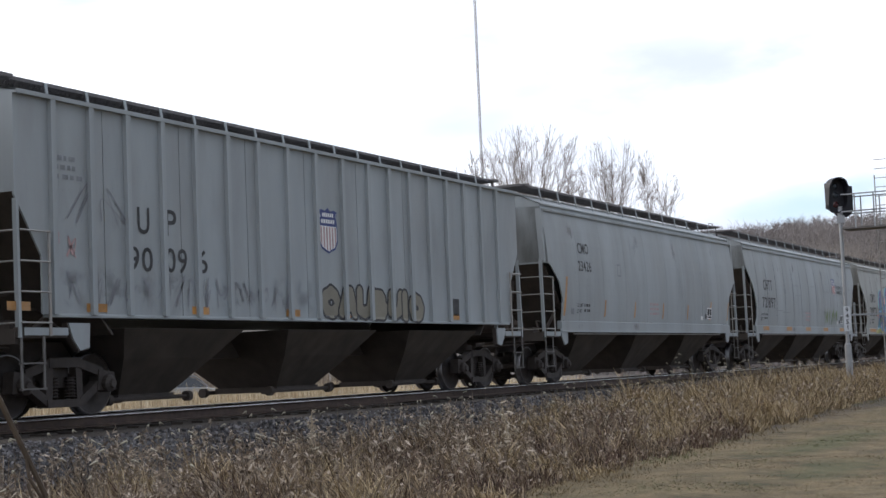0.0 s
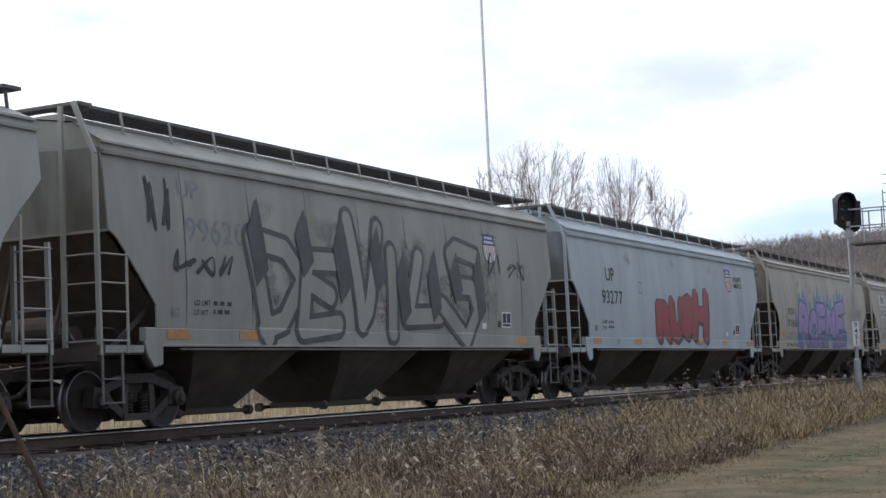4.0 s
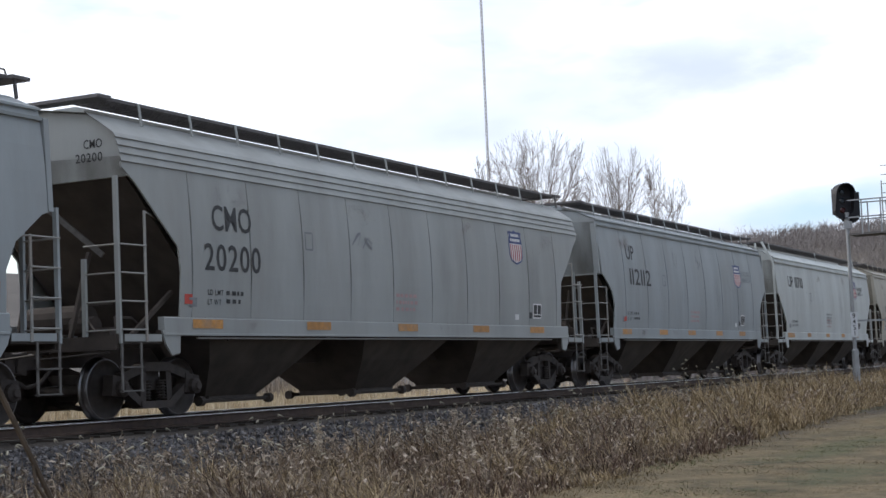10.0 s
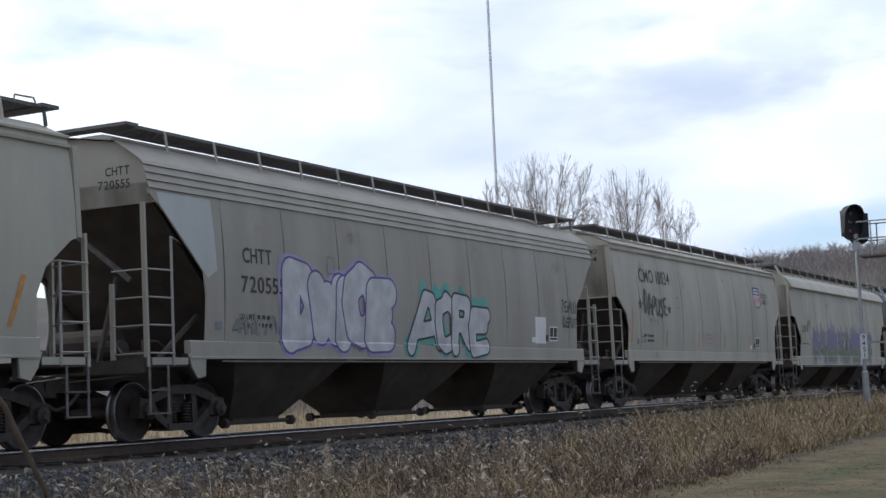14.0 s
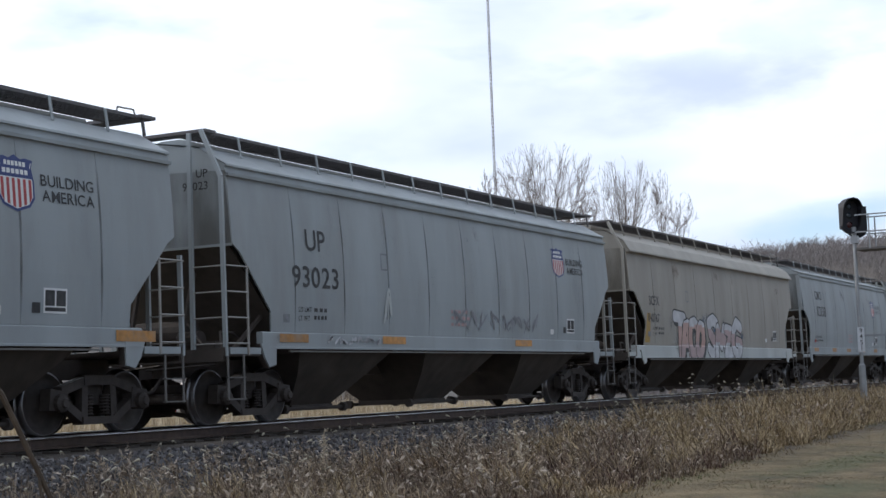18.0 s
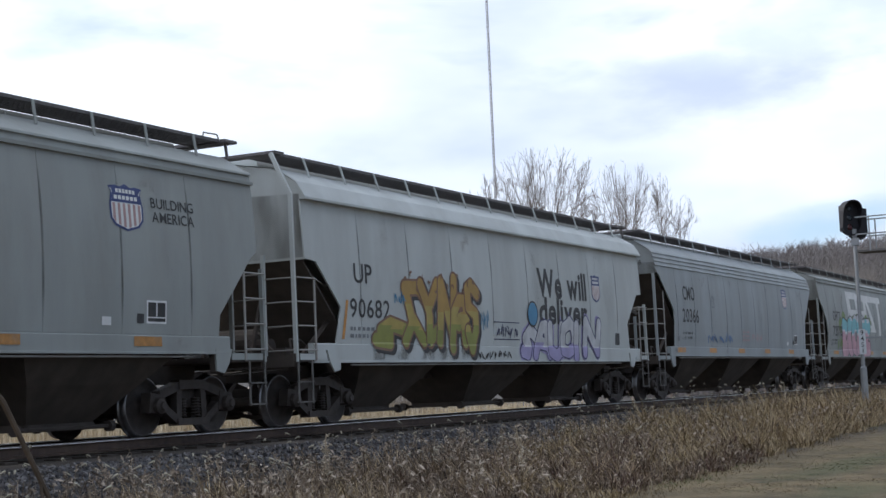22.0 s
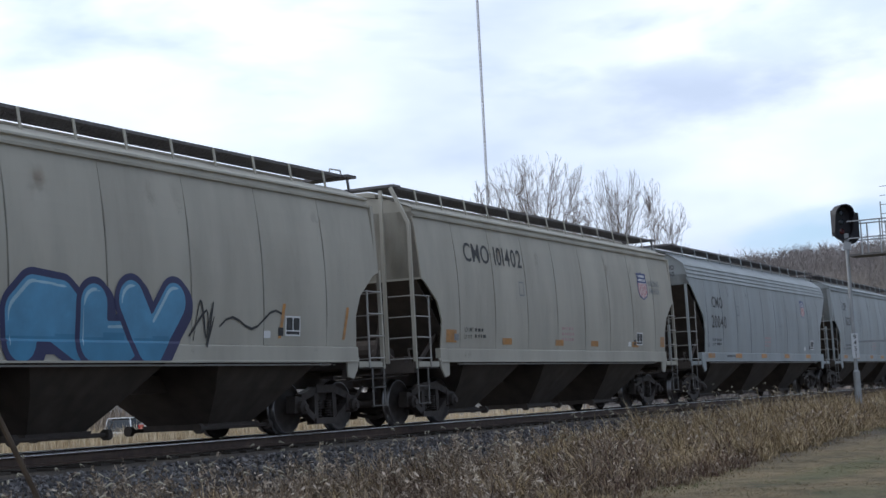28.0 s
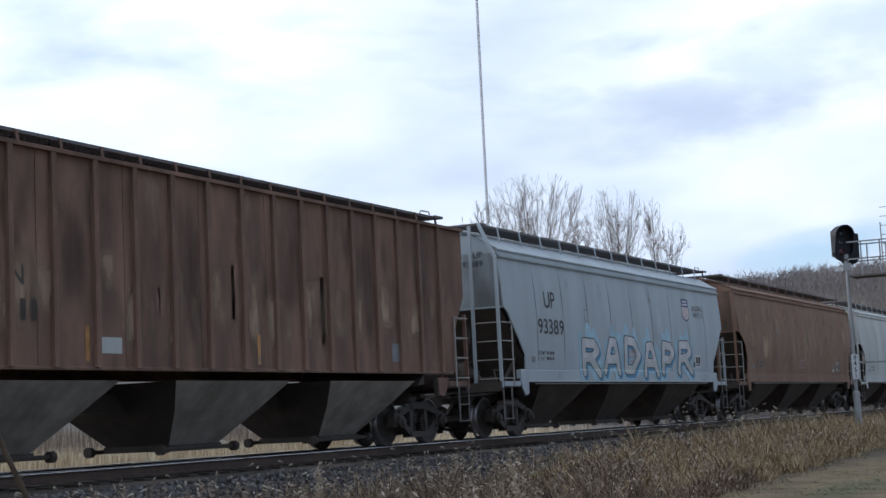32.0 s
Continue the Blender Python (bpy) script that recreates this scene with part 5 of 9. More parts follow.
def rails():
    track = tagged(new("railway_track"), "rusty steel rails with polished heads on dark timber sleepers", "railway track", kind="structure")
    track.matrix_basis = pose(0, TRACK_Y, 0)
    for s in (-1, 1):
        sec = [(-0.07, -0.172), (0.07, -0.172), (0.07, -0.155), (0.012, -0.135), (0.010, -0.045), (0.036, -0.035), (0.036, -0.008), (-0.036, -0.008), (-0.036, -0.035), (-0.010, -0.045), (-0.012, -0.135), (-0.07, -0.155)]
        bm = bmesh.new()
        rings = [[bm.verts.new((x, s * 0.755 + a, z)) for a, z in sec] for x in (-500, 900)]
        for k in range(12):
            bm.faces.new((rings[0][k - 1], rings[0][k], rings[1][k], rings[1][k - 1]))
        rail = part("rail", bm, RAIL, track)
        bm = bmesh.new()
        rings = [[bm.verts.new((x, s * 0.755 + a, z)) for a, z in ((-0.0375, -0.020), (-0.034, -0.008), (-0.024, 0.0), (0.024, 0.0), (0.034, -0.008))] for x in (-500, 900)]
        for k in range(4):
            bm.faces.new((rings[0][k], rings[0][k + 1], rings[1][k + 1], rings[1][k]))
        part("rail_head", bm, RAIL_HEAD, rail)
    me = shared(("sleeper",), lambda bm: box(bm, -0.115, 0.115, -1.30, 1.30, -0.36, -0.185))
    rnd = random.Random(3)
    for i in range(150):
        place("sleeper", me, TIE, track, at=pose(2.0 + i * 0.52, rnd.uniform(-0.04, 0.04), rnd.uniform(-0.012, 0.006), 0, 0, rnd.uniform(-1, 1)))
    bm = bmesh.new()
    for i in range(400):
        x = 80.0 + i * 0.52 if i < 300 else 2.0 - (i - 299) * 0.52
        box(bm, x - 0.115, x + 0.115, -1.3, 1.3, -0.36, -0.185)
    far = part("far_sleepers", bm, TIE, track)
    far["kind"] = "stuff"


rails()


def from_arrays(name, verts, faces, mat, label, category):
    me = bpy.data.meshes.new(name)
    me.from_pydata(verts, [], faces)
    me.materials.append(mat)
    return tagged(new(name, me), label, category, kind="stuff")


STONE = material("broken_ballast_stone", (0.097, 0.086, 0.085), rough=0.9, spread=0.25, grain=30, second=((0.065, 0.062, 0.066), (0.14, 0.130, 0.132), (0.20, 0.188, 0.184), (0.10, 0.085, 0.072), (0.045, 0.042, 0.042)))


def ballast():
    rnd = random.Random(11)
    verts, faces = [], []
    corners = [(-1, -1, -1), (1, -1, -1), (1, 1, -1), (-1, 1, -1), (-1, -1, 1), (1, -1, 1), (1, 1, 1), (-1, 1, 1)]
    quads = ((3, 2, 1, 0), (4, 5, 6, 7), (0, 1, 5, 4), (1, 2, 6, 5), (2, 3, 7, 6), (3, 0, 4, 7))

    def stone(x, y, r):
        z = ground_height(x, y) + r * 0.25
        e = Euler((rnd.uniform(0, 6), rnd.uniform(0, 6), rnd.uniform(0, 6))).to_matrix()
        n = len(verts)
        for c in corners:
            p = e @ Vector((c[0] * rnd.uniform(0.45, 1.0), c[1] * rnd.uniform(0.4, 0.9), c[2] * rnd.uniform(0.35, 0.75))) * r
            verts.append((x + p.x, y + p.y, z + p.z))
        faces.extend(tuple(n + i for i in q) for q in quads)

    for i in range(27000):
        x = 7 + 62 * rnd.random() ** 1.9
        y = rnd.uniform(11.7, 13.25)
        if y < 12.2 and rnd.random() < 0.5:
            continue
        stone(x, y, rnd.uniform(0.014, 0.036) * (1 + x / 90))
    for i in range(2500):
        x = 7 + 62 * rnd.random() ** 1.6
        stone(x, rnd.choice((rnd.uniform(15.0, 16.1), rnd.uniform(17.0, 19.0))), rnd.uniform(0.02, 0.04))
    from_arrays("ballast_stones", verts, faces, STONE, "loose grey broken ballast stones on the bank", "ballast")


ballast()


def blades(verts, faces, rnd, x, y, h, w, lean, az):
    """One bent, tapering blade."""
    z = land(x, y) - 0.01
    c, s = math.cos(az), math.sin(az)
    n = len(verts)
    for k, f in ((0.0, 1.0), (0.55, 0.8)):
        px, py = x + lean * c * k * k, y + lean * s * k * k
        verts.append((px - s * w * f / 2, py + c * w * f / 2, z + h * k))
        verts.append((px + s * w * f / 2, py - c * w * f / 2, z + h * k))
    verts.append((x + lean * c, y + lean * s, z + h * (1 - 0.25 * min(1, lean / max(h, 0.01)))))
    faces.append((n, n + 1, n + 3, n + 2))
    faces.append((n + 2, n + 3, n + 4))


def curled_blade(verts, faces, x, y, z, length, w, az, tilt, bend, twist):
    """A dry blade that rises, arches over and hangs; the flat of it turns on the way."""
    c, s = math.cos(az), math.sin(az)
    n = len(verts)
    r, up = 0.0, 0.0
    for k in range(4):
        wa = az + 1.571 + twist * k
        f = w * (1.0, 0.95, 0.7)[k] / 2 if k < 3 else 0
        px, py, pz = x + c * r, y + s * r, z + up
        if k < 3:
            dx, dy = math.cos(wa) * f, math.sin(wa) * f
            verts.append((px - dx, py - dy, pz))
            verts.append((px + dx, py + dy, pz))
        else:
            verts.append((px, py, pz))
        a = tilt + bend * (k + 0.4) / 3
        seg = length * (0.42, 0.33, 0.25, 0)[k]
        r += seg * math.sin(a)
        up += seg * math.cos(a)
    faces.append((n, n + 1, n + 3, n + 2))
    faces.append((n + 2, n + 3, n + 5, n + 4))
    faces.append((n + 4, n + 5, n + 6))


def leaf_flake(verts, faces, rnd, p, w):
    """A curled dead leaf: two small faces with a fold."""
    u = Vector((rnd.uniform(-1, 1), rnd.uniform(-1, 1), rnd.uniform(-1, 1))).normalized() * w * 1.7
    b = Vector((rnd.uniform(-1, 1), rnd.uniform(-1, 1), rnd.uniform(-1, 1))).normalized() * w * 0.6
    m = len(verts)
    verts.extend(((p - u)[:], (p + b)[:], (p + u + b * 0.3)[:], (p - b)[:]))
    faces.extend(((m, m + 1, m + 3), (m + 1, m + 2, m + 3)))


STRAW = material("dry_straw_grass", (0.290, 0.215, 0.128), rough=0.9, spread=0.2, grain=4, second=((0.170, 0.118, 0.074), (0.500, 0.385, 0.250), (0.078, 0.054, 0.038), (0.370, 0.272, 0.164), (0.110, 0.074, 0.050), (0.250, 0.182, 0.112)))
GOLDEN = material("golden_tall_grass", (0.350, 0.262, 0.142), rough=0.9, spread=0.2, grain=4, second=((0.255, 0.184, 0.100), (0.560, 0.440, 0.270), (0.138, 0.096, 0.056), (0.430, 0.325, 0.182)))
LEAFLET = material("curled_dead_leaves", (0.380, 0.305, 0.225), rough=0.9, spread=0.2, grain=4, second=((0.500, 0.415, 0.325), (0.125, 0.090, 0.064), (0.320, 0.245, 0.172), (0.560, 0.465, 0.365), (0.215, 0.160, 0.116)))
REDWEED = material("red_brown_dead_weeds", (0.138, 0.084, 0.060), rough=0.9, spread=0.25, grain=4, second=((0.150, 0.092, 0.066), (0.071, 0.047, 0.037), (0.243, 0.172, 0.113), (0.331, 0.258, 0.175)))
GREYWEED = material("grey_dead_weed_stalks", (0.210, 0.160, 0.113), rough=0.9, spread=0.2, grain=4, second=((0.240, 0.192, 0.143), (0.115, 0.088, 0.066), (0.330, 0.265, 0.198)))
SEED = material("pale_bristly_seed_heads", (0.425, 0.383, 0.289), rough=0.9, spread=0.15, grain=8, island=0.2)
TURF = material("short_mown_turf", (0.205, 0.150, 0.078), rough=0.9, spread=0.2, grain=4, second=((0.215, 0.158, 0.084), (0.272, 0.205, 0.112), (0.142, 0.104, 0.053), (0.229, 0.168, 0.088)))
GREEN_TURF = material("green_mown_turf", (0.130, 0.140, 0.052), rough=0.9, spread=0.2, grain=4, second=((0.175, 0.160, 0.072), (0.135, 0.140, 0.056), (0.200, 0.170, 0.084)))
FIELD = material("sunlit_field_grass", (0.52, 0.43, 0.29), rough=0.9, spread=0.2, grain=4, second=((0.62, 0.54, 0.40), (0.44, 0.35, 0.22), (0.30, 0.24, 0.16)))


def verge_edge(x):
    return 7.15 + 0.062 * (x - 18) + 0.38 * noise.noise(Vector((x * 0.45, 0, 9))) + 0.22 * noise.noise(Vector((x * 1.9, 3, 9)))


def verge_grass():
    """Arching tufts of dry grass between the lawn and the ballast, in clumps with gaps."""
    rnd = random.Random(21)
    lots = {"straw": ([], []), "red": ([], []), "grey": ([], []), "gold": ([], [])}
    lv, lf = [], []
    for i in range(23000):
        x = 6.5 + 85 * rnd.random() ** 1.95
        edge_y = verge_edge(x)
        t = rnd.random() ** 0.95
        y = edge_y + (12.55 - edge_y) * t
        d = noise.noise(Vector((x * 0.55, y * 0.8, 1.0)))
        clump = noise.noise(Vector((x * 1.3, y * 1.7, 12.0)))
        far = min(1.0, max(0.0, (x - 24) / 9))
        if rnd.random() > 1.02 - (1.0 - 0.45 * far) * t ** 1.4 + 0.8 * d + 1.1 * clump:
            continue
        kind = noise.noise(Vector((x * 0.45, y * 1.1, 5.0)))
        tall = (0.30 + 0.24 * noise.noise(Vector((x * 0.45, y * 0.7, 7.0))) + 0.42 * clump + 0.22 * far) * (1 - 0.45 * t * (1 - 0.5 * far)) * min(1.0, 0.40 + 3.2 * t)
        tall = max(0.09, tall * rnd.uniform(0.6, 1.3))
        if t > 0.78 and far < 0.4:
            lot = "grey" if rnd.random() < 0.6 else "straw"
        elif kind > 0.14 and far < 0.7:
            lot = "red"
        elif (far > 0.2 and kind > -0.45) or kind < -0.16:
            lot = "gold"
        else:
            lot = "straw" if rnd.random() < 0.85 else "grey"
        vs, fs = lots[lot]
        r = rnd.uniform(0.03, 0.16) * (1 + x / 80)
        n = int(rnd.uniform(7, 19) * (0.5 if t > 0.8 else 1.0))
        drift = 2.2 + rnd.uniform(-1.2, 1.2)
        floor_z = land(x, y) - 0.01
        for k in range(n):
            a, q = rnd.uniform(0, 6.283), r * math.sqrt(rnd.random())
            bx, by = x + q * math.cos(a), y + q * math.sin(a)
            h = tall * rnd.uniform(0.4, 1.25)
            az = (a if rnd.random() < 0.55 else drift) + rnd.uniform(-0.8, 0.8)
            curled_blade(vs, fs, bx, by, floor_z, h * 1.2, rnd.uniform(0.005, 0.012) * (1 + x / 48), az, rnd.uniform(0.05, 0.6), rnd.uniform(0.3, 2.6) * rnd.uniform(0.4, 1.0), rnd.uniform(-0.7, 0.7))
            if rnd.random() < 0.26:
                p = Vector((bx, by, floor_z + h * rnd.uniform(0.3, 1.0)))
                leaf_flake(lv, lf, rnd, p, rnd.uniform(0.006, 0.017) * (1 + x / 50))
    # branched dead weeds: an upright stem, side twigs, dry leaves and husks
    wv, wf = [], []
    for i in range(2300):
        x = 7 + 50 * rnd.random() ** 1.6
        edge_y = verge_edge(x)
        t = rnd.random() ** 0.8
        y = edge_y + 0.2 + (12.4 - edge_y) * t
        if noise.noise(Vector((x * 0.5, y * 0.9, 31.0))) < -0.12:
            continue
        h = rnd.uniform(0.22, 0.60) * (1.15 - 0.5 * t)
        z0 = land(x, y)
        top = Vector((x + rnd.uniform(-0.12, 0.12), y + rnd.uniform(-0.12, 0.12), z0 + h))
        foot = Vector((x, y, z0 - 0.01))
        w = 0.0055 * (1 + x / 45)
        pale = rnd.random() < 0.55

        def twig(a, b, wide):
            n = len(wv)
            side = (b - a).cross(Vector((0.86, 0.5, 0))).normalized() * wide / 2
            wv.extend(((a - side)[:], (a + side)[:], (b + side * 0.4)[:], (b - side * 0.4)[:]))
            wf.append((n, n + 1, n + 2, n + 3))

        twig(foot, top, w * 1.2)
        for q in range(rnd.randint(5, 10)):
            p = foot.lerp(top, rnd.uniform(0.3, 1.0))
            az, l = rnd.uniform(0, 6.283), h * rnd.uniform(0.10, 0.32)
            e = p + Vector((math.cos(az) * l * 0.7, math.sin(az) * l * 0.7, l * rnd.uniform(0.2, 0.9)))
            twig(p, e, w * 0.75)
            for g in range(rnd.randint(1, 4) if pale else 1):
                leaf_flake(lv, lf, rnd, p.lerp(e, rnd.uniform(0.3, 1.1)), rnd.uniform(0.010, 0.026) * (1 + x / 60))
    from_arrays("branched_weeds", wv, wf, GREYWEED, "branched dead weeds standing among the verge grass", "weeds")
    from_arrays("curled_leaves", lv, lf, LEAFLET, "curled dead leaves and seed husks in the verge", "weeds")
    from_arrays("verge_grass", *lots["straw"], STRAW, "tall dry straw-coloured verge grass", "grass")
    from_arrays("golden_grass", *lots["gold"], GOLDEN, "taller golden dry grass beside the signal", "grass")
    from_arrays("dead_weeds", *lots["red"], REDWEED, "patches of red-brown dead weeds in the verge", "weeds")
    from_arrays("weed_stalks", *lots["grey"], GREYWEED, "thin grey weed stalks at the ballast foot", "weeds")


verge_grass()


def foxtails():
    """Nodding, pale bristle heads on thin stems along the ballast foot."""
    rnd = random.Random(33)
    verts, faces, sv, sf = [], [], [], []
    for i in range(520):
        if i < 40:
            x, y = 13 + 22 * rnd.random(), rnd.uniform(12.3, 13.1)
            h = rnd.uniform(0.15, 0.38)
        elif i < 420:
            x, y = 6 + 50 * rnd.random() ** 1.5, rnd.uniform(9.5, 12.7)
            h = rnd.uniform(0.30, 0.62)
        else:
            x, y = rnd.uniform(33, 49), rnd.uniform(10.4, 12.4)
            h = rnd.uniform(0.45, 1.25) * (1 - abs(x - 41) / 34)
        az = rnd.uniform(0, 6.283)
        c, s = math.cos(az), math.sin(az)
        z = ground_height(x, y)
        blades(sv, sf, rnd, x, y, h, 0.006 * (1 + x / 40), 0.05, az)
        r, n0 = rnd.uniform(0.008, 0.015), len(verts)
        pts = []
        for k in range(5):
            a = k / 4
            pts.append(Vector((x + c * (0.05 + 0.085 * math.sin(a * 2.2)), y + s * (0.05 + 0.085 * math.sin(a * 2.2)), z + h * 0.98 + 0.05 * math.sin(a * 2.6) - 0.03 * a)))
        for k, p in enumerate(pts):
            f = (0.35, 0.9, 1.0, 0.8, 0.2)[k]
            for q in range(4):
                b = q * 1.571
                verts.append((p.x - s * r * f * math.cos(b), p.y + c * r * f * math.cos(b), p.z + r * f * math.sin(b)))
        for k in range(4):
            for q in range(4):
                a0 = n0 + k * 4
                faces.append((a0 + q, a0 + (q + 1) % 4, a0 + 4 + (q + 1) % 4, a0 + 4 + q))
    from_arrays("foxtail_heads", verts, faces, SEED, "pale nodding foxtail seed heads", "grass")
    from_arrays("foxtail_stems", sv, sf, GREYWEED, "thin dry foxtail stems", "grass")


foxtails()


def turf():
    rnd = random.Random(41)
    v, f, gv, gf = [], [], [], []
    for i in range(150000):
        x = 14 + 60 * rnd.random() ** 2.0
        y = verge_edge(x) + 0.5 - (verge_edge(x) - 0.5) * rnd.random() ** 1.15
        if y < x * 0.075 + 1.2:
            continue
        green = 0.6 * noise.noise(Vector((x * 0.20, y * 0.55, 2.0))) + 0.4 * noise.noise(Vector((x * 0.8, y * 1.5, 6.0))) + 0.6 * math.exp(-((x - 26) / 5) ** 2 - ((y - 5.8) / 0.7) ** 2)
        lush = green + rnd.uniform(-0.35, 0.35) > 0.31
        if noise.noise(Vector((x * 2.3, y * 2.8, 9.0))) < -0.18 and rnd.random() < 0.35:
            continue
        h = rnd.uniform(0.012, 0.026) * (1.25 if lush else 1.0)
        if y > verge_edge(x) - 0.45 and rnd.random() < 0.4:
            h *= rnd.uniform(1.6, 3.2)
        blades(gv if lush else v, gf if lush else f, rnd, x, y, h, 0.008 * (1 + x / 40), rnd.uniform(0.03, 0.09), rnd.uniform(0, 6.283))
    from_arrays("green_lawn_grass", gv, gf, GREEN_TURF, "greener patches of short mown lawn grass", "grass")
    from_arrays("lawn_grass", v, f, TURF, "short half-dormant mown lawn grass", "grass")
    v, f = [], []
    for i in range(26000):
        x, y = 20 + 70 * rnd.random(), 21 + 34 * rnd.random() ** 1.3
        if y < x * 0.35:
            continue
        blades(v, f, rnd, x, y, rnd.uniform(0.4, 1.0) if 34 < y < 41 else rnd.uniform(0.15, 0.5), 0.03, 0.15, rnd.uniform(0, 6.283))
    for i in range(11000):
        x, y = rnd.uniform(40, 66), rnd.uniform(35.5, 40.0)
        blades(v, f, rnd, x, y, rnd.uniform(0.45, 1.25) * (0.85 + 0.5 * noise.noise(Vector((x * 0.7, y * 0.7, 4)))), 0.028, 0.2, rnd.uniform(0, 6.283))
    for i in range(16000):
        x = rnd.uniform(22, 75)
        y = x * 0.62 + rnd.uniform(-5, 6)
        if y < 24:
            continue
        blades(v, f, rnd, x, y, rnd.uniform(0.25, 0.6), 0.025, rnd.uniform(0.1, 0.4), rnd.uniform(0, 6.283))
    bv, bf = [], []
    for i in range(16000):
        x = rnd.uniform(36, 150)
        y = x * rnd.uniform(0.42, 0.95) + 14
        if not 50 < y < 100:
            continue
        blades(bv, bf, rnd, x, y, rnd.uniform(1.2, 3.2), 0.05, rnd.uniform(0.1, 1.0), rnd.uniform(0, 6.283))
    from_arrays("field_brush", bv, bf, GREYWEED, "grey leafless brush at the far side of the field", "brush")
    from_arrays("field_grass", v, f, FIELD, "sunlit pale dry grass beyond the track", "grass")


turf()

BARK = material("grey_brown_bark", (0.20, 0.165, 0.142), rough=0.9, spread=0.25, grain=3, stain=(0.26, 0.22, 0.195), stain_amount=0.5, stain_scale=1.0)
FARBARK = material("distant_bare_branches", (0.27, 0.238, 0.222), rough=0.9, spread=0.2, grain=0.3, island=0.3)


def fork(tubes, rnd, p, d, length, r, depth):
    """A limb that bends a little upwards and forks in two or three."""
    q = p
    for s in range(2):
        d = (d + Vector((rnd.uniform(-1, 1), rnd.uniform(-1, 1), rnd.uniform(-0.3, 1.0))) * 0.10).normalized()
        e = q + d * length / 2
        tubes.append((q, e, r, r * 0.88, depth))
        q, r = e, r * 0.88
    if depth == 0:
        return
    u = d.orthogonal().normalized()
    a = rnd.uniform(0, 6.283)
    for k in range(3 if rnd.random() < 0.42 else 2):
        b = a + k * 2.6
        side = u * math.cos(b) + d.cross(u) * math.sin(b)
        nd = (d + side * rnd.uniform(0.20, 0.55) + Vector((0, 0, 0.09))).normalized()
        fork(tubes, rnd, q, nd, length * rnd.uniform(0.62, 0.95), r * rnd.uniform(0.50, 0.72), depth - 1)


def bare_tree(x, y, seed, label, fork_z, reach, fans, depth=4, spread=0.95, r0=0.12, bark=None):
    """Bare stems that rise together and fan out at fork_z into a crown of forking limbs."""
    rnd = random.Random(seed)
    tree = tagged(new("bare_tree"), label, "tree", "bare trees behind the track")
    base = ground_height(x, y) - 0.1
    tree.matrix_basis = pose(x, y, base)
    tubes = []
    top = Vector((rnd.uniform(-0.3, 0.3), rnd.uniform(-0.3, 0.3), fork_z - base))
    mid = Vector((rnd.uniform(-0.4, 0.4), rnd.uniform(-0.4, 0.4), (fork_z - base) * 0.55))
    tubes.append((Vector((0, 0, 0)), mid, r0 * 1.7, r0 * 1.3, 9))
    tubes.append((mid, top, r0 * 1.3, r0, 9))
    for k in range(fans):
        a = 6.283 * (k + rnd.uniform(-0.3, 0.3)) / fans
        tilt = spread * math.sqrt((k + 0.5) / fans) * rnd.uniform(0.7, 1.15)
        d = Vector((math.sin(tilt) * math.cos(a * 2.4), math.sin(tilt) * math.sin(a * 2.4), math.cos(tilt)))
        start = mid.lerp(top, rnd.uniform(0.75, 1.0))
        fork(tubes, rnd, start, d, reach * rnd.uniform(0.26, 0.36), r0 * rnd.uniform(0.42, 0.62), depth)
    limbs, twigs = bmesh.new(), bmesh.new()
    for a, b, ra, rb, dep in tubes:
        rod(limbs if dep >= depth else twigs, a, b, max(ra, 0.011), max(rb, 0.008), n=5 if dep >= depth else 3, cap=False)
    part("trunk", limbs, bark or BARK, tree)
    part("crown", twigs, bark or BARK, tree, "bare leafless twigs")
    return tree


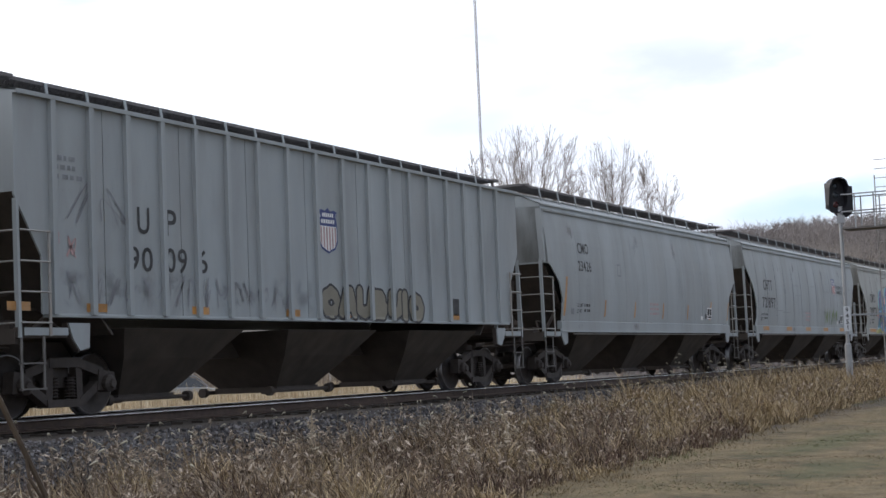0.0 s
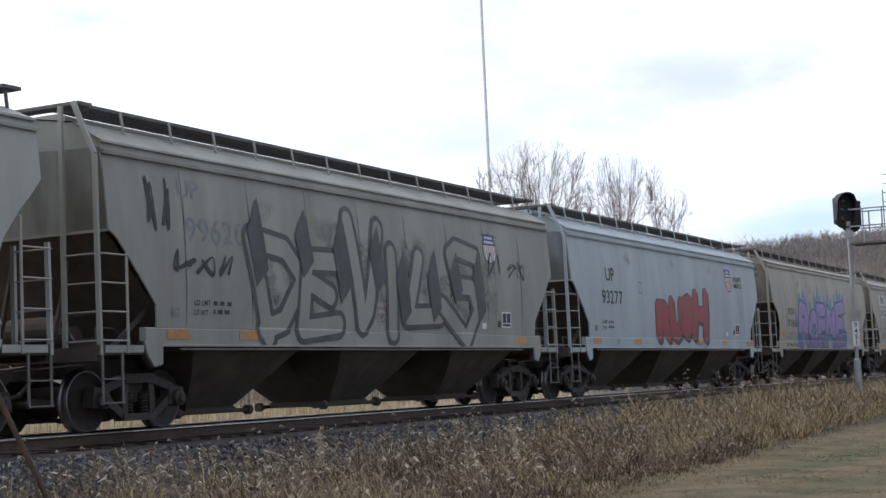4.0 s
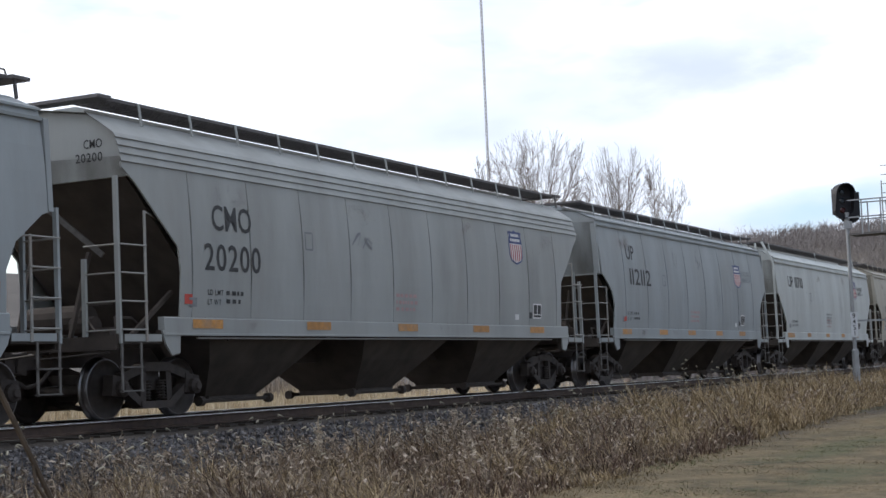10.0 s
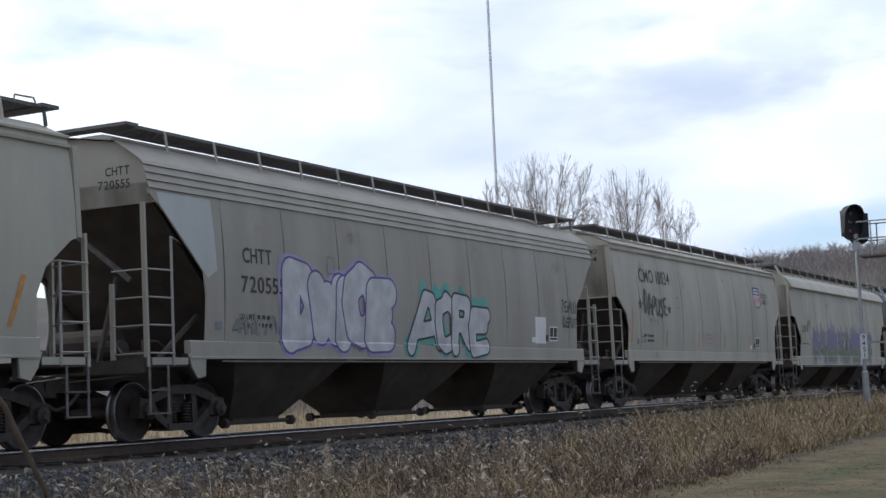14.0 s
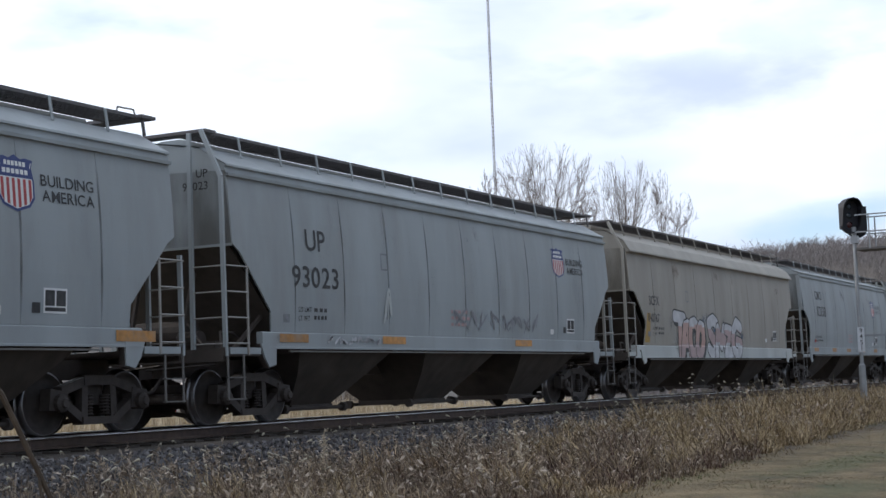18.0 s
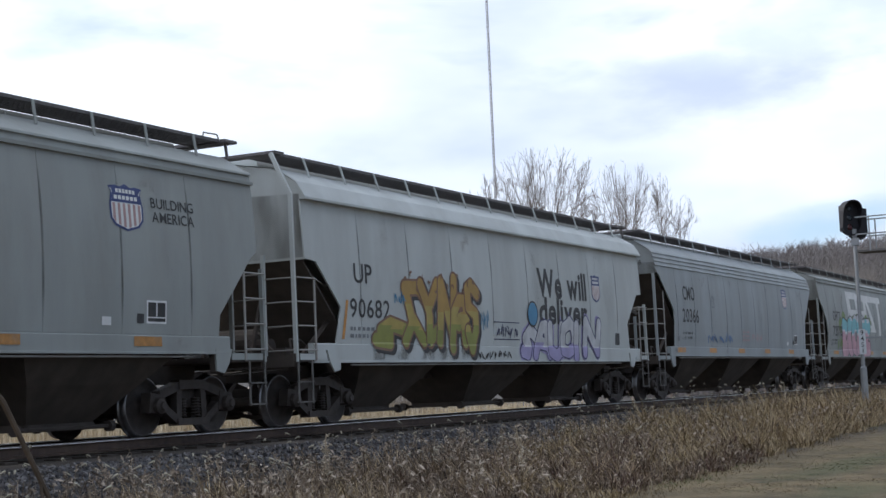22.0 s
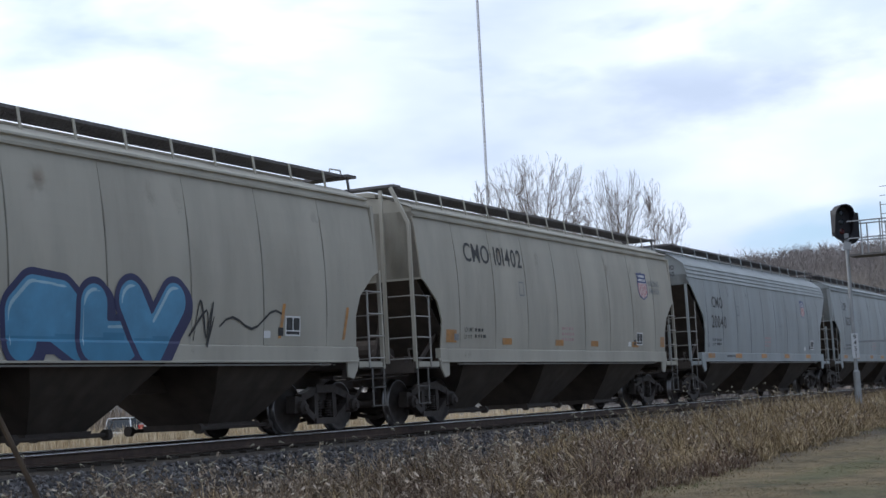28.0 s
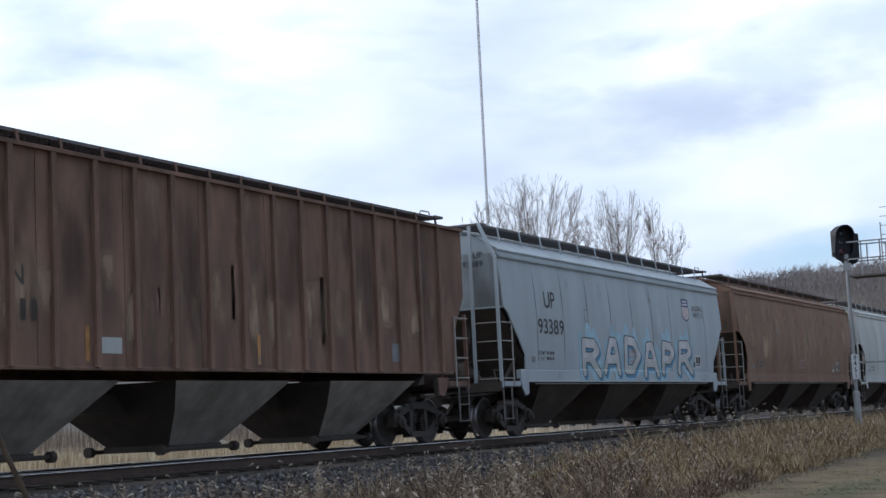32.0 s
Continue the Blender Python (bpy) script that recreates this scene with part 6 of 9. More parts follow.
def vase_tree(x, y, seed, label, centre_z, wide, high, stems, r0=0.13):
    """Stems that part low down, curve outwards and up, and end in fine twigs along a rounded crown."""
    rnd = random.Random(seed)
    tree = tagged(new("bare_tree"), label, "tree", "bare trees behind the track")
    base = ground_height(x, y) - 0.1
    tree.matrix_basis = pose(x, y, base)
    cz = centre_z - base
    low = cz - high * 1.55
    trunk, limbs, twigs = bmesh.new(), bmesh.new(), bmesh.new()
    rod(trunk, (0, 0, 0), (0.05, 0.1, low), r0 * 1.9, r0 * 1.4, n=8, cap=False)

    def inside(p, k=1.05):
        return (p.x / wide) ** 2 + (p.y / wide) ** 2 + ((p.z - cz) / high) ** 2 < k if p.z > cz else (p.x / wide) ** 2 + (p.y / wide) ** 2 < k

    def spray_out(p, d, length, r, depth):
        """A twig of two bent pieces with smaller ones on it."""
        q = p
        for s in range(2):
            d = (d + Vector((rnd.uniform(-1, 1), rnd.uniform(-1, 1), rnd.uniform(-0.2, 1.0))) * 0.16).normalized()
            e = q + d * length / 2
            if not inside(e):
                return
            rod(twigs, q, e, max(r, 0.008), max(r * 0.75, 0.0055), n=3, cap=False)
            if depth:
                for k in range(2):
                    side = d.orthogonal().normalized()
                    side.rotate(Matrix.Rotation(rnd.uniform(0, 6.283), 3, d))
                    spray_out(q.lerp(e, rnd.uniform(0.3, 1.0)), (d + side * rnd.uniform(0.28, 0.6) + Vector((0, 0, 0.06))).normalized(), length * rnd.uniform(0.5, 0.8), r * 0.6, depth - 1)
            q, r = e, r * 0.75

    for k in range(stems):
        rho = math.sqrt((k + 0.4) / stems) * rnd.uniform(0.85, 1.02)
        a = 2.4 * k + rnd.uniform(-0.3, 0.3)
        goal = Vector((wide * rho * math.cos(a), wide * rho * math.sin(a), cz + high * math.sqrt(max(0.02, 1 - rho * rho)) * rnd.uniform(0.86, 1.0)))
        start = Vector((0.05, 0.1, low * rnd.uniform(0.9, 1.0)))
        bow = Vector((goal.x * rnd.uniform(0.46, 0.68), goal.y * rnd.uniform(0.46, 0.68), low + (goal.z - low) * rnd.uniform(0.40, 0.54)))
        prev, r = start, r0 * rnd.uniform(0.42, 0.66)
        for q in range(1, 10):
            t = q / 9
            p = start * (1 - t) ** 2 + bow * 2 * t * (1 - t) + goal * t * t + Vector((rnd.uniform(-1, 1), rnd.uniform(-1, 1), 0)) * 0.07
            r2 = max(0.011, r * 0.80)
            rod(limbs, prev, p, r, r2, n=5, cap=False)
            d = (p - prev).normalized()
            if t > 0.25:
                for b in range(rnd.randint(1, 2)):
                    side = d.orthogonal().normalized()
                    side.rotate(Matrix.Rotation(rnd.uniform(0, 6.283), 3, d))
                    spray_out(prev.lerp(p, rnd.random()), (d + side * rnd.uniform(0.35, 0.7)).normalized(), high * rnd.uniform(0.30, 0.55) * (1.25 - 0.6 * t), r2 * 0.42, 2 if t < 0.8 else 1)
            prev, r = p, r2
    part("trunk", trunk, BARK, tree)
    part("branchwork", limbs, BARK, tree)
    part("crown", twigs, BARK, tree, "bare leafless twigs")


def trees():
    for x, y, s, cz, wide, high, stems in ((101.8, 43.0, 2, 14.3, 4.8, 3.6, 20), (119.0, 43.2, 9, 15.2, 3.2, 3.8, 13)):
        vase_tree(x, y, s, "leafless spreading tree behind the track", cz, wide, high, stems)
    for x, y, s, cz, wide, high, stems in ((93.4, 43.0, 21, 12.9, 2.0, 2.2, 7), (127.5, 43.0, 5, 16.0, 1.2, 2.9, 5), (133.0, 43.2, 7, 15.0, 1.9, 2.4, 7), (111.0, 43.6, 17, 13.2, 1.9, 2.2, 7)):
        vase_tree(x, y, s, "slim leafless tree behind the track", cz, wide, high, stems, 0.07)
    pale = material("pale_weathered_bark", (0.30, 0.265, 0.235), rough=0.9, spread=0.25, grain=2)
    for x, y, s, z, reach in ((196, 45, 31, 9.0, 7), (206, 44, 37, 8.5, 8), (216, 47, 32, 10.0, 8), (238, 48, 33, 10.5, 9), (226, 51, 38, 10.5, 8), (262, 49, 34, 11.5, 10), (285, 58, 36, 13, 10)):
        bare_tree(x, y, s, "large crooked pale leafless tree at the foot of the hill", z, reach, 7, 3, 1.15, 0.26, pale)


trees()


def far_woods():
    """The wooded hill: bare trunks and branches, too many to count."""
    rnd = random.Random(55)
    v, f = [], []

    def stick(a, b, w):
        n = len(v)
        d = (b - a)
        s = d.cross(Vector((0.9, 0.3, 0))).normalized() * w / 2
        if s.length == 0:
            return
        v.extend(((a - s)[:], (a + s)[:], (b + s * 0.3)[:], (b - s * 0.3)[:]))
        f.append((n, n + 1, n + 2, n + 3))

    for i in range(5200):
        d = 210 + 420 * rnd.random() ** 0.9
        slope = rnd.uniform(0.17, 0.43)
        x = d / math.sqrt(1 + slope * slope)
        y = x * slope
        z = ground_height(x, y)
        h = rnd.uniform(8, 14)
        base = Vector((x, y, z - 0.5))
        top = base + Vector((rnd.uniform(-0.8, 0.8), rnd.uniform(-0.8, 0.8), h * 0.75))
        stick(base, top, 0.35)
        for k in range(15):
            t = rnd.uniform(0.3, 1.0)
            p = base.lerp(top, t)
            az = rnd.uniform(0, 6.283)
            l = rnd.uniform(0.14, 0.36) * h * (1.25 - 0.6 * t)
            e = p + Vector((math.cos(az) * l * 0.6, math.sin(az) * l * 0.6, l * rnd.uniform(0.5, 1.0)))
            stick(p, e, 0.14)
            for q in range(2):
                g = p.lerp(e, rnd.uniform(0.4, 1.0))
                stick(g, g + Vector((rnd.uniform(-1, 1), rnd.uniform(-1, 1), rnd.uniform(0.2, 1.2))) * l * 0.4, 0.09)
    from_arrays("hill_woods", v, f, FARBARK, "brown leafless woods covering the far hill", "woods")


far_woods()

# ---------------------------------------------------------------- signal, mast, vehicles, stalk
SIGNAL_BLACK = material("matt_black_signal_paint", (0.010, 0.010, 0.015), rough=0.6, spread=0.2, grain=8)
ALUMINIUM = material("weathered_aluminium_paint", (0.33, 0.34, 0.35), rough=0.5, metal=0.5, spread=0.15, grain=6, stain=(0.25, 0.24, 0.22), stain_amount=0.4, stain_scale=3)
GLASS = material("dark_tinted_car_glass", (0.02, 0.025, 0.03), rough=0.08, spread=0.05)
LENS = material("dark_red_lens", (0.05, 0.006, 0.006), rough=0.15)


def signal():
    sig = tagged(new("railway_signal"), "tall aluminium signal mast with two black oval heads, platform and ladder", "signal")
    gx, gy = 50.3, 10.5
    sig.matrix_basis = pose(gx, gy, ground_height(gx, gy))
    g = -ground_height(gx, gy)
    bm = bmesh.new()
    lathe(bm, ((0.06, 0.0), (0.06, g + 5.0)), 14, "z")
    lathe(bm, ((0.22, 0.0), (0.22, 0.05), (0.12, 0.08), (0.105, g + 0.7), (0.06, g + 0.75)), 14, "z")
    part("mast", bm, ALUMINIUM, sig, smooth=False)
    bm = bmesh.new()
    box(bm, -0.10, 0.14, -0.12, 0.10, g + 4.62, g + 4.86)
    rod(bm, (0, 0, g + 4.9), (0, 0, g + 5.15), 0.085, n=10)
    part("mounting_bracket", bm, ALUMINIUM, sig)

    def oval(k, n=24):
        pts = []
        for q in range(n):
            a = 2 * math.pi * q / n
            pts.append((0.34 * k * math.cos(a), 0.34 * k * math.sin(a) + (0.22 if math.sin(a) > 0 else -0.24) * k))
        return pts

    def head(at, label):
        bm = bmesh.new()
        slab(bm, oval(1.0), 0.0, 0.05)
        box(bm, -0.2, 0.2, 0.05, 0.30, -0.42, 0.42)
        ob = part("signal_head", bm, SIGNAL_BLACK, sig, label)
        ob.matrix_local = at
        bm = bmesh.new()
        outer, inner = oval(1.0), oval(0.94)
        n = len(outer)
        depth = [0.10 + 0.22 * max(0.0, min(1.0, (z + 0.45) / 0.9)) for _, z in outer]
        rings = [[bm.verts.new((x, 0.0, z)) for x, z in outer], [bm.verts.new((x, -d, z)) for (x, z), d in zip(outer, depth)],
                 [bm.verts.new((x, -d, z)) for (x, z), d in zip(inner, depth)], [bm.verts.new((x, 0.0, z)) for x, z in inner]]
        for a, b in zip(rings, rings[1:]):
            for k in range(n):
                bm.faces.new((a[k - 1], a[k], b[k], b[k - 1]))
        place("hood", mesh_of("hood", bm), SIGNAL_BLACK, ob)
        for z in (0.30, 0.0, -0.30):
            bm = bmesh.new()
            lathe(bm, ((0.0, -0.03), (0.06, -0.028), (0.10, -0.004)), 14, "y", (0, 0, z))
            place("lens", mesh_of("lens", bm), LENS if z < 0 else GLASS, ob)

    head(pose(-0.10, 0.10, g + 5.52, 0, 0, -48), "black oval signal head facing along the track")
    head(pose(0.42, -0.02, g + 5.40, 0, 0, 132), "black oval signal head turned away")
    bm = bmesh.new()
    box(bm, -0.35, 0.65, -2.3, -0.12, g + 4.38, g + 4.44)
    part("platform", bm, STEP, sig)
    for x in (-0.35, 0.65):
        for y in (-0.55, -1.15, -1.75, -2.3):
            bm = bmesh.new()
            bar(bm, (x, y, g + 4.40), (x, y, g + 5.5), 0.04, 0.04)
            part("railing_post", bm, ALUMINIUM, sig)
        for z in (4.95, 5.5):
            bm = bmesh.new()
            bar(bm, (x, -0.12, g + z), (x, -2.3, g + z), 0.04, 0.04)
            part("railing_bar", bm, ALUMINIUM, sig)
    bm = bmesh.new()
    for y in (-1.35, -0.95):
        bar(bm, (1.1, y, 0.0), (1.1, y, g + 6.2), 0.045, 0.03)
    for k in range(25):
        rod(bm, (1.1, -1.35, 0.3 + 0.3 * k), (1.1, -0.95, 0.3 + 0.3 * k), 0.012, n=5)
    part("ladder", bm, GALV, sig)
    bm = bmesh.new()
    bar(bm, (0, 0, g + 1.65), (1.1, -1.15, g + 1.65), 0.04, 0.06)
    part("ladder_stay", bm, ALUMINIUM, sig)
    bm = bmesh.new()
    box(bm, -0.105, 0.105, -0.015, 0.015, -0.40, 0.40)
    plate = part("number_board", bm, material("pale_board_paint", (0.55, 0.57, 0.60), rough=0.6, spread=0.1), sig, "pale upright board with black figures")
    plate.matrix_local = pose(-0.11, -0.05, g + 1.52, 0, 0, -70)
    bm = bmesh.new()
    for i, ch in enumerate("9451"):
        vs, fs = GLYPHS[ch, 0.0]
        w = max(x for x, _ in vs) - min(x for x, _ in vs)
        lo = min(x for x, _ in vs)
        new_v = [bm.verts.new(((x - lo - w / 2) * 0.21, -0.019, 0.22 - 0.19 * i + y * 0.21)) for x, y in vs]
        for f in fs:
            bm.faces.new([new_v[k] for k in f])
    place("figures", mesh_of("figures", bm), BLACK_INK, plate)


signal()


def lattice_mast():
    mast = tagged(new("radio_mast"), "very tall thin pale lattice radio mast far behind the trees", "mast")
    gx, gy = 478.0, 220.0
    gz = ground_height(gx, gy)
    mast.matrix_basis = pose(gx, gy, gz)
    steel = material("pale_mast_steel", (0.55, 0.53, 0.53), rough=0.6, spread=0.1)
    h, n, w = 190.0, 150, 0.42
    legs = [(w * math.cos(a), w * math.sin(a)) for a in (0.3, 2.4, 4.5)]
    for x, y in legs:
        bm = bmesh.new()
        rod(bm, (x, y, 0), (x, y, h), 0.085, n=4)
        part("leg", bm, steel, mast)
    bm = bmesh.new()
    for k in range(n):
        for i in range(3):
            a, b = legs[i], legs[(i + 1) % 3]
            z0, z1 = h * k / n, h * (k + 1) / n
            bar(bm, (*a, z0), (*b, z1), 0.07, 0.07)
            bar(bm, (*b, z0), (*a, z1), 0.07, 0.07)
    part("bracing", bm, steel, mast)


lattice_mast()

CAR_SILVER = material("silver_car_paint", (0.34, 0.36, 0.39), rough=0.3, metal=0.3, spread=0.04)
CAR_WHITE = material("white_car_paint", (0.78, 0.78, 0.78), rough=0.35, spread=0.03)
LAMP_RED = material("red_tail_lamp", (0.45, 0.03, 0.03), rough=0.2)
RIM = material("alloy_wheel_rim", (0.5, 0.5, 0.52), rough=0.35, metal=0.8)


def vehicle(name, x, y, turn, outline, cabin, width, coat, label, category):
    """A parked vehicle: body cut to its outline with rounded sides, glazed cabin, wheels, lamps."""
    car = tagged(new(name), label, category)
    car.matrix_basis = pose(x, y, ground_height(x, y), 0, 0, turn)

    def loft(bm, pts, w_low, w_high, zmid):
        n = len(pts)
        rings = []
        for f in (-1, -0.92, 0.92, 1):
            ring = []
            for px, pz in pts:
                k = min(1, max(0, (pz - zmid) / 0.7))
                w = w_low + (w_high - w_low) * k
                inset = 0.0 if abs(f) < 1 else 0.05
                cx = sum(p[0] for p in pts) / n
                ring.append(bm.verts.new((px + (cx - px) * inset * 0.6, f * w / 2, pz - (0.03 if inset and pz > zmid else 0))))
            rings.append(ring)
        for a, b in zip(rings, rings[1:]):
            for k in range(n):
                bm.faces.new((a[k - 1], a[k], b[k], b[k - 1]))
        bm.faces.new(rings[0])
        bm.faces.new(rings[-1][::-1])

    bm = bmesh.new()
    loft(bm, outline, width, width * 0.97, 0.6)
    part("body", bm, coat, car)
    bm = bmesh.new()
    loft(bm, cabin, width * 0.93, width * 0.74, 0.9)
    part("cabin", bm, GLASS, car, "tinted side and rear windows")
    top = [(px, pz + 0.012) for px, pz in cabin if pz > max(p[1] for p in cabin) - 0.12]
    if len(top) >= 2:
        bm = bmesh.new()
        x0, x1, zt = min(p[0] for p in top), max(p[0] for p in top), max(p[1] for p in top)
        w = width * 0.37
        box(bm, x0, x1, -w, w, zt - 0.02, zt + 0.025)
        for s in (-1, 1):
            lo = min(cabin, key=lambda p: p[0])
            hi = max(cabin, key=lambda p: p[0])
            bar(bm, (x0, s * w, zt), (lo[0], s * width * 0.455, lo[1] + 0.02), 0.045, 0.04)
            bar(bm, (x1, s * w, zt), (hi[0], s * width * 0.455, hi[1] + 0.02), 0.045, 0.04)
        part("roof", bm, coat, car)
    xs = [p[0] for p in outline]
    L = max(xs)
    for wx in (L * 0.18, L * 0.81):
        for s in (-1, 1):
            bm = bmesh.new()
            lathe(bm, [(r, s * h) for r, h in ((0.2, width / 2 - 0.2), (0.32, width / 2 - 0.2), (0.335, width / 2 - 0.1), (0.32, width / 2 + 0.01), (0.2, width / 2 + 0.01))], 18, "y", (wx, 0, 0.335))
            wheel = part("wheel", bm, RUBBER, car)
            bm = bmesh.new()
            lathe(bm, [(r, s * h) for r, h in ((0.0, width / 2 + 0.005), (0.1, width / 2 + 0.012), (0.2, width / 2 + 0.012))], 14, "y", (wx, 0, 0.335))
            place("rim", mesh_of("rim", bm), RIM, wheel)
    for s in (-1, 1):
        bm = bmesh.new()
        box(bm, -0.015, 0.12, s * width * 0.40 - 0.13, s * width * 0.40 + 0.13, 0.72, 0.95)
        part("tail_lamp", bm, LAMP_RED, car)
        bm = bmesh.new()
        box(bm, L - 0.25, L + 0.01, s * width * 0.36 - 0.16, s * width * 0.36 + 0.16, 0.62, 0.78)
        part("headlamp", bm, CAR_WHITE, car)
    return car


SEDAN = ((0.02, 0.40), (0.0, 0.75), (0.08, 0.98), (0.9, 1.02), (3.3, 0.96), (4.3, 0.84), (4.6, 0.66), (4.62, 0.35), (4.4, 0.22), (0.3, 0.22))
SEDAN_CABIN = ((0.35, 1.0), (1.15, 1.42), (1.9, 1.46), (2.6, 1.40), (3.4, 0.97))
vehicle("parked_sedan", 53.8, 41.0, 0, SEDAN, SEDAN_CABIN, 1.78, CAR_SILVER, "silver parked sedan half hidden by dry grass", "car")

PICKUP = ((0.0, 0.55), (0.0, 1.10), (2.1, 1.12), (2.15, 1.10), (3.9, 1.10), (5.2, 1.02), (5.4, 0.85), (5.42, 0.45), (5.2, 0.32), (0.2, 0.36))
PICKUP_CABIN = ((2.0, 1.08), (2.12, 1.72), (2.6, 1.80), (3.3, 1.78), (4.05, 1.10))
vehicle("pickup_truck", 60.6, 50.0, 0, PICKUP, PICKUP_CABIN, 1.9, CAR_WHITE, "white parked pickup truck half hidden by dry grass", "pickup truck")


def stalk():
    st = tagged(new("dead_weed_stalk"), "thick brown leaning stalk of a dead weed close by", "weed")
    st.matrix_basis = pose(4.9, 4.3, -1.02)
    brown = material("dark_dead_stalk", (0.10, 0.075, 0.055), rough=0.9, spread=0.3, grain=10)
    bm = bmesh.new()
    pipe(bm, [(0.34, 0.0, 0.0), (0.18, 0.0, 0.62), (0.05, 0.0, 1.05), (-0.13, 0.0, 1.33), (-0.26, 0.0, 1.53), (-0.34, 0.02, 1.62)], 0.012)
    part("stem", bm, brown, st)
    for a, b, c in (((0.06, 0.0, 1.0), (-0.04, 0.0, 1.12), (-0.06, 0.0, 1.24)), ((0.12, 0.0, 0.85), (0.0, 0.0, 0.98), (-0.05, 0.0, 1.10))):
        bm = bmesh.new()
        pipe(bm, [a, b, c], 0.007)
        part("side_stem", bm, brown, st)


def pale_weed(x, y, h, seed, label):
    """A tall dried weed: stem, side stems and curled pale leaves."""
    rnd = random.Random(seed)
    weed = tagged(new("dried_weed"), label, "weed", "tall dried weeds in the verge")
    weed.matrix_basis = pose(x, y, land(x, y) - 0.01)
    straw = material("pale_dried_weed_stem", (0.42, 0.34, 0.235), rough=0.9, spread=0.25, grain=10)
    leaf = material("pale_dried_weed_leaf", (0.55, 0.47, 0.36), rough=0.9, spread=0.3, grain=12, island=0.35)
    top = Vector((rnd.uniform(-0.06, 0.06), rnd.uniform(-0.06, 0.06), h))
    mid = Vector((rnd.uniform(-0.04, 0.04), 0, h * 0.5))
    bm = bmesh.new()
    pipe(bm, [(0, 0, 0), mid, top], 0.006, 5)
    part("stem", bm, straw, weed)
    lv, lf = [], []
    for q in range(11):
        t = rnd.uniform(0.25, 0.98)
        p = (mid * (t / 0.5)) if t < 0.5 else mid.lerp(top, (t - 0.5) / 0.5)
        az, l = rnd.uniform(0, 6.283), h * rnd.uniform(0.10, 0.26) * (1.2 - 0.6 * t)
        e = p + Vector((math.cos(az) * l * 0.7, math.sin(az) * l * 0.7, l * rnd.uniform(0.3, 0.9)))
        bm = bmesh.new()
        rod(bm, p, e, 0.004, 0.002, n=4)
        part("side_stem", bm, straw, weed)
        for g in range(9):
            leaf_flake(lv, lf, rnd, p.lerp(e, rnd.uniform(0.2, 1.15)) + Vector((rnd.uniform(-1, 1), rnd.uniform(-1, 1), rnd.uniform(-1, 1))) * 0.015, rnd.uniform(0.010, 0.024))
    me = bpy.data.meshes.new("leaves")
    me.from_pydata(lv, [], lf)
    leaves = place("leaves", me, leaf, weed, "curled pale dead leaves")
    leaves["kind"] = "stuff"


stalk()
for x, y, h, seed in ((19.0, 8.55, 0.95, 1), (19.5, 8.75, 0.70, 2), (18.2, 8.75, 0.55, 3), (18.0, 11.0, 0.75, 4), (18.4, 11.2, 0.6, 5), (40.8, 10.6, 1.15, 6), (43.0, 10.4, 1.0, 7), (38.5, 10.9, 0.9, 8)):
    pale_weed(x, y, h, seed, "tall pale dried weed with curled leaves")

# ---------------------------------------------------------------- the train, car by car
VIOLET, DEEP_VIOLET, SKY_BLUE = spray("violet", (0.24, 0.175, 0.42), 0.25), spray("deep_violet", (0.115, 0.075, 0.25), 0.25), spray("sky_blue", (0.095, 0.185, 0.37), 0.3)
TEAL, AQUA, NAVY = spray("teal", (0.06, 0.26, 0.30)), spray("aqua", (0.16, 0.45, 0.50)), spray("navy", (0.026, 0.030, 0.105))
BLOOD, CHROME, SOOT = spray("red", (0.30, 0.025, 0.03)), spray("chrome", (0.50, 0.51, 0.52)), spray("black", (0.02, 0.02, 0.022))
CHALK, LILAC, GOLD = spray("chalk", (0.55, 0.55, 0.57), 0.28), spray("lilac", (0.36, 0.32, 0.55)), spray("gold", (0.40, 0.24, 0.04))
PINK, SALMON, OCEAN = spray("pink", (0.55, 0.30, 0.36)), spray("salmon", (0.52, 0.33, 0.28)), spray("ocean", (0.06, 0.24, 0.42))
LEAF, LEMON, ICE = spray("leaf", (0.16, 0.24, 0.05)), spray("lemon", (0.40, 0.37, 0.12), 0.3), spray("ice", (0.36, 0.55, 0.66))
MUD, ORANGE, GHOST = spray("mud", (0.22, 0.20, 0.15)), spray("orange", (0.50, 0.19, 0.07)), spray("ghost_grey", (0.24, 0.24, 0.26))
PURPLE_DEEP = spray("deep_purple", (0.085, 0.07, 0.22))
GREY_VEIL = material("worn_off_grey_film", (0.30, 0.30, 0.28), rough=0.9, spread=0.2, grain=2.5, soft=(-0.2, 0.9, 0.25))
MUSTARD = spray("mustard", (0.42, 0.32, 0.07))
BLOCK_WHITE = spray("block_white", (0.66, 0.66, 0.64), 0.12)
WORN_BLACK = spray("worn_black", (0.060, 0.060, 0.064), 0.5)
JADE, MOSS, CORNFLOWER = spray("jade", (0.10, 0.40, 0.36)), spray("moss", (0.26, 0.27, 0.05)), spray("cornflower", (0.10, 0.30, 0.50))
DUSTY_PINK = spray("dusty_pink", (0.46, 0.33, 0.32))
BLUE_MIST = material("thin_blue_spray", (0.12, 0.22, 0.40), rough=0.7, spread=0.2, grain=3.0, soft=(-0.30, 0.55, 0.40))
PURPLE_FADE, GREEN_FADE = spray("purple_fade", (0.15, 0.12, 0.25)), spray("green_fade", (0.13, 0.16, 0.10))


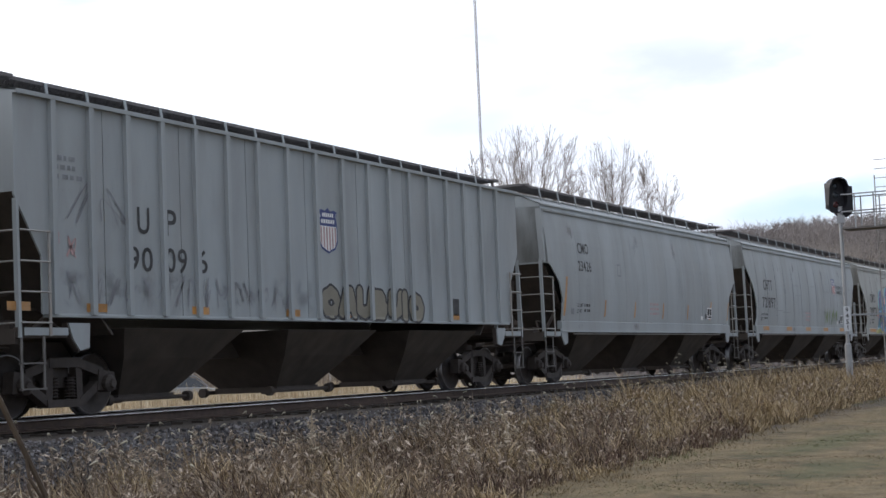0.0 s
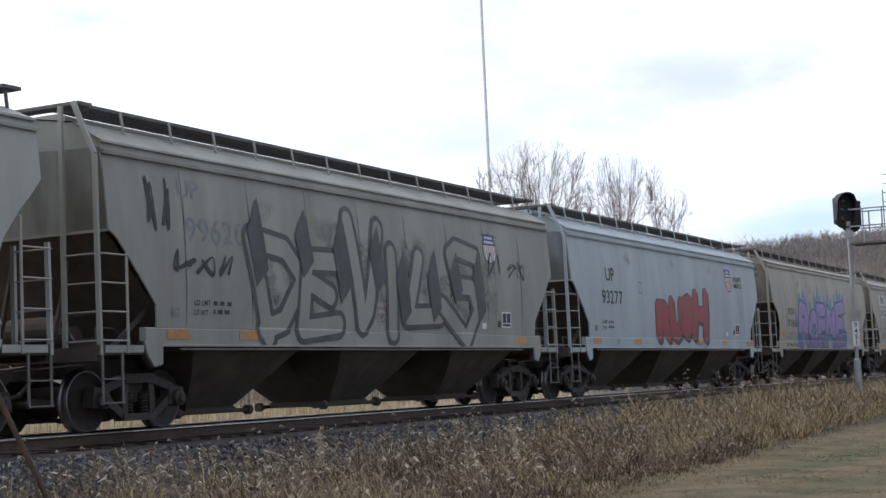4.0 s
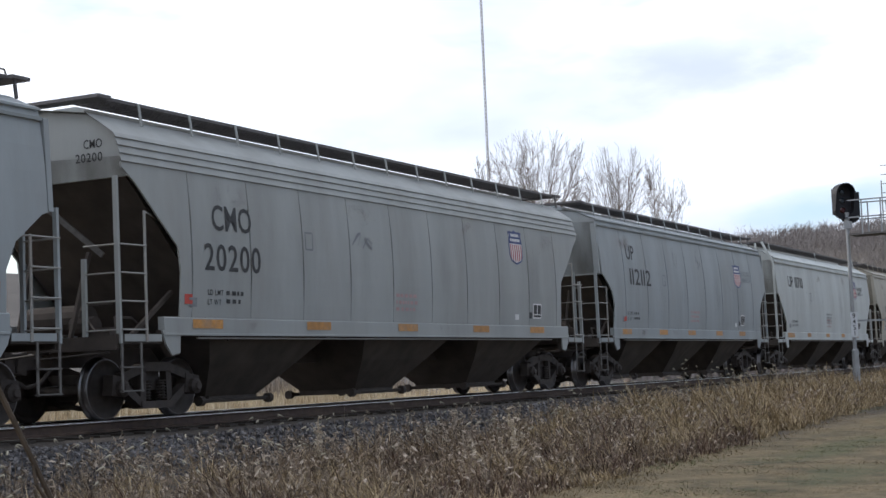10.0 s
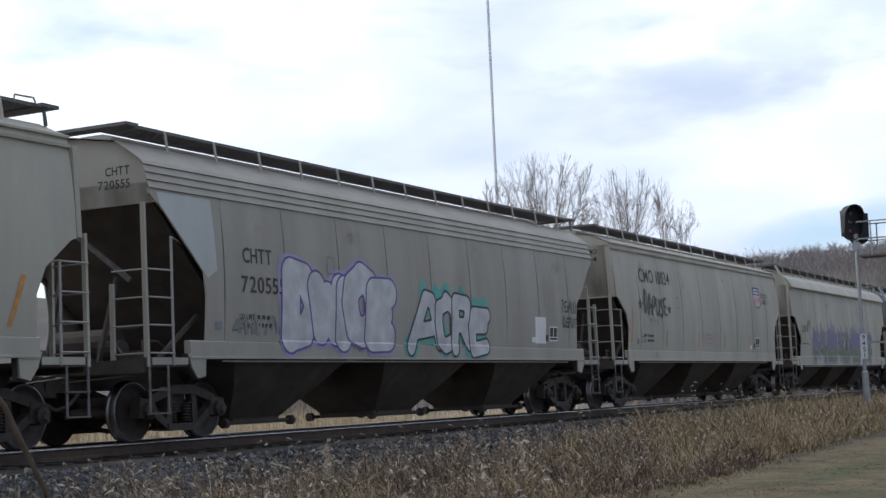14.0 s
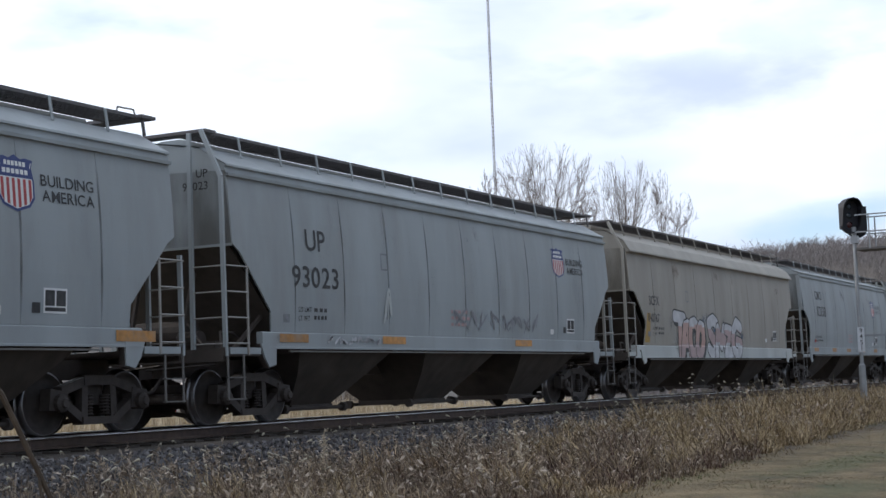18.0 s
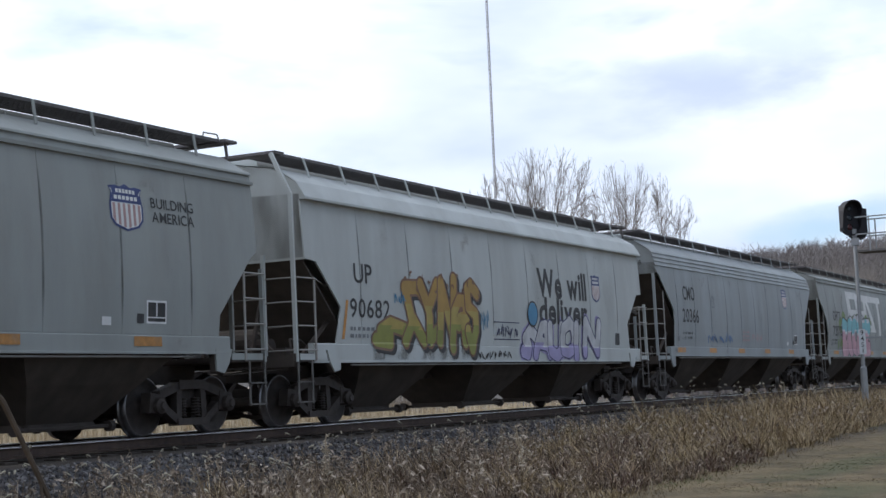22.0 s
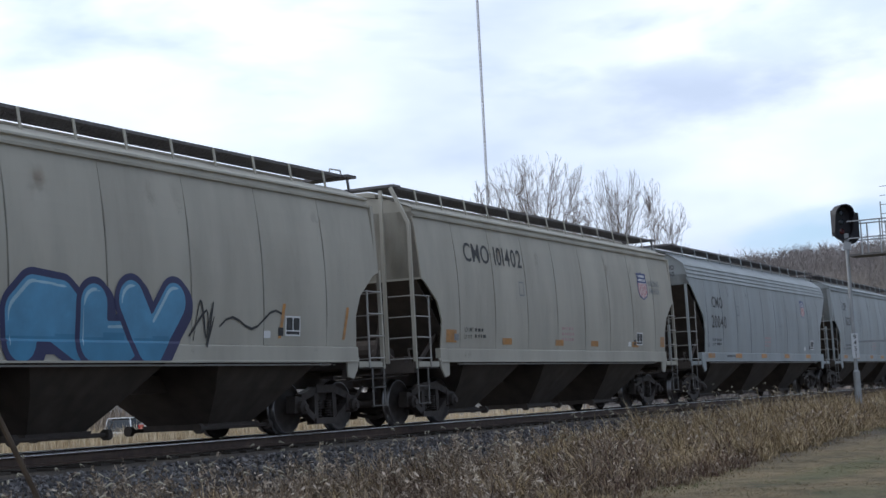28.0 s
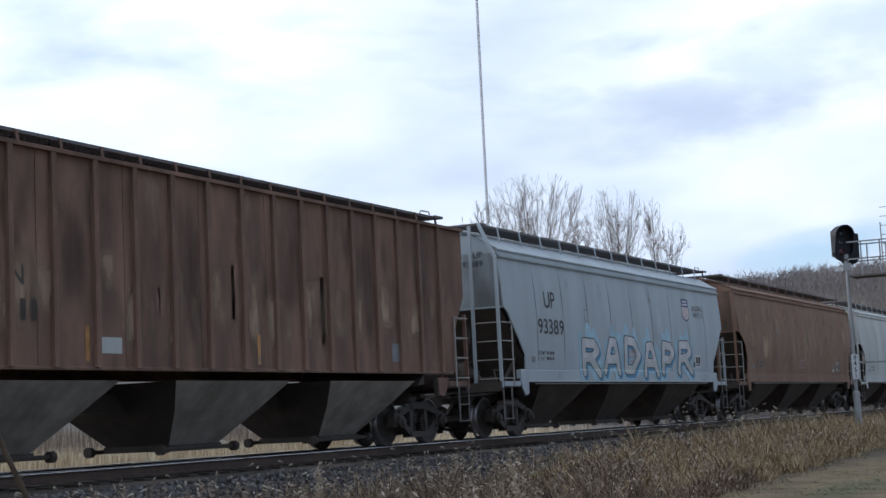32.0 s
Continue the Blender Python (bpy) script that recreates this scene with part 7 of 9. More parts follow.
def mural(car):
    """Dark humps edged in teal, pale blue ribbons that curl along the foot, an egg in two halves, plain dark and white figures."""
    humps = ((4.60, 2.55, 0.62, 3.30), (6.10, 2.50, 0.70, 3.50), (8.35, 2.70, 0.62, 3.80), (11.25, 2.40, 0.85, 3.44), (12.75, 1.95, 0.55, 2.64), (13.45, 1.90, 0.42, 2.48))
    xs, zs = np.arange(3.2, 14.6, 0.05), np.arange(1.26, 3.95, 0.05)
    X, Z = np.meshgrid(xs, zs)

    def layer(F, mat, depth, name="mural_ground"):
        vs, fs = region(F, xs, zs)
        if fs:
            painted(car, name, vs, fs, [mat], [0] * len(fs), depth, fine=True)

    lid = np.full(X.shape, 1.45)
    for hx, hz, hr, top in humps:
        lid = np.maximum(lid, top - 0.9 * (top - 1.5) * np.clip(np.abs(X - hx) / (hr * 1.55), 0, 1) ** 2.2)
    lid = lid + 0.06 * np.sin(X * 9) + 0.05 * np.sin(X * 17 + 1)
    fade = np.clip((X - 3.3) / 0.7, 0, 1) * np.clip((14.3 - X) / 0.6, 0, 1)
    lid = 1.30 + (lid - 1.30) * fade
    layer(Z - lid, TEAL, 0.0030)
    layer(np.maximum(Z - lid + 0.13, 0.15 - np.abs(np.sin(X * 2.1 + 0.8 * Z) + 0.4 * np.sin(Z * 4.0 - X))), OCEAN, 0.0038)
    layer(np.maximum(Z - lid + 0.10, 0.55 - np.sin(X * 1.9 - 1.3 * Z + 0.6) - 0.3 * np.sin(3.1 * X + 2 * Z)), PURPLE_DEEP, 0.0046)
    layer(np.maximum(Z - lid + 0.22, 0.72 - np.sin(X * 2.7 + 2.2 * Z) * np.cos(X * 1.1 - Z)), NAVY, 0.0052)
    d = 0.0058
    for hx, hz, hr, top in humps:
        k = (top - hz) / (hr + 0.22)
        turn = 40 * math.sin(hx * 3.0)
        crescent(car, hx, hz, hr + 0.10, -40 + turn, 190 + turn, 0.30, AQUA, d, k)
        crescent(car, hx + 0.06, hz, hr - 0.02, -60 + turn, 170 + turn, 0.46, PURPLE_DEEP, d + 0.00012, k)
        crescent(car, hx + 0.10, hz - 0.1, hr - 0.18, 60 + turn, 200 + turn, 0.20, OCEAN, d + 0.00024, k)
        d += 0.0004
    # many thin pointed strokes woven through the humps
    rnd = random.Random(77)
    for i in range(230):
        x = 3.7 + 10.2 * rnd.random()
        roof = 1.5 + max(0.0, max((top - 1.7) * (1 - ((x - hx) / (hr * 1.5)) ** 2) for hx, hz, hr, top in humps))
        z = 1.38 + (roof - 1.38) * rnd.random()
        r0, a0 = rnd.uniform(0.3, 1.2), rnd.choice((20, 60, 110, 160, 220, 300)) + rnd.uniform(-25, 25)
        m = rnd.choice((TEAL, OCEAN, NAVY, PURPLE_DEEP, NAVY, PURPLE_DEEP, CORNFLOWER, ICE, NAVY, PURPLE_DEEP, SOOT, OCEAN, TEAL, NAVY))
        crescent(car, x - r0 * math.cos(math.radians(a0 + 25)), z - r0 * math.sin(math.radians(a0 + 25)), r0, a0, a0 + rnd.uniform(20, 50), rnd.uniform(0.05, 0.16), m, d)
        d += 0.00002
    # ribbons that roll along the foot, each a dark edge under a pale blade
    for i in range(30):
        x = 3.9 + 10.0 * i / 30 + 0.15 * math.sin(i * 4.1)
        z = 1.42 + 0.34 * abs(math.sin(i * 1.7)) + 0.10 * math.sin(i * 2.9)
        r = 0.38 + 0.22 * abs(math.sin(i * 0.9))
        a = (200, 20, 250, 330, 110)[i % 5]
        crescent(car, x, z, r, a, a + 105, 0.20, (NAVY, PURPLE_DEEP, SOOT)[i % 3], d, 0.9)
        crescent(car, x, z + 0.03, r, a + 6, a + 98, 0.115, (ICE, CORNFLOWER, AQUA, ICE, SKY_BLUE)[i % 5], d + 0.00012, 0.9)
        d += 0.00015
    # blades of light that stand between the humps
    for i, (x, z, lean) in enumerate(((5.35, 2.5, 0.3), (6.65, 2.75, 0.5), (6.85, 2.2, -0.3), (8.75, 2.1, -0.5), (10.15, 2.3, 0.3), (12.15, 2.5, -0.2), (5.7, 1.95, 0.4), (9.95, 1.7, -0.5))):
        painted(car, "mural_blade", [(x, z - 0.55), (x + 0.16, z - 0.1), (x + lean, z + 0.6), (x - 0.10, z - 0.05)], [(0, 1, 2, 3)], [(ICE, CORNFLOWER, SALMON)[i % 3]], [0], d)
        d += 0.00012
    for i, (x, z, w, m) in enumerate(((5.3, 2.8, 0.16, SALMON), (5.95, 2.45, 0.14, ORANGE), (12.75, 2.05, 0.18, SALMON), (8.35, 1.72, 0.15, BLOOD), (12.3, 1.58, 0.15, BLOOD), (4.25, 1.9, 0.14, LEAF))):
        painted(car, "mural_wedge", [(x - w, z - w), (x + w * 0.8, z - w * 0.7), (x + w, z + w), (x - w * 0.5, z + w * 0.8)], [(0, 1, 2, 3)], [m], [0], d)
        d += 0.00012
    # yellow and orange banks along the sill
    for i in range(19):
        x = 3.45 + 0.58 * i
        crescent(car, x, 1.20, 0.34 + 0.10 * math.sin(i * 1.9), 5, 175, 0.42, (LEMON, MOSS, LEMON, OCEAN, ORANGE, CORNFLOWER, LEMON, AQUA)[i % 8], d, 0.45 + 0.14 * math.sin(i * 2.7), "mural_bank")
        d += 0.00012

    def disc(cx, cz, rx, rz, m):
        nonlocal d
        painted(car, "mural_disc", [(cx + rx * math.cos(a * 0.2618), cz + rz * math.sin(a * 0.2618)) for a in range(24)], [tuple(range(24))], [m], [0], d)
        d += 0.00015

    # plain dark figure: body, head and two pointed corners
    disc(7.45, 1.70, 0.30, 0.42, SOOT)
    disc(7.45, 2.36, 0.50, 0.38, SOOT)
    for x in (6.98, 7.92):
        s = 1 if x > 7.4 else -1
        painted(car, "mural_point", [(7.45 + s * 0.12, 2.62), (7.45 + s * 0.48, 2.42), (x + s * 0.08, 3.02)], [(0, 1, 2)], [SOOT], [0], d)
        painted(car, "mural_point", [(7.45 + s * 0.28, 2.64), (7.45 + s * 0.45, 2.55), (x + s * 0.05, 2.92)], [(0, 1, 2)], [BLOOD], [0], d + 0.00015)
    d += 0.0004
    # the egg: pale shell, dark rim, two curling halves with a dot in each
    disc(9.36, 2.14, 0.56, 0.68, CHALK)
    disc(9.36, 2.12, 0.47, 0.59, SOOT)
    disc(9.36, 2.12, 0.43, 0.55, CHALK)
    xs, zs = np.arange(8.85, 9.9, 0.02), np.arange(1.5, 2.75, 0.02)
    X, Z = np.meshgrid(xs, zs)
    U, V = (X - 9.36) / 0.43, (Z - 2.12) / 0.55
    half = np.maximum(np.hypot(U, V) - 1, U)
    half = np.minimum(np.maximum(half, 0.5 - np.hypot(U, V + 0.5)), np.hypot(U, V - 0.5) - 0.5)
    layer(half, SOOT, d, "mural_half")
    d += 0.0002
    disc(9.36, 2.40, 0.06, 0.08, CHALK)
    disc(9.36, 1.84, 0.06, 0.08, SOOT)
    # white wisps with round heads
    for cx, cz, r in ((7.52, 3.42, 0.22), (9.42, 3.02, 0.17), (9.86, 3.08, 0.19)):
        disc(cx, cz, r + 0.03, r * 0.85 + 0.03, SOOT)
        disc(cx, cz, r, r * 0.85, CHALK)
    for cx, cz, r, a0, a1 in ((7.42, 3.18, 0.24, 80, 250), (7.38, 2.92, 0.16, -90, 90), (9.25, 2.75, 0.30, 110, 220), (9.62, 2.86, 0.22, 200, 330)):
        crescent(car, cx, cz, r, a0, a1, 0.16, SOOT, d)
        crescent(car, cx, cz, r, a0 + 4, a1 - 4, 0.11, CHALK, d + 0.00015)
        d += 0.0003
    for x, z, r in ((4.35, 1.62, 0.13), (6.85, 1.62, 0.18), (11.35, 2.60, 0.20), (11.55, 2.85, 0.09), (13.2, 1.62, 0.12), (6.95, 2.05, 0.14)):
        for a in range(4):
            b = math.radians(a * 45 + 12)
            c, s = math.cos(b), math.sin(b)
            painted(car, "star_ray", [(x - c * r, z - s * r), (x + s * 0.02, z - c * 0.02), (x + c * r, z + s * r), (x - s * 0.02, z + c * 0.02)], [(0, 1, 2, 3)], [CHALK], [0], d + 0.0001 * a)
    # small dark flyers near the emblem, yellow splash with black scribble
    for i, (x, z) in enumerate(((12.35, 3.3), (12.6, 3.05), (12.75, 2.95), (12.95, 3.0), (12.4, 2.9), (12.9, 2.75), (13.0, 3.25), (12.55, 2.75))):
        painted(car, "mural_flyer", [(x - 0.09, z + 0.05), (x, z - 0.03), (x + 0.09, z + 0.06), (x, z + 0.02)], [(0, 1, 2, 3)], [SOOT], [0], d)
    for i in range(7):
        crescent(car, 13.95 + 0.14 * math.sin(i * 2.0), 1.45 + 0.17 * i, 0.13, 0, 340, 0.26, MUSTARD if i > 3 else LEMON, d + 0.0001 * i, 0.9, "spray_puff")
    scrawl(car, 13.6, 14.3, 2.3, 2.6, SOOT, 3, 91, 0.03)
    scrawl(car, 13.65, 14.35, 1.95, 2.25, SOOT, 3, 92, 0.03)


def train():
    c = hopper_car(-2.1, 16.6, "ribbed", MID_GREY, "grey covered hopper with vertical side ribs and low dusty chutes")

    c = hopper_car(15.72, 16.5, "ribbed", BLUE_GREY, "blue-grey ribbed covered hopper with faint tags along its foot", braces=17)
    stencil(c, "U", 2.59, 2.88, 2.63, 3.03)
    stencil(c, "P", 3.27, 3.55, 2.64, 3.04)
    stencil(c, "90", 2.36, 2.94, 2.07, 2.44)
    stencil(c, "09", 3.26, 3.80, 2.08, 2.46)
    stencil(c, "6", 4.08, 4.34, 2.10, 2.47)
    emblem(c, 7.76, 8.42, 2.60, 3.42, True)
    smudge(c, 0.75, 7.6, 1.45, 2.15, SOOT_VEIL, 3, 9, 0.8)
    scrawl(c, 1.0, 6.9, 1.55, 2.05, GHOST, 15, 3, 0.022, "faded grey tag along the foot of the ribs")
    bubble(c, "OAUBUIO", 7.8, 11.7, 1.46, 1.98, (MUD,), SOOT, None, 13, 0.5, None, 0.20, 0.045, None, "brown outlined graffiti letters")
    scrawl(c, 1.0, 2.4, 2.6, 3.3, GHOST, 2, 14, 0.02)
    scrawl(c, 0.7, 1.25, 2.1, 2.6, FADED_RED, 2, 6)
    reflectors(c, (-0.2, 1.4, 3.9, 6.6, 8.5, 11.2, 12.9), 0.45, 1.46, 1.58)
    small_print(c, 0.75, 3.55, 0.5, 3, 4)
    rect(c, "stencil_box", 13.05, 13.35, 1.55, 1.9, BLACK_INK, 0.006)

    c = hopper_car(33.57, 16.40, "curve", BLUE_GREY, "blue-grey smooth-sided covered hopper with slanted amber strips", 9, 0.004, 2.2)
    stencil(c, "CMO", 2.25, 2.99, 3.18, 3.45)
    stencil(c, "23426", 2.19, 3.08, 2.74, 3.0)
    upright_strips(c, (3.9, 6.2, 8.6, 10.9), 1.62, 2.05, 0.08)
    rect(c, "reflector_strip", 1.10, 1.22, 1.62, 2.57, AMBER, 0.006, lean=0.22)
    upright_strips(c, (13.2, 15.1), 1.62, 2.2, 0.15)
    car_marks(c, 2.0, 1)

    c = hopper_car(51.28, 17.8, "bowl", BLUE_GREY, "blue-grey covered hopper with patched sheets and faint green overspray", 14, 0.010, 1.36)
    stencil(c, "CHTT", 2.12, 3.33, 2.74, 3.12)
    stencil(c, "721897", 1.87, 3.67, 2.12, 2.5)
    emblem(c, 13.07, 13.71, 2.79, 3.52)
    slogan(c, 13.95, 14.95, 3.09)
    reflectors(c, (1.9, 5.2, 8.2, 11.2, 14.2), 0.8)
    car_marks(c, 1.6, 2)
    rnd = random.Random(4)
    for i in range(9):
        x, z = 4 + i * 1.0 + rnd.uniform(-0.4, 0.4), rnd.uniform(1.9, 3.3)
        rect(c, "weld_patch_seam", x, x + rnd.uniform(0.7, 1.5), z, z + 0.014, GREY_INK, 0.006)
    scrawl(c, 11.5, 13.8, 1.6, 2.3, LEAF, 6, 8, 0.05, "faint green tag")

    c = hopper_car(70.24, 17.8, "bowl", STONE_GREY, "pale grey covered hopper with a large blue and teal graffiti mural", 14, 0.007, 1.36)
    end_marks(c, "CMO", "21873")
    stencil(c, "CMO", 1.99, 3.16, 2.68, 3.08)
    stencil(c, "21873", 1.79, 3.34, 2.05, 2.46)
    mural(c)
    scrawl(c, 3.4, 4.2, 1.9, 2.4, RED_TAG, 3, 2)
    scrawl(c, 8.7, 9.7, 3.15, 3.45, RED_TAG, 4, 7)
    emblem(c, 13.09, 13.73, 2.75, 3.51)
    slogan(c, 14.0, 15.01, 3.08)
    reflectors(c, (1.7, 14.0), 1.4)
    car_marks(c, 1.7, 3)

    c = hopper_car(89.07, 16.6, "slant", DIRTY_GREY, "dirty grey covered hopper with huge silver and black graffiti letters", 9, 0.006, 2.0)
    stencil(c, "UP", 1.9, 2.46, 3.5, 3.79, GREY_INK)
    stencil(c, "99620", 2.03, 3.64, 2.83, 3.22, GREY_INK)
    smudge(c, 4.0, 12.9, 1.5, 3.5, SOOT_VEIL, 32, 8, 1.4)
    bubble(c, "DEVILS", 3.9, 12.6, 1.52, 3.55, (DIRTY_GREY,), WORN_BLACK, None, 31, 0.35, None, 0.12, 0.10, None, "faded silver graffiti letters with worn black rims",
           ((3.7, 5.6, 1.5, 3.3), (5.2, 6.9, 1.5, 3.1), (6.6, 8.4, 1.5, 3.5), (8.2, 9.2, 1.5, 3.1), (9.0, 10.7, 1.5, 3.0), (10.4, 12.6, 1.5, 3.4)), 0.2, 0.1, None, 0.13)
    for i, (x, z, h) in enumerate(((3.9, 2.2, 1.5), (5.35, 2.4, 1.2), (6.6, 2.0, 1.6), (7.9, 2.2, 1.3), (8.9, 1.6, 1.5), (10.2, 1.7, 1.5), (11.2, 2.1, 1.1), (12.3, 1.7, 1.7))):
        painted(c, "letter_spike", [(x, z), (x + 0.36, z + 0.3), (x + 0.16, z + h), (x - 0.22, z + h * 0.6)], [(0, 1, 2, 3)], [WORN_BLACK], [0], 0.021 + 0.0004 * i)
    smudge(c, 3.6, 13.2, 1.5, 3.6, GREY_VEIL, 33, 9, 1.2)
    scrawl(c, 1.1, 1.7, 2.9, 3.8, SOOT, 2, 3, 0.06)
    scrawl(c, 1.7, 3.4, 2.3, 2.7, SOOT, 3, 9, 0.06)
    scrawl(c, 12.9, 14.9, 2.7, 3.3, SOOT, 4, 12, 0.05)
    emblem(c, 12.73, 13.4, 3.02, 3.7, True)
    reflectors(c, (1.5, 3.4, 14.2), 0.6)
    car_marks(c, 2.2, 5)

    c = hopper_car(106.54, 17.2, "slant", PALE_BLUE, "pale blue-grey covered hopper with big dark red graffiti letters", 10, 0.004, 2.0)
    stencil(c, "UP", 2.55, 3.2, 2.95, 3.3)
    stencil(c, "93277", 2.2, 3.7, 2.36, 2.71)
    bubble(c, "RUSH", 6.4, 11.3, 1.50, 2.72, (BLOOD, BLOOD), SOOT, None, 41, 0.5, None, 0.19, 0.035, SOOT, "dark red graffiti letters with black rims",
           ((6.3, 7.6, 1.5, 2.6), (7.5, 8.7, 1.5, 2.65), (8.6, 9.75, 1.52, 2.80), (9.55, 11.25, 1.52, 2.92)))
    emblem(c, 13.32, 14.03, 3.01, 3.79)
    slogan(c, 14.21, 15.18, 3.39)
    reflectors(c, (1.5, 4.5, 7.5, 10.1, 12.6), 0.55)
    rect(c, "reflector_strip", 15.3, 16.2, 1.30, 1.46, AMBER, 0.006)
    car_marks(c, 2.1, 6)

    c = hopper_car(125.17, 16.32, "curve", BEIGE, "beige covered hopper with a wide purple and blue graffiti piece", 9, 0.008, 2.0, tall_posts=True)
    end_marks(c, "ECNX", "170461")
    stencil(c, "ECNX", 2.27, 3.18, 2.47, 2.71)
    stencil(c, "170461", 2.19, 3.42, 2.03, 2.29)
    rnd = random.Random(52)
    bubble(c, "QOEME", 3.6, 12.0, 1.36, 2.92, (DEEP_VIOLET, VIOLET), NAVY, (SKY_BLUE,), 51, 0.26, None, 0.185, 0.07, None, "purple bubble graffiti letters in a blue cloud",
           ((3.70, 5.45, 1.30, 3.00), (5.30, 6.90, 1.30, 2.66), (6.70, 8.25, 1.30, 2.94), (8.00, 9.90, 1.30, 2.74), (9.65, 11.65, 1.30, 3.06)), 0.24, 0.20, None, 0.07)
    for i, (x, z) in enumerate(((4.55, 1.70), (6.15, 2.05), (7.55, 1.72), (9.0, 1.66), (10.75, 1.80), (5.35, 1.36), (8.1, 1.36), (7.1, 2.35))):
        crescent(c, x, z, 0.26, 100 + 50 * i, 250 + 50 * i, 0.16, (SKY_BLUE, SKY_BLUE, NAVY)[i % 3], 0.018 + 0.0003 * i, 1.3, "letter_detail")
    for i, (x, z, r, a) in enumerate(((4.35, 2.10, 0.72, 70), (6.05, 2.0, 0.60, 80), (7.45, 2.25, 0.60, 60), (8.9, 2.1, 0.55, 75), (10.7, 2.35, 0.66, 65), (3.95, 1.7, 0.5, 140), (9.9, 2.3, 0.5, 150))):
        crescent(c, x, z, r, a, a + 55, 0.05, LILAC, 0.020 + 0.0003 * i, 1.1, "letter_shine")
    scrawl(c, 13.0, 15.0, 2.5, 3.2, GHOST, 4, 4, 0.05)
    scrawl(c, 13.2, 14.9, 1.7, 2.3, GHOST, 3, 11, 0.05)
    scrawl(c, 1.9, 3.8, 1.28, 1.46, SOOT, 4, 13, 0.03)
    rect(c, "reflector_plate", 1.28, 1.72, 1.66, 1.90, AMBER, 0.006)
    reflectors(c, (4.6, 8.0, 10.9), 0.45, 1.62, 1.76)
    rect(c, "reflector_plate", 14.9, 15.2, 1.62, 1.85, AMBER, 0.006)
    small_print(c, 2.1, 1.75, 1.0, 2, 8)

    c = hopper_car(142.89, 16.40, "slant", BEIGE, "beige covered hopper with stencilled marks on white patches", 11, 0.008, 1.6)
    end_marks(c, "CMO", "100132")
    rect(c, "white_patch", 1.75, 3.3, 3.25, 3.72, OFF_WHITE, 0.004)
    rect(c, "white_patch", 1.8, 3.95, 2.66, 3.10, OFF_WHITE, 0.004)
    stencil(c, "CMO", 2.03, 3.04, 3.33, 3.65)
    stencil(c, "100132", 1.86, 3.42, 2.74, 3.05)
    reflectors(c, (1.35, 4.7, 7.6, 10.6, 13.3), 0.5)
    rect(c, "reflector_strip", 1.3, 2.3, 1.30, 1.46, AMBER, 0.007)
    car_marks(c, 1.7, 9)

    c = hopper_car(160.82, 17.6, "deep", PALE_BLUE, "pale grey covered hopper with rusty white sill and outline tags", 8, 0.008, 2.6, sill_coat=OFF_WHITE)
    end_marks(c, "UP", "90486")
    stencil(c, "UP", 2.01, 2.67, 2.51, 2.92)
    stencil(c, "90486", 1.89, 3.35, 1.91, 2.29)
    bubble(c, "OESOZO", 3.1, 6.6, 1.48, 2.10, (PALE_BLUE,), SOOT, None, 17, 0.5, None, 0.18, 0.035, None, "black outline graffiti letters")
    scrawl(c, 2.4, 3.3, 1.7, 2.1, SOOT, 3, 18, 0.04)
    bubble(c, "EREH", 9.7, 11.5, 1.47, 1.98, (PALE_BLUE,), GOLD, None, 19, 0.5, None, 0.16, 0.04, None, "gold outline graffiti letters")
    scrawl(c, 11.8, 13.6, 1.5, 1.9, GHOST, 4, 20, 0.07)
    rect(c, "white_patch", 13.5, 14.1, 2.55, 2.85, WHITE_INK, 0.005)
    for i in range(3):
        rect(c, "dent_crease", 13.4, 15.6 - 0.3 * i, 2.75 + 0.2 * i, 2.79 + 0.2 * i, RUST_PALE, 0.006)
    reflectors(c, (1.4, 4.6, 7.4, 10.5, 13.6), 0.5, 1.24, 1.36)
    for i in range(4):
        smudge(c, 1.2, 16.2, 1.10, 1.50, RUST_VEIL, 500 + i, 8, 1.2)
    rect(c, "red_label", 1.55, 1.75, 1.75, 1.9, RED_TAG, 0.006)
    small_print(c, 1.7, 1.68, 0.9, 2, 10)

    c = hopper_car(179.60, 16.39, "curve", BLUE_GREY, "blue-grey covered hopper with dark seams and yellow reflector plates", 9, 0.016, 1.92, tall_posts=True)
    stencil(c, "UP", 2.7, 3.33, 3.34, 3.73)
    stencil(c, "99331", 2.5, 4.04, 2.65, 3.08)
    emblem(c, 12.17, 12.93, 2.91, 3.71)
    slogan(c, 13.0, 14.02, 3.38, GREY_INK)
    rect(c, "reflector_plate", 1.15, 1.62, 1.62, 1.88, AMBER, 0.006)
    reflectors(c, (3.85, 7.0, 9.3, 12.3), 0.5, 1.60, 1.74)
    rect(c, "reflector_plate", 14.9, 15.2, 1.62, 1.9, AMBER, 0.006)
    rect(c, "red_label", 2.5, 2.66, 1.36, 1.46, RED_TAG, 0.007)
    car_marks(c, 2.1, 11)

    c = hopper_car(197.28, 17.9, "step", LIGHT_GREY, "blue-grey covered hopper with a stepped eave and open end frames", 11, 0.010, 1.7)
    end_marks(c, "CMO", "20200")
    stencil(c, "CMO", 2.26, 3.36, 2.87, 3.28)
    stencil(c, "20200", 2.02, 3.59, 2.23, 2.66)
    emblem(c, 13.62, 14.36, 2.85, 3.64)
    reflectors(c, (1.7, 5.0, 8.3, 11.6, 14.6), 0.8)
    scrawl(c, 6.6, 7.4, 2.8, 3.2, GHOST, 2, 21, 0.03)
    rect(c, "red_label", 1.5, 1.7, 1.7, 1.85, RED_TAG, 0.006)
    car_marks(c, 2.1, 12)

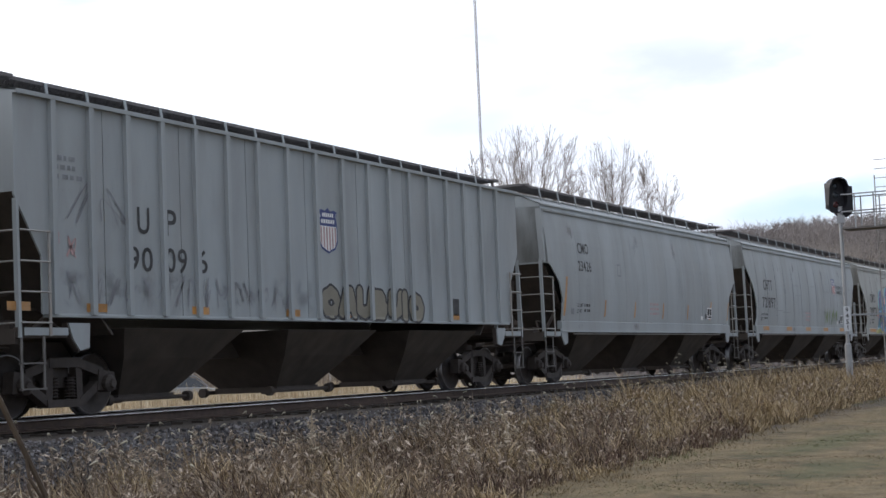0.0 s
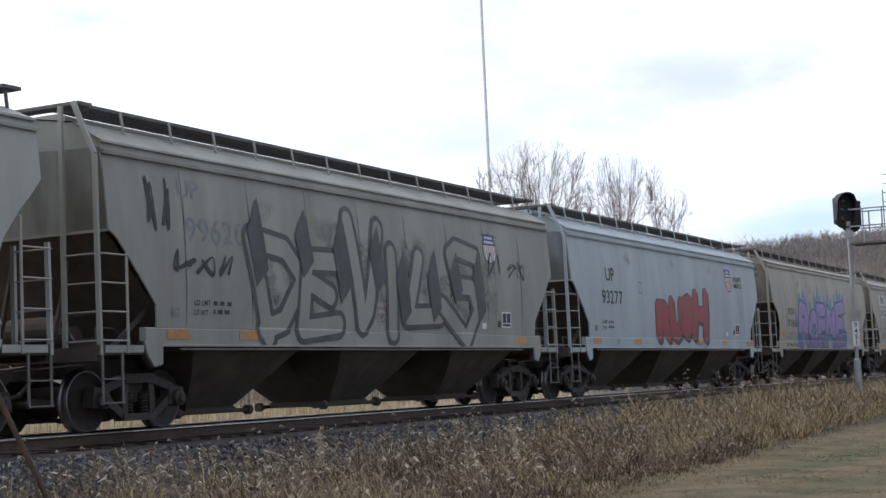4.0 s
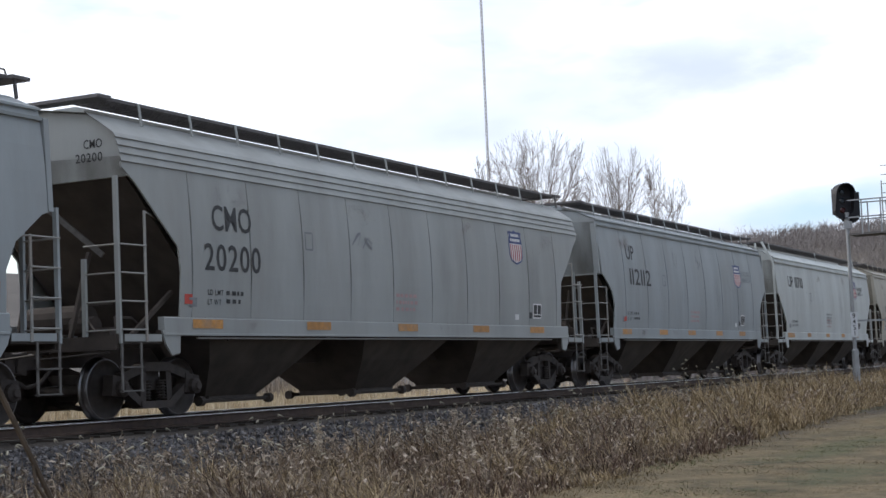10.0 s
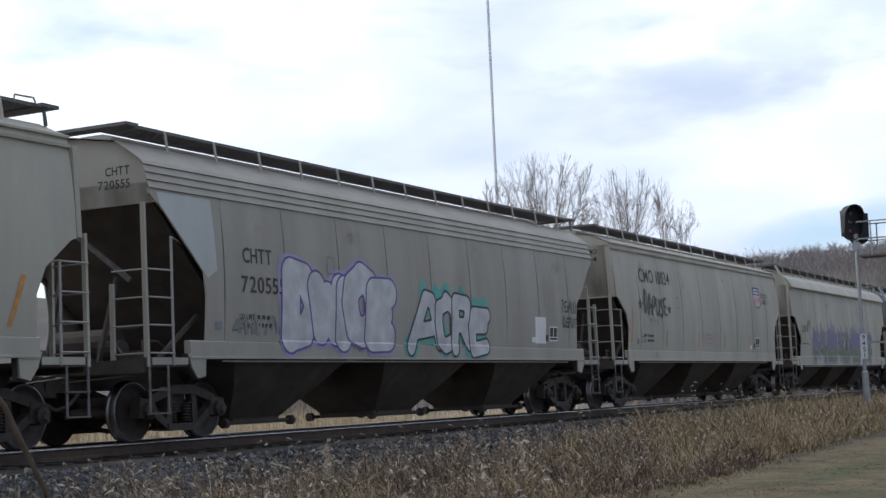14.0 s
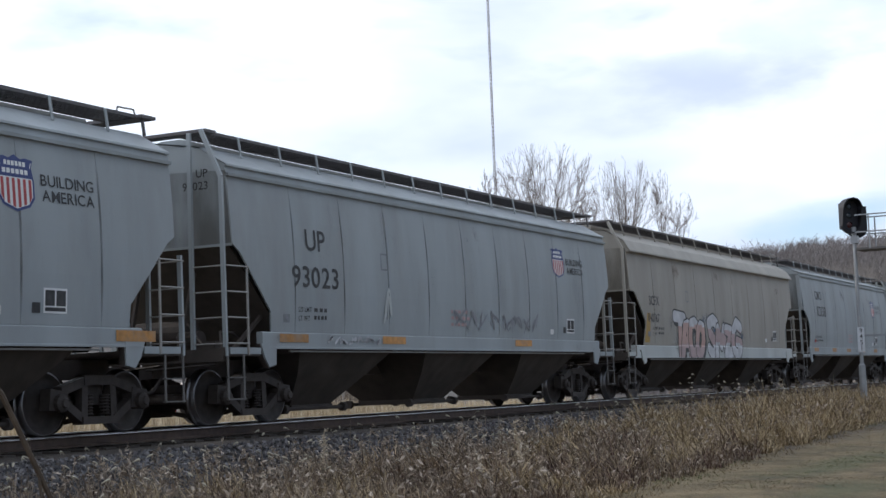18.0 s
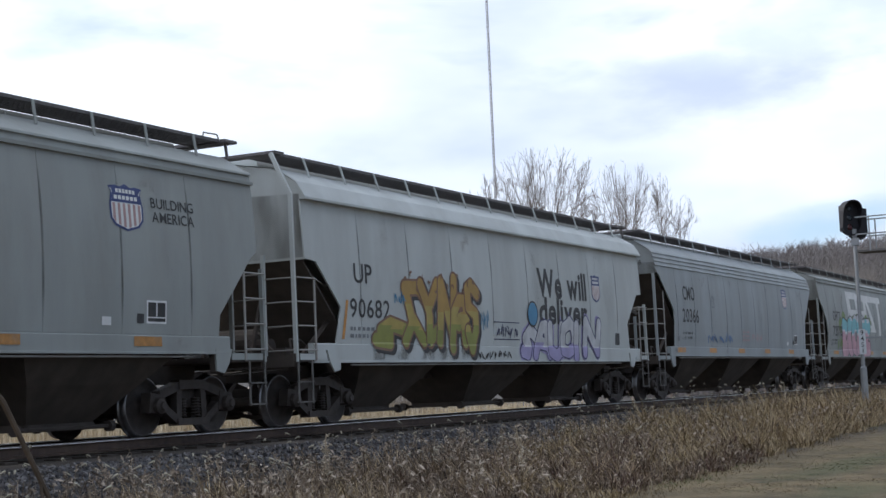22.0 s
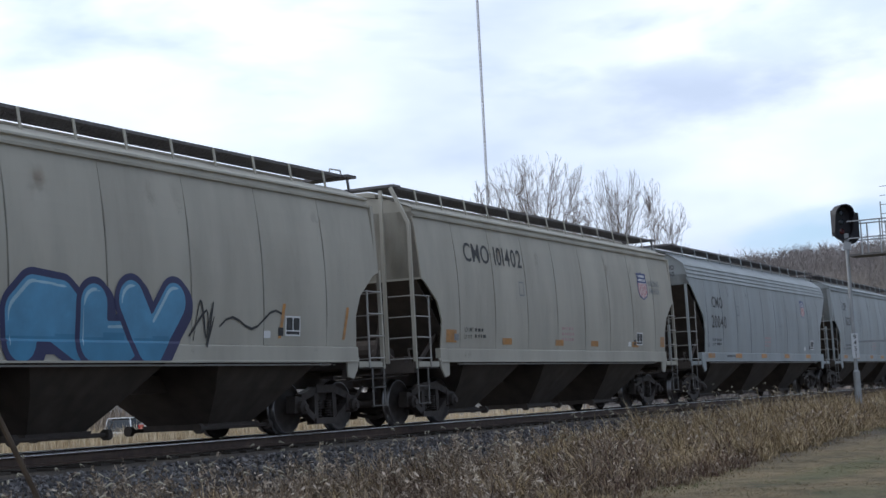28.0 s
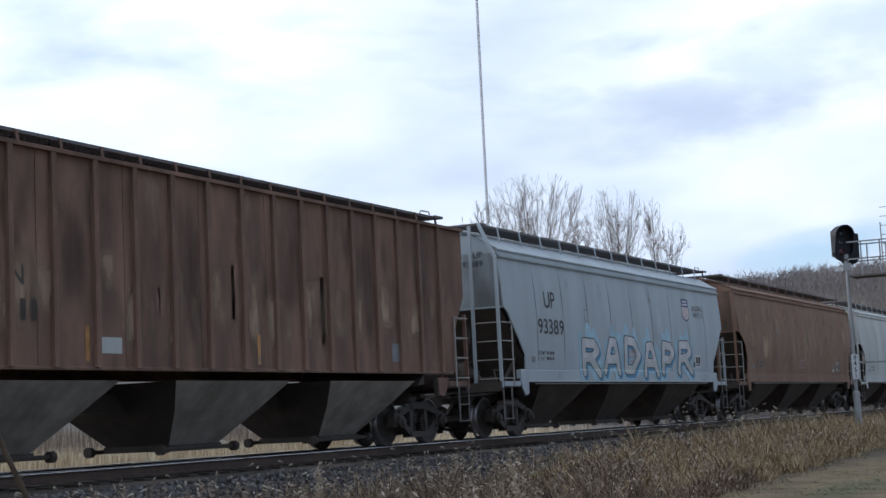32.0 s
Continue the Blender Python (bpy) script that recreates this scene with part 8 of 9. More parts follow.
    c = hopper_car(216.34, 16.25, "curve", BLUE_GREY, "blue-grey covered hopper with a faded shield and amber sill strips", 9, 0.014, 1.9)
    stencil(c, "UP", 2.18, 2.84, 3.33, 3.72)
    stencil(c, "112112", 2.31, 4.0, 2.66, 3.1)
    emblem(c, 12.29, 13.09, 2.88, 3.66)
    slogan(c, 13.2, 14.23, 3.3, GREY_INK)
    reflectors(c, (1.6, 4.6, 7.2, 10.0, 12.6), 0.7)
    rect(c, "red_label", 1.75, 1.95, 1.68, 1.8, RED_TAG, 0.006)
    car_marks(c, 2.0, 13)

    c = hopper_car(234.01, 16.6, "slant", OFF_WHITE, "clean off-white covered hopper with pale posts and amber sill strips", 12, 0.002, 1.5, braces=3)
    stencil(c, "UP 111710", 1.84, 4.05, 3.15, 3.56)
    emblem(c, 12.96, 13.71, 2.96, 3.76)
    slogan(c, 13.87, 14.89, 3.36)
    reflectors(c, (1.3, 4.3, 7.4, 10.2, 12.9), 0.6)
    rect(c, "reflector_strip", 1.3, 2.3, 1.30, 1.46, AMBER, 0.007)
    car_marks(c, 2.0, 14)
    small_print(c, 7.6, 2.2, 0.9, 3, 77)

    c = hopper_car(251.72, 16.22, "curve", WARM_GREY, "cream-grey covered hopper with a red-brown stain and orange strips", 8, 0.008, 2.1)
    end_marks(c, "TILX", "519598")
    stencil(c, "TILX", 1.85, 2.55, 2.54, 2.79)
    stencil(c, "519598", 1.75, 2.84, 2.06, 2.29)
    painted(c, "painted_over_patch", [(8.35, 3.40), (9.0, 3.45), (8.95, 2.6), (8.45, 1.92), (8.36, 2.1)], [(0, 1, 2, 3, 4)], [spray("maroon", (0.27, 0.135, 0.125), 0.35)], [0], 0.005)
    upright_strips(c, (1.25,), 1.7, 2.55, 0.05)
    upright_strips(c, (4.2, 7.0, 9.6, 12.2), 1.62, 2.1, 0.06)
    upright_strips(c, (14.6,), 1.62, 2.3, 0.25)
    car_marks(c, 1.7, 15)

    c = hopper_car(269.26, 17.9, "step", BEIGE, "beige covered hopper with two chalk-white graffiti pieces", 10, 0.010, 1.9)
    end_marks(c, "CHTT", "720555")
    stencil(c, "CHTT", 2.42, 3.26, 2.76, 3.01)
    stencil(c, "720555", 2.36, 3.63, 2.28, 2.55)
    bubble(c, "DWIOE", 3.6, 7.3, 1.42, 2.80, (CHALK,), DEEP_VIOLET, (LILAC,), 61, 0.5, None, 0.205, 0.04, None, "white bubble graffiti with violet rims",
           ((3.60, 4.70, 1.42, 2.80), (4.50, 5.55, 1.50, 2.74), (5.35, 5.95, 1.50, 2.70), (5.60, 6.65, 1.45, 2.82), (6.40, 7.30, 1.42, 2.72)), 0.08, 0.03)
    bubble(c, "AORE", 8.05, 11.55, 1.38, 2.55, (CHALK,), SOOT, (JADE,), 62, 0.5, None, 0.125, 0.045, None, "white graffiti with black rims in a teal cloud",
           ((8.00, 9.30, 1.40, 2.58), (9.05, 10.05, 1.40, 2.52), (9.80, 10.80, 1.40, 2.52), (10.55, 11.60, 1.38, 2.45)), 0.10, 0.12, None, 0.09)
    painted(c, "white_patch", [(0.35, 3.5), (1.45, 2.45), (1.7, 2.6), (1.65, 3.7), (0.3, 3.7)], [(0, 1, 2, 3, 4)], [OFF_WHITE], [0], 0.004)
    scrawl(c, 2.0, 3.4, 1.55, 2.0, GHOST, 3, 23, 0.06)
    rect(c, "white_patch", 14.0, 14.6, 1.6, 2.2, WHITE_INK, 0.005)
    handstyle(c, "ZENKO", 15.52, 16.46, 2.34, 2.62, SOOT, 27, 0.04, 0.006, "thin black sprayed tag in two lines")
    handstyle(c, "DEBUT", 15.60, 16.46, 2.02, 2.27, SOOT, 28, 0.04, 0.010, "thin black sprayed tag in two lines")
    car_marks(c, 2.3, 16)

    c = hopper_car(288.30, 16.5, "curve", WARM_GREY, "cream-grey covered hopper with a dark wriggling tag below its number", 9, 0.010, 1.95)
    end_marks(c, "CMO", "101134")
    stencil(c, "CMO 101134", 2.11, 4.64, 3.33, 3.71, BLACK_INK)
    handstyle(c, "DAPUSE", 2.28, 4.16, 2.50, 3.05, SOOT, 25, 0.105, 0.012, "dark sprayed tag")
    spray_star(c, 2.0, 2.72, 0.19, SOOT)
    spray_star(c, 4.36, 2.66, 0.16, SOOT)
    handstyle(c, "NM", 2.62, 3.35, 2.24, 2.40, GHOST, 26, 0.05, 0.05)
    emblem(c, 13.13, 14.0, 2.96, 3.71)
    slogan(c, 14.1, 15.0, 3.35, GREY_INK)
    upright_strips(c, (1.2,), 1.7, 2.6, 0.1)
    upright_strips(c, (4.0, 6.9, 9.5, 12.3), 1.62, 2.05, 0.08)
    car_marks(c, 2.0, 17)

    c = hopper_car(306.20, 17.1, "deep", WARM_GREY, "grey covered hopper with a washed-out purple and green graffiti band", 9, 0.006, 2.0)
    stencil(c, "SCFX", 1.6, 2.61, 2.3, 2.55)
    small_print(c, 1.5, 1.85, 1.1, 1, 31, BLACK_INK)
    bubble(c, "MBUEN", 3.0, 13.8, 1.25, 2.40, (GREEN_FADE, PURPLE_FADE), GHOST, (GHOST,), 71, 0.45, None, 0.18, 0.03, None, "washed-out purple and green graffiti band")
    smudge(c, 3.0, 13.8, 1.3, 2.5, GREY_VEIL, 72, 9, 1.3)
    scrawl(c, 2.4, 3.2, 2.4, 2.9, SOOT, 2, 28, 0.06)
    rect(c, "white_patch", 11.4, 12.2, 1.1, 1.4, WHITE_INK, 0.02)

    c = hopper_car(324.50, 16.8, "slant", BLUE_GREY, "blue-grey covered hopper with a shield and amber sill strips", 10, 0.005, 1.9)
    stencil(c, "UP", 2.3, 2.95, 2.91, 3.28)
    small_print(c, 2.0, 2.45, 1.3, 1, 33, BLACK_INK)
    emblem(c, 12.88, 13.58, 2.98, 3.74)
    slogan(c, 13.71, 14.79, 3.37)
    reflectors(c, (3.4, 6.1, 9.3, 12.2), 0.6)
    rect(c, "reflector_strip", 15.2, 16.1, 1.30, 1.46, AMBER, 0.007)
    car_marks(c, 2.0, 18)

    c = hopper_car(342.43, 17.1, "slant", BLUE_GREY, "blue-grey covered hopper with faint white tags along its sill", 10, 0.006, 2.0)
    end_marks(c, "UP", "93023")
    stencil(c, "UP", 2.38, 3.04, 2.91, 3.28)
    stencil(c, "93023", 1.91, 3.43, 2.27, 2.64)
    emblem(c, 13.3, 14.03, 2.97, 3.68)
    slogan(c, 14.15, 15.2, 3.29)
    reflectors(c, (1.5, 5.0, 11.0), 0.9)
    scrawl(c, 3.0, 5.0, 1.3, 1.46, CHALK, 8, 35, 0.04, "faint white tag")
    scrawl(c, 8.0, 12.5, 1.6, 2.1, GHOST, 8, 36, 0.05, "faint grey tag")
    scrawl(c, 5.0, 5.4, 1.7, 2.4, OFF_WHITE, 1, 37, 0.07)
    car_marks(c, 2.1, 19)

    c = hopper_car(360.64, 17.6, "deep", BEIGE, "beige-grey covered hopper with pink black-outlined graffiti", 9, 0.008, 2.2, sill_coat=OFF_WHITE)
    stencil(c, "SCFX", 1.78, 2.61, 2.52, 2.78)
    stencil(c, "840767", 1.65, 2.58, 2.05, 2.3)
    smudge(c, 3.3, 11.3, 1.3, 2.5, BLUE_MIST, 84, 8, 0.8)
    bubble(c, "TACO", 3.9, 6.6, 1.08, 2.3, (DUSTY_PINK, SALMON, CHALK), SOOT, None, 81, 0.5, None, 0.135, 0.045, SOOT, "peach and white graffiti letters with black rims",
           ((3.80, 4.85, 1.10, 2.40), (4.50, 5.40, 1.10, 2.22), (5.15, 6.05, 1.10, 2.28), (5.80, 6.70, 1.10, 2.30)), 0.1, 0.05, (0.30, 0.72), 0.06)
    bubble(c, "SMZG", 7.0, 10.5, 1.08, 2.3, (CHALK, DUSTY_PINK, CHALK), SOOT, None, 82, 0.5, None, 0.145, 0.045, None, "pale pink graffiti letters with black rims",
           ((6.95, 8.05, 1.08, 2.35), (7.75, 9.00, 1.08, 2.20), (8.70, 9.60, 1.08, 2.15), (9.40, 10.60, 1.08, 2.28)), 0.1, 0.05, (0.34, 0.66), 0.10)
    painted(c, "yellow_patch", [(1.35, 1.5), (1.75, 1.5), (1.85, 2.3), (1.6, 2.3)], [(0, 1, 2, 3)], [GOLD], [0], 0.005)
    car_marks(c, 2.0, 20)

    c = hopper_car(379.32, 16.4, "curve", BLUE_GREY, "blue-grey covered hopper with curved seams and amber sill strips", 9, 0.013, 1.9)
    stencil(c, "CMO", 2.23, 3.24, 3.32, 3.66)
    stencil(c, "112138", 2.29, 3.73, 2.68, 3.07)
    emblem(c, 12.39, 13.1, 2.84, 3.58)
    slogan(c, 13.36, 14.38, 3.26, GREY_INK)
    reflectors(c, (1.6, 4.6, 7.2, 10.0, 12.6), 0.7)
    rect(c, "red_label", 1.75, 1.95, 1.68, 1.8, RED_TAG, 0.006)
    car_marks(c, 2.0, 21)

    c = hopper_car(396.84, 17.2, "slant", MID_GREY, "grey covered hopper with short seams and amber sill strips", 10, 0.005, 2.0)
    end_marks(c, "UP", "93010")
    stencil(c, "UP", 2.42, 3.06, 2.92, 3.33)
    stencil(c, "93010", 2.0, 3.42, 2.29, 2.68)
    emblem(c, 13.34, 14.1, 2.98, 3.67, True)
    slogan(c, 14.29, 15.34, 3.37)
    reflectors(c, (1.5, 4.8, 7.8, 10.8, 13.8), 0.65)
    car_marks(c, 2.0, 22)

    c = hopper_car(415.02, 17.6, "deep", OFF_WHITE, "white covered hopper with gold graffiti and a bold black slogan", 9, 0.005, 2.2)
    stencil(c, "UP", 1.96, 2.63, 2.52, 2.88)
    stencil(c, "90682", 1.79, 3.27, 1.89, 2.24)
    bubble(c, "JXYNQS", 2.7, 7.1, 1.34, 2.65, (MOSS, MUSTARD, GOLD), RUST_PALE, None, 91, 0.55, None, 0.098, 0.045, SOOT, "gold and green graffiti letters with dark red rims",
           ((2.62, 4.05, 1.36, 1.92), (3.60, 4.95, 1.36, 2.62), (4.45, 5.45, 1.36, 2.66), (5.15, 6.05, 1.36, 2.66), (5.75, 6.70, 1.36, 2.55), (6.45, 7.15, 1.36, 2.85)), 0.2, 0.1, (0.28, 0.52), 0.10)
    for i in range(14):
        crescent(c, 3.9 + 0.25 * i, 2.66 + 0.16 * math.sin(i * 2.3), 0.05, 40 * i, 40 * i + 200, 0.05, RUST_PALE, 0.02 + 0.0002 * i, 1.0, "paint_fleck")
    stencil(c, "We will", 10.35, 13.29, 2.57, 3.22, None, 0.03)
    stencil(c, "deliver", 10.36, 13.27, 1.96, 2.56, None, 0.03)
    emblem(c, 13.67, 14.25, 2.55, 3.25, True)
    bubble(c, "JAUOIN", 9.3, 14.2, 1.16, 2.0, (LILAC, CHALK), NAVY, (LILAC,), 92, 0.35, None, 0.17, 0.03, None, "white and violet bubble graffiti",
           ((9.25, 10.25, 1.14, 1.90), (10.0, 11.0, 1.14, 2.00), (10.75, 11.75, 1.14, 2.02), (11.5, 12.5, 1.14, 2.04), (12.3, 12.95, 1.14, 2.06), (12.8, 14.15, 1.14, 2.08)), 0.06, 0.03)
    painted(c, "round_blue_figure", [(9.92 + 0.30 * math.cos(a * 0.3927), 2.16 + 0.30 * math.sin(a * 0.3927)) for a in range(16)], [tuple(range(16))], [SOOT], [0], 0.022)
    painted(c, "round_blue_figure", [(9.92 + 0.26 * math.cos(a * 0.3927), 2.16 + 0.26 * math.sin(a * 0.3927)) for a in range(16)], [tuple(range(16))], [OCEAN], [0], 0.0235)
    scrawl(c, 7.95, 9.1, 1.60, 1.90, NAVY, 5, 38, 0.03, "small blue tag in a box")
    for a, b, z in ((7.85, 9.2, 1.93), (7.85, 9.2, 1.56)):
        rect(c, "tag_line", a, b, z, z + 0.02, NAVY, 0.008)
    scrawl(c, 3.45, 3.95, 2.15, 2.45, OCEAN, 3, 39, 0.03)
    scrawl(c, 7.0, 7.6, 1.75, 2.2, OCEAN, 4, 47, 0.025)
    scrawl(c, 6.9, 8.7, 1.13, 1.33, SOOT, 8, 48, 0.03, "black tag on the sill")
    smudge(c, 2.5, 7.0, 1.10, 1.40, GREY_VEIL, 49, 5, 0.9)
    upright_strips(c, (1.5,), 1.5, 2.2, 0.15)
    small_print(c, 1.8, 1.66, 0.9, 2, 41)
    rect(c, "stencil_box", 15.2, 15.5, 1.5, 1.8, BLACK_INK, 0.006)

    c = hopper_car(433.53, 17.9, "step", BLUE_GREY, "blue-grey covered hopper with a stained stepped eave and faint blue tag", 11, 0.009, 1.7)
    end_marks(c, "CMO", "20366")
    stencil(c, "CMO", 2.27, 3.37, 2.85, 3.26)
    stencil(c, "20366", 2.13, 3.65, 2.2, 2.6)
    emblem(c, 13.44, 14.1, 2.9, 3.62, True)
    reflectors(c, (1.6, 4.6, 7.7, 10.8, 14.0), 0.7)
    scrawl(c, 4.4, 7.3, 1.6, 1.95, SKY_BLUE, 5, 42, 0.05, "faint blue tag")
    scrawl(c, 9.3, 10.6, 1.7, 2.0, FADED_RED, 3, 43, 0.04)
    car_marks(c, 2.1, 24)

    c = hopper_car(452.58, 17.8, "bowl", MID_GREY, "grey covered hopper with block letters and pink and teal graffiti", 14, 0.007, 1.36)
    end_marks(c, "CHTT", "721713")
    stencil(c, "CHTT", 2.08, 3.39, 2.67, 3.05)
    stencil(c, "721713", 1.95, 3.54, 2.06, 2.46)
    for x0, x1, z0, z1 in ((4.9, 5.5, 2.9, 3.95), (5.5, 6.5, 3.65, 3.95), (5.5, 6.5, 2.95, 3.2), (6.5, 6.9, 2.8, 3.95), (6.9, 8.1, 3.62, 3.9), (6.9, 8.1, 2.95, 3.2), (8.1, 8.6, 2.6, 3.9), (8.6, 11.8, 3.62, 3.9), (10.9, 11.35, 2.1, 3.62)):
        rect(c, "block_letter", x0, x1, z0, z1, BLOCK_WHITE, 0.005)
    painted(c, "block_letter", [(8.6, 3.62), (9.1, 3.62), (10.3, 2.3), (8.9, 2.3), (8.9, 2.6), (9.5, 2.6)], [(0, 1, 2, 5), (5, 2, 3, 4)], [BLOCK_WHITE], [0, 0], 0.005, "white block lettering")
    for i in range(10):
        crescent(c, 3.4 + 0.62 * i, 2.5 + 0.25 * math.sin(i * 1.7), 0.22, 0, 330, 0.40, LEAF, 0.0045 + 0.0002 * i, 0.9, "spray_puff")
    bubble(c, "DOOMZ", 3.5, 8.8, 1.30, 2.85, (PINK, CHALK, AQUA, CHALK), SOOT, None, 95, 0.55, None, 0.235, 0.05, None, "pink and teal graffiti letters with dark rims",
           ((3.62, 4.90, 1.28, 2.66), (4.60, 5.70, 1.28, 2.86), (5.40, 6.60, 1.28, 2.88), (6.30, 7.75, 1.28, 2.90), (7.35, 8.80, 1.28, 2.76)), 0.1, 0.05, (0.56, 0.62, 0.92), 0.05)
    scrawl(c, 2.7, 3.6, 1.5, 2.1, LEAF, 3, 45, 0.06)
    scrawl(c, 11.9, 12.9, 2.3, 2.9, OFF_WHITE, 3, 46, 0.07)
    rnd = random.Random(58)
    for i in range(16):
        a = 6.283 * i / 16
        q = 0.0 if i % 4 == 0 else rnd.uniform(0.25, 0.55)
        cx, cz, rr = 14.0 + q * 1.15 * math.cos(a), 1.95 + q * math.sin(a), rnd.uniform(0.16, 0.26)
        painted(c, "splash_blot", [(cx + rr * math.cos(b * 0.628), cz + rr * math.sin(b * 0.628)) for b in range(10)], [tuple(range(10))], [SOOT], [0], 0.006 + 0.0003 * i)
    for i in range(4):
        scrawl(c, 13.4, 14.6, 1.5 + 0.22 * i, 1.8 + 0.22 * i, CHALK, 3, 50 + i, 0.05, "white lines on a black splash")
    emblem(c, 13.09, 13.82, 2.74, 3.5)
    slogan(c, 14.01, 14.99, 3.1)
    reflectors(c, (1.9, 5.2, 8.6, 11.6, 14.9), 0.9)
    car_marks(c, 1.6, 25)

    c = hopper_car(471.37, 16.45, "slant", WARM_GREY, "cream-grey covered hopper with amber strips and thin red scribble", 9, 0.004, 2.0)
    end_marks(c, "CMO", "22642")
    stencil(c, "CMO", 1.85, 2.99, 2.86, 3.3)
    stencil(c, "22642", 1.8, 3.4, 2.26, 2.69)
    emblem(c, 12.52, 13.28, 2.98, 3.71, True)
    slogan(c, 13.44, 14.45, 3.34)
    rect(c, "reflector_strip", 1.3, 2.4, 1.30, 1.46, AMBER, 0.007)
    reflectors(c, (4.5, 7.4, 10.2, 13.0), 0.5)
    scrawl(c, 5.2, 7.3, 1.27, 1.45, ORANGE, 6, 57, 0.03, "thin orange scribble")
    car_marks(c, 1.8, 26)

    c = hopper_car(489.11, 16.5, "slant", WARM_GREY, "grey covered hopper with several faint dark tags", 10, 0.005, 1.9)
    small_print(c, 2.0, 3.45, 1.4, 1, 58, GREY_INK)
    for i, (x0, x1, z0, z1) in enumerate(((0.9, 2.4, 2.2, 3.1), (3.2, 5.7, 1.7, 2.15), (4.6, 5.6, 2.2, 2.6), (8.0, 13.6, 1.6, 2.05))):
        scrawl(c, x0, x1, z0, z1, GHOST, 3 + 2 * i, 60 + i, 0.06, "faint dark tag")
    reflectors(c, (1.5, 5.0, 8.5, 12.0), 0.5)
    car_marks(c, 2.0, 27)

    c = hopper_car(506.50, 16.17, "curve", WARM_GREY, "cream-grey covered hopper with bright blue bubble graffiti", 8, 0.008, 2.1)
    end_marks(c, "TILX", "519605")
    stencil(c, "TILX", 1.82, 2.5, 2.47, 2.73)
    stencil(c, "519605", 1.71, 2.83, 2.02, 2.26)
    bubble(c, "QLV", 6.0, 9.65, 1.30, 2.35, (OCEAN, CORNFLOWER), NAVY, None, 97, 0.3, ICE, 0.27, 0.10, NAVY, "bright blue bubble graffiti with dark rims",
           ((6.05, 7.65, 1.28, 2.32), (7.55, 8.65, 1.28, 2.30), (8.45, 9.65, 1.28, 2.32)), 0.1, 0.05, None, 0.02)
    scrawl(c, 3.8, 5.2, 1.6, 2.2, SOOT, 3, 66, 0.05, "black tag")
    scrawl(c, 10.0, 10.9, 1.45, 2.2, SOOT, 2, 67, 0.04)
    pts = [(10.8 + 0.18 * i, 1.78 + 0.12 * math.sin(i * 0.9) + 0.02 * i) for i in range(11)]
    for a, b in zip(pts, pts[1:]):
        painted(c, "tag", [(a[0], a[1] - 0.02), (b[0], b[1] - 0.02), (b[0], b[1] + 0.02), (a[0], a[1] + 0.02)], [(0, 1, 2, 3)], [SOOT], [0], 0.012)
    upright_strips(c, (1.25,), 1.65, 2.55, 0.1)
    rect(c, "yellow_patch", 3.75, 3.95, 1.65, 2.05, GOLD, 0.006)
    upright_strips(c, (12.5, 14.6), 1.62, 2.2, 0.15)
    car_marks(c, 1.7, 28)

    c = hopper_car(523.99, 16.1, "curve", WARM_GREY, "cream-grey covered hopper with yellow reflector plates on its side", 9, 0.009, 1.9, tall_posts=True)
    stencil(c, "CMO 101402", 2.31, 5.3, 3.33, 3.74)
    emblem(c, 13.02, 13.8, 2.9, 3.67)
    slogan(c, 13.9, 14.8, 3.3, GREY_INK)
    rect(c, "reflector_plate", 1.25, 1.72, 1.62, 1.88, AMBER, 0.006)
    reflectors(c, (4.0, 7.0, 9.3, 12.3), 0.5, 1.60, 1.74)
    rect(c, "reflector_plate", 14.6, 14.95, 1.62, 1.9, AMBER, 0.006)
    car_marks(c, 2.1, 29)

    c = hopper_car(541.48, 17.9, "step", BLUE_GREY, "blue-grey covered hopper with a stepped eave and sill lettering", 11, 0.009, 1.7)
    end_marks(c, "CMO", "20040")
    stencil(c, "CMO", 2.28, 3.43, 2.89, 3.24)
    stencil(c, "20040", 2.11, 3.68, 2.26, 2.65)
    emblem(c, 13.57, 14.18, 2.83, 3.5)
    reflectors(c, (1.6, 4.6, 7.7, 10.8, 14.0), 0.7)
    small_print(c, 3.6, 1.36, 1.6, 1, 72, BLACK_INK)
    car_marks(c, 2.1, 30)

    c = hopper_car(560.46, 16.3, "curve", BLUE_GREY, "blue-grey covered hopper with dark curved seams and a shield", 9, 0.016, 1.9)
    stencil(c, "UP", 2.06, 2.74, 3.33, 3.67)
    stencil(c, "112013", 2.34, 4.01, 2.72, 3.07)
    emblem(c, 11.72, 12.39, 2.88, 3.67)
    slogan(c, 12.64, 13.67, 3.29, GREY_INK)
    reflectors(c, (1.6, 4.0, 6.9, 9.3, 11.8), 0.65)
    rect(c, "red_label", 13.9, 14.1, 1.62, 1.75, RED_TAG, 0.006)
    car_marks(c, 2.0, 31)

    c = hopper_car(577.92, 16.8, "ribbed", RUST, "rusty brown ribbed covered hopper with bare grey chutes", end_coat=RUST, lower=PALE_DUST, braces=17)
    stencil(c, "N", 3.20, 3.48, 2.5, 2.78, UNDER)
    stencil(c, "9", 2.62, 2.86, 2.03, 2.32, UNDER)
    stencil(c, "11", 3.40, 3.72, 2.03, 2.32, UNDER)
    smudge(c, 0.8, 15.7, 1.5, 3.2, PALE_RUST_VEIL, 401, 16, 1.3)
    smudge(c, 0.8, 15.7, 1.6, 4.3, DARK_RUST_VEIL, 402, 11, 2.4)
    rect(c, "white_patch", 5.0, 5.5, 1.62, 1.85, OFF_WHITE, 0.006)
    upright_strips(c, (4.7, 9.0), 1.5, 2.0, 0.0)
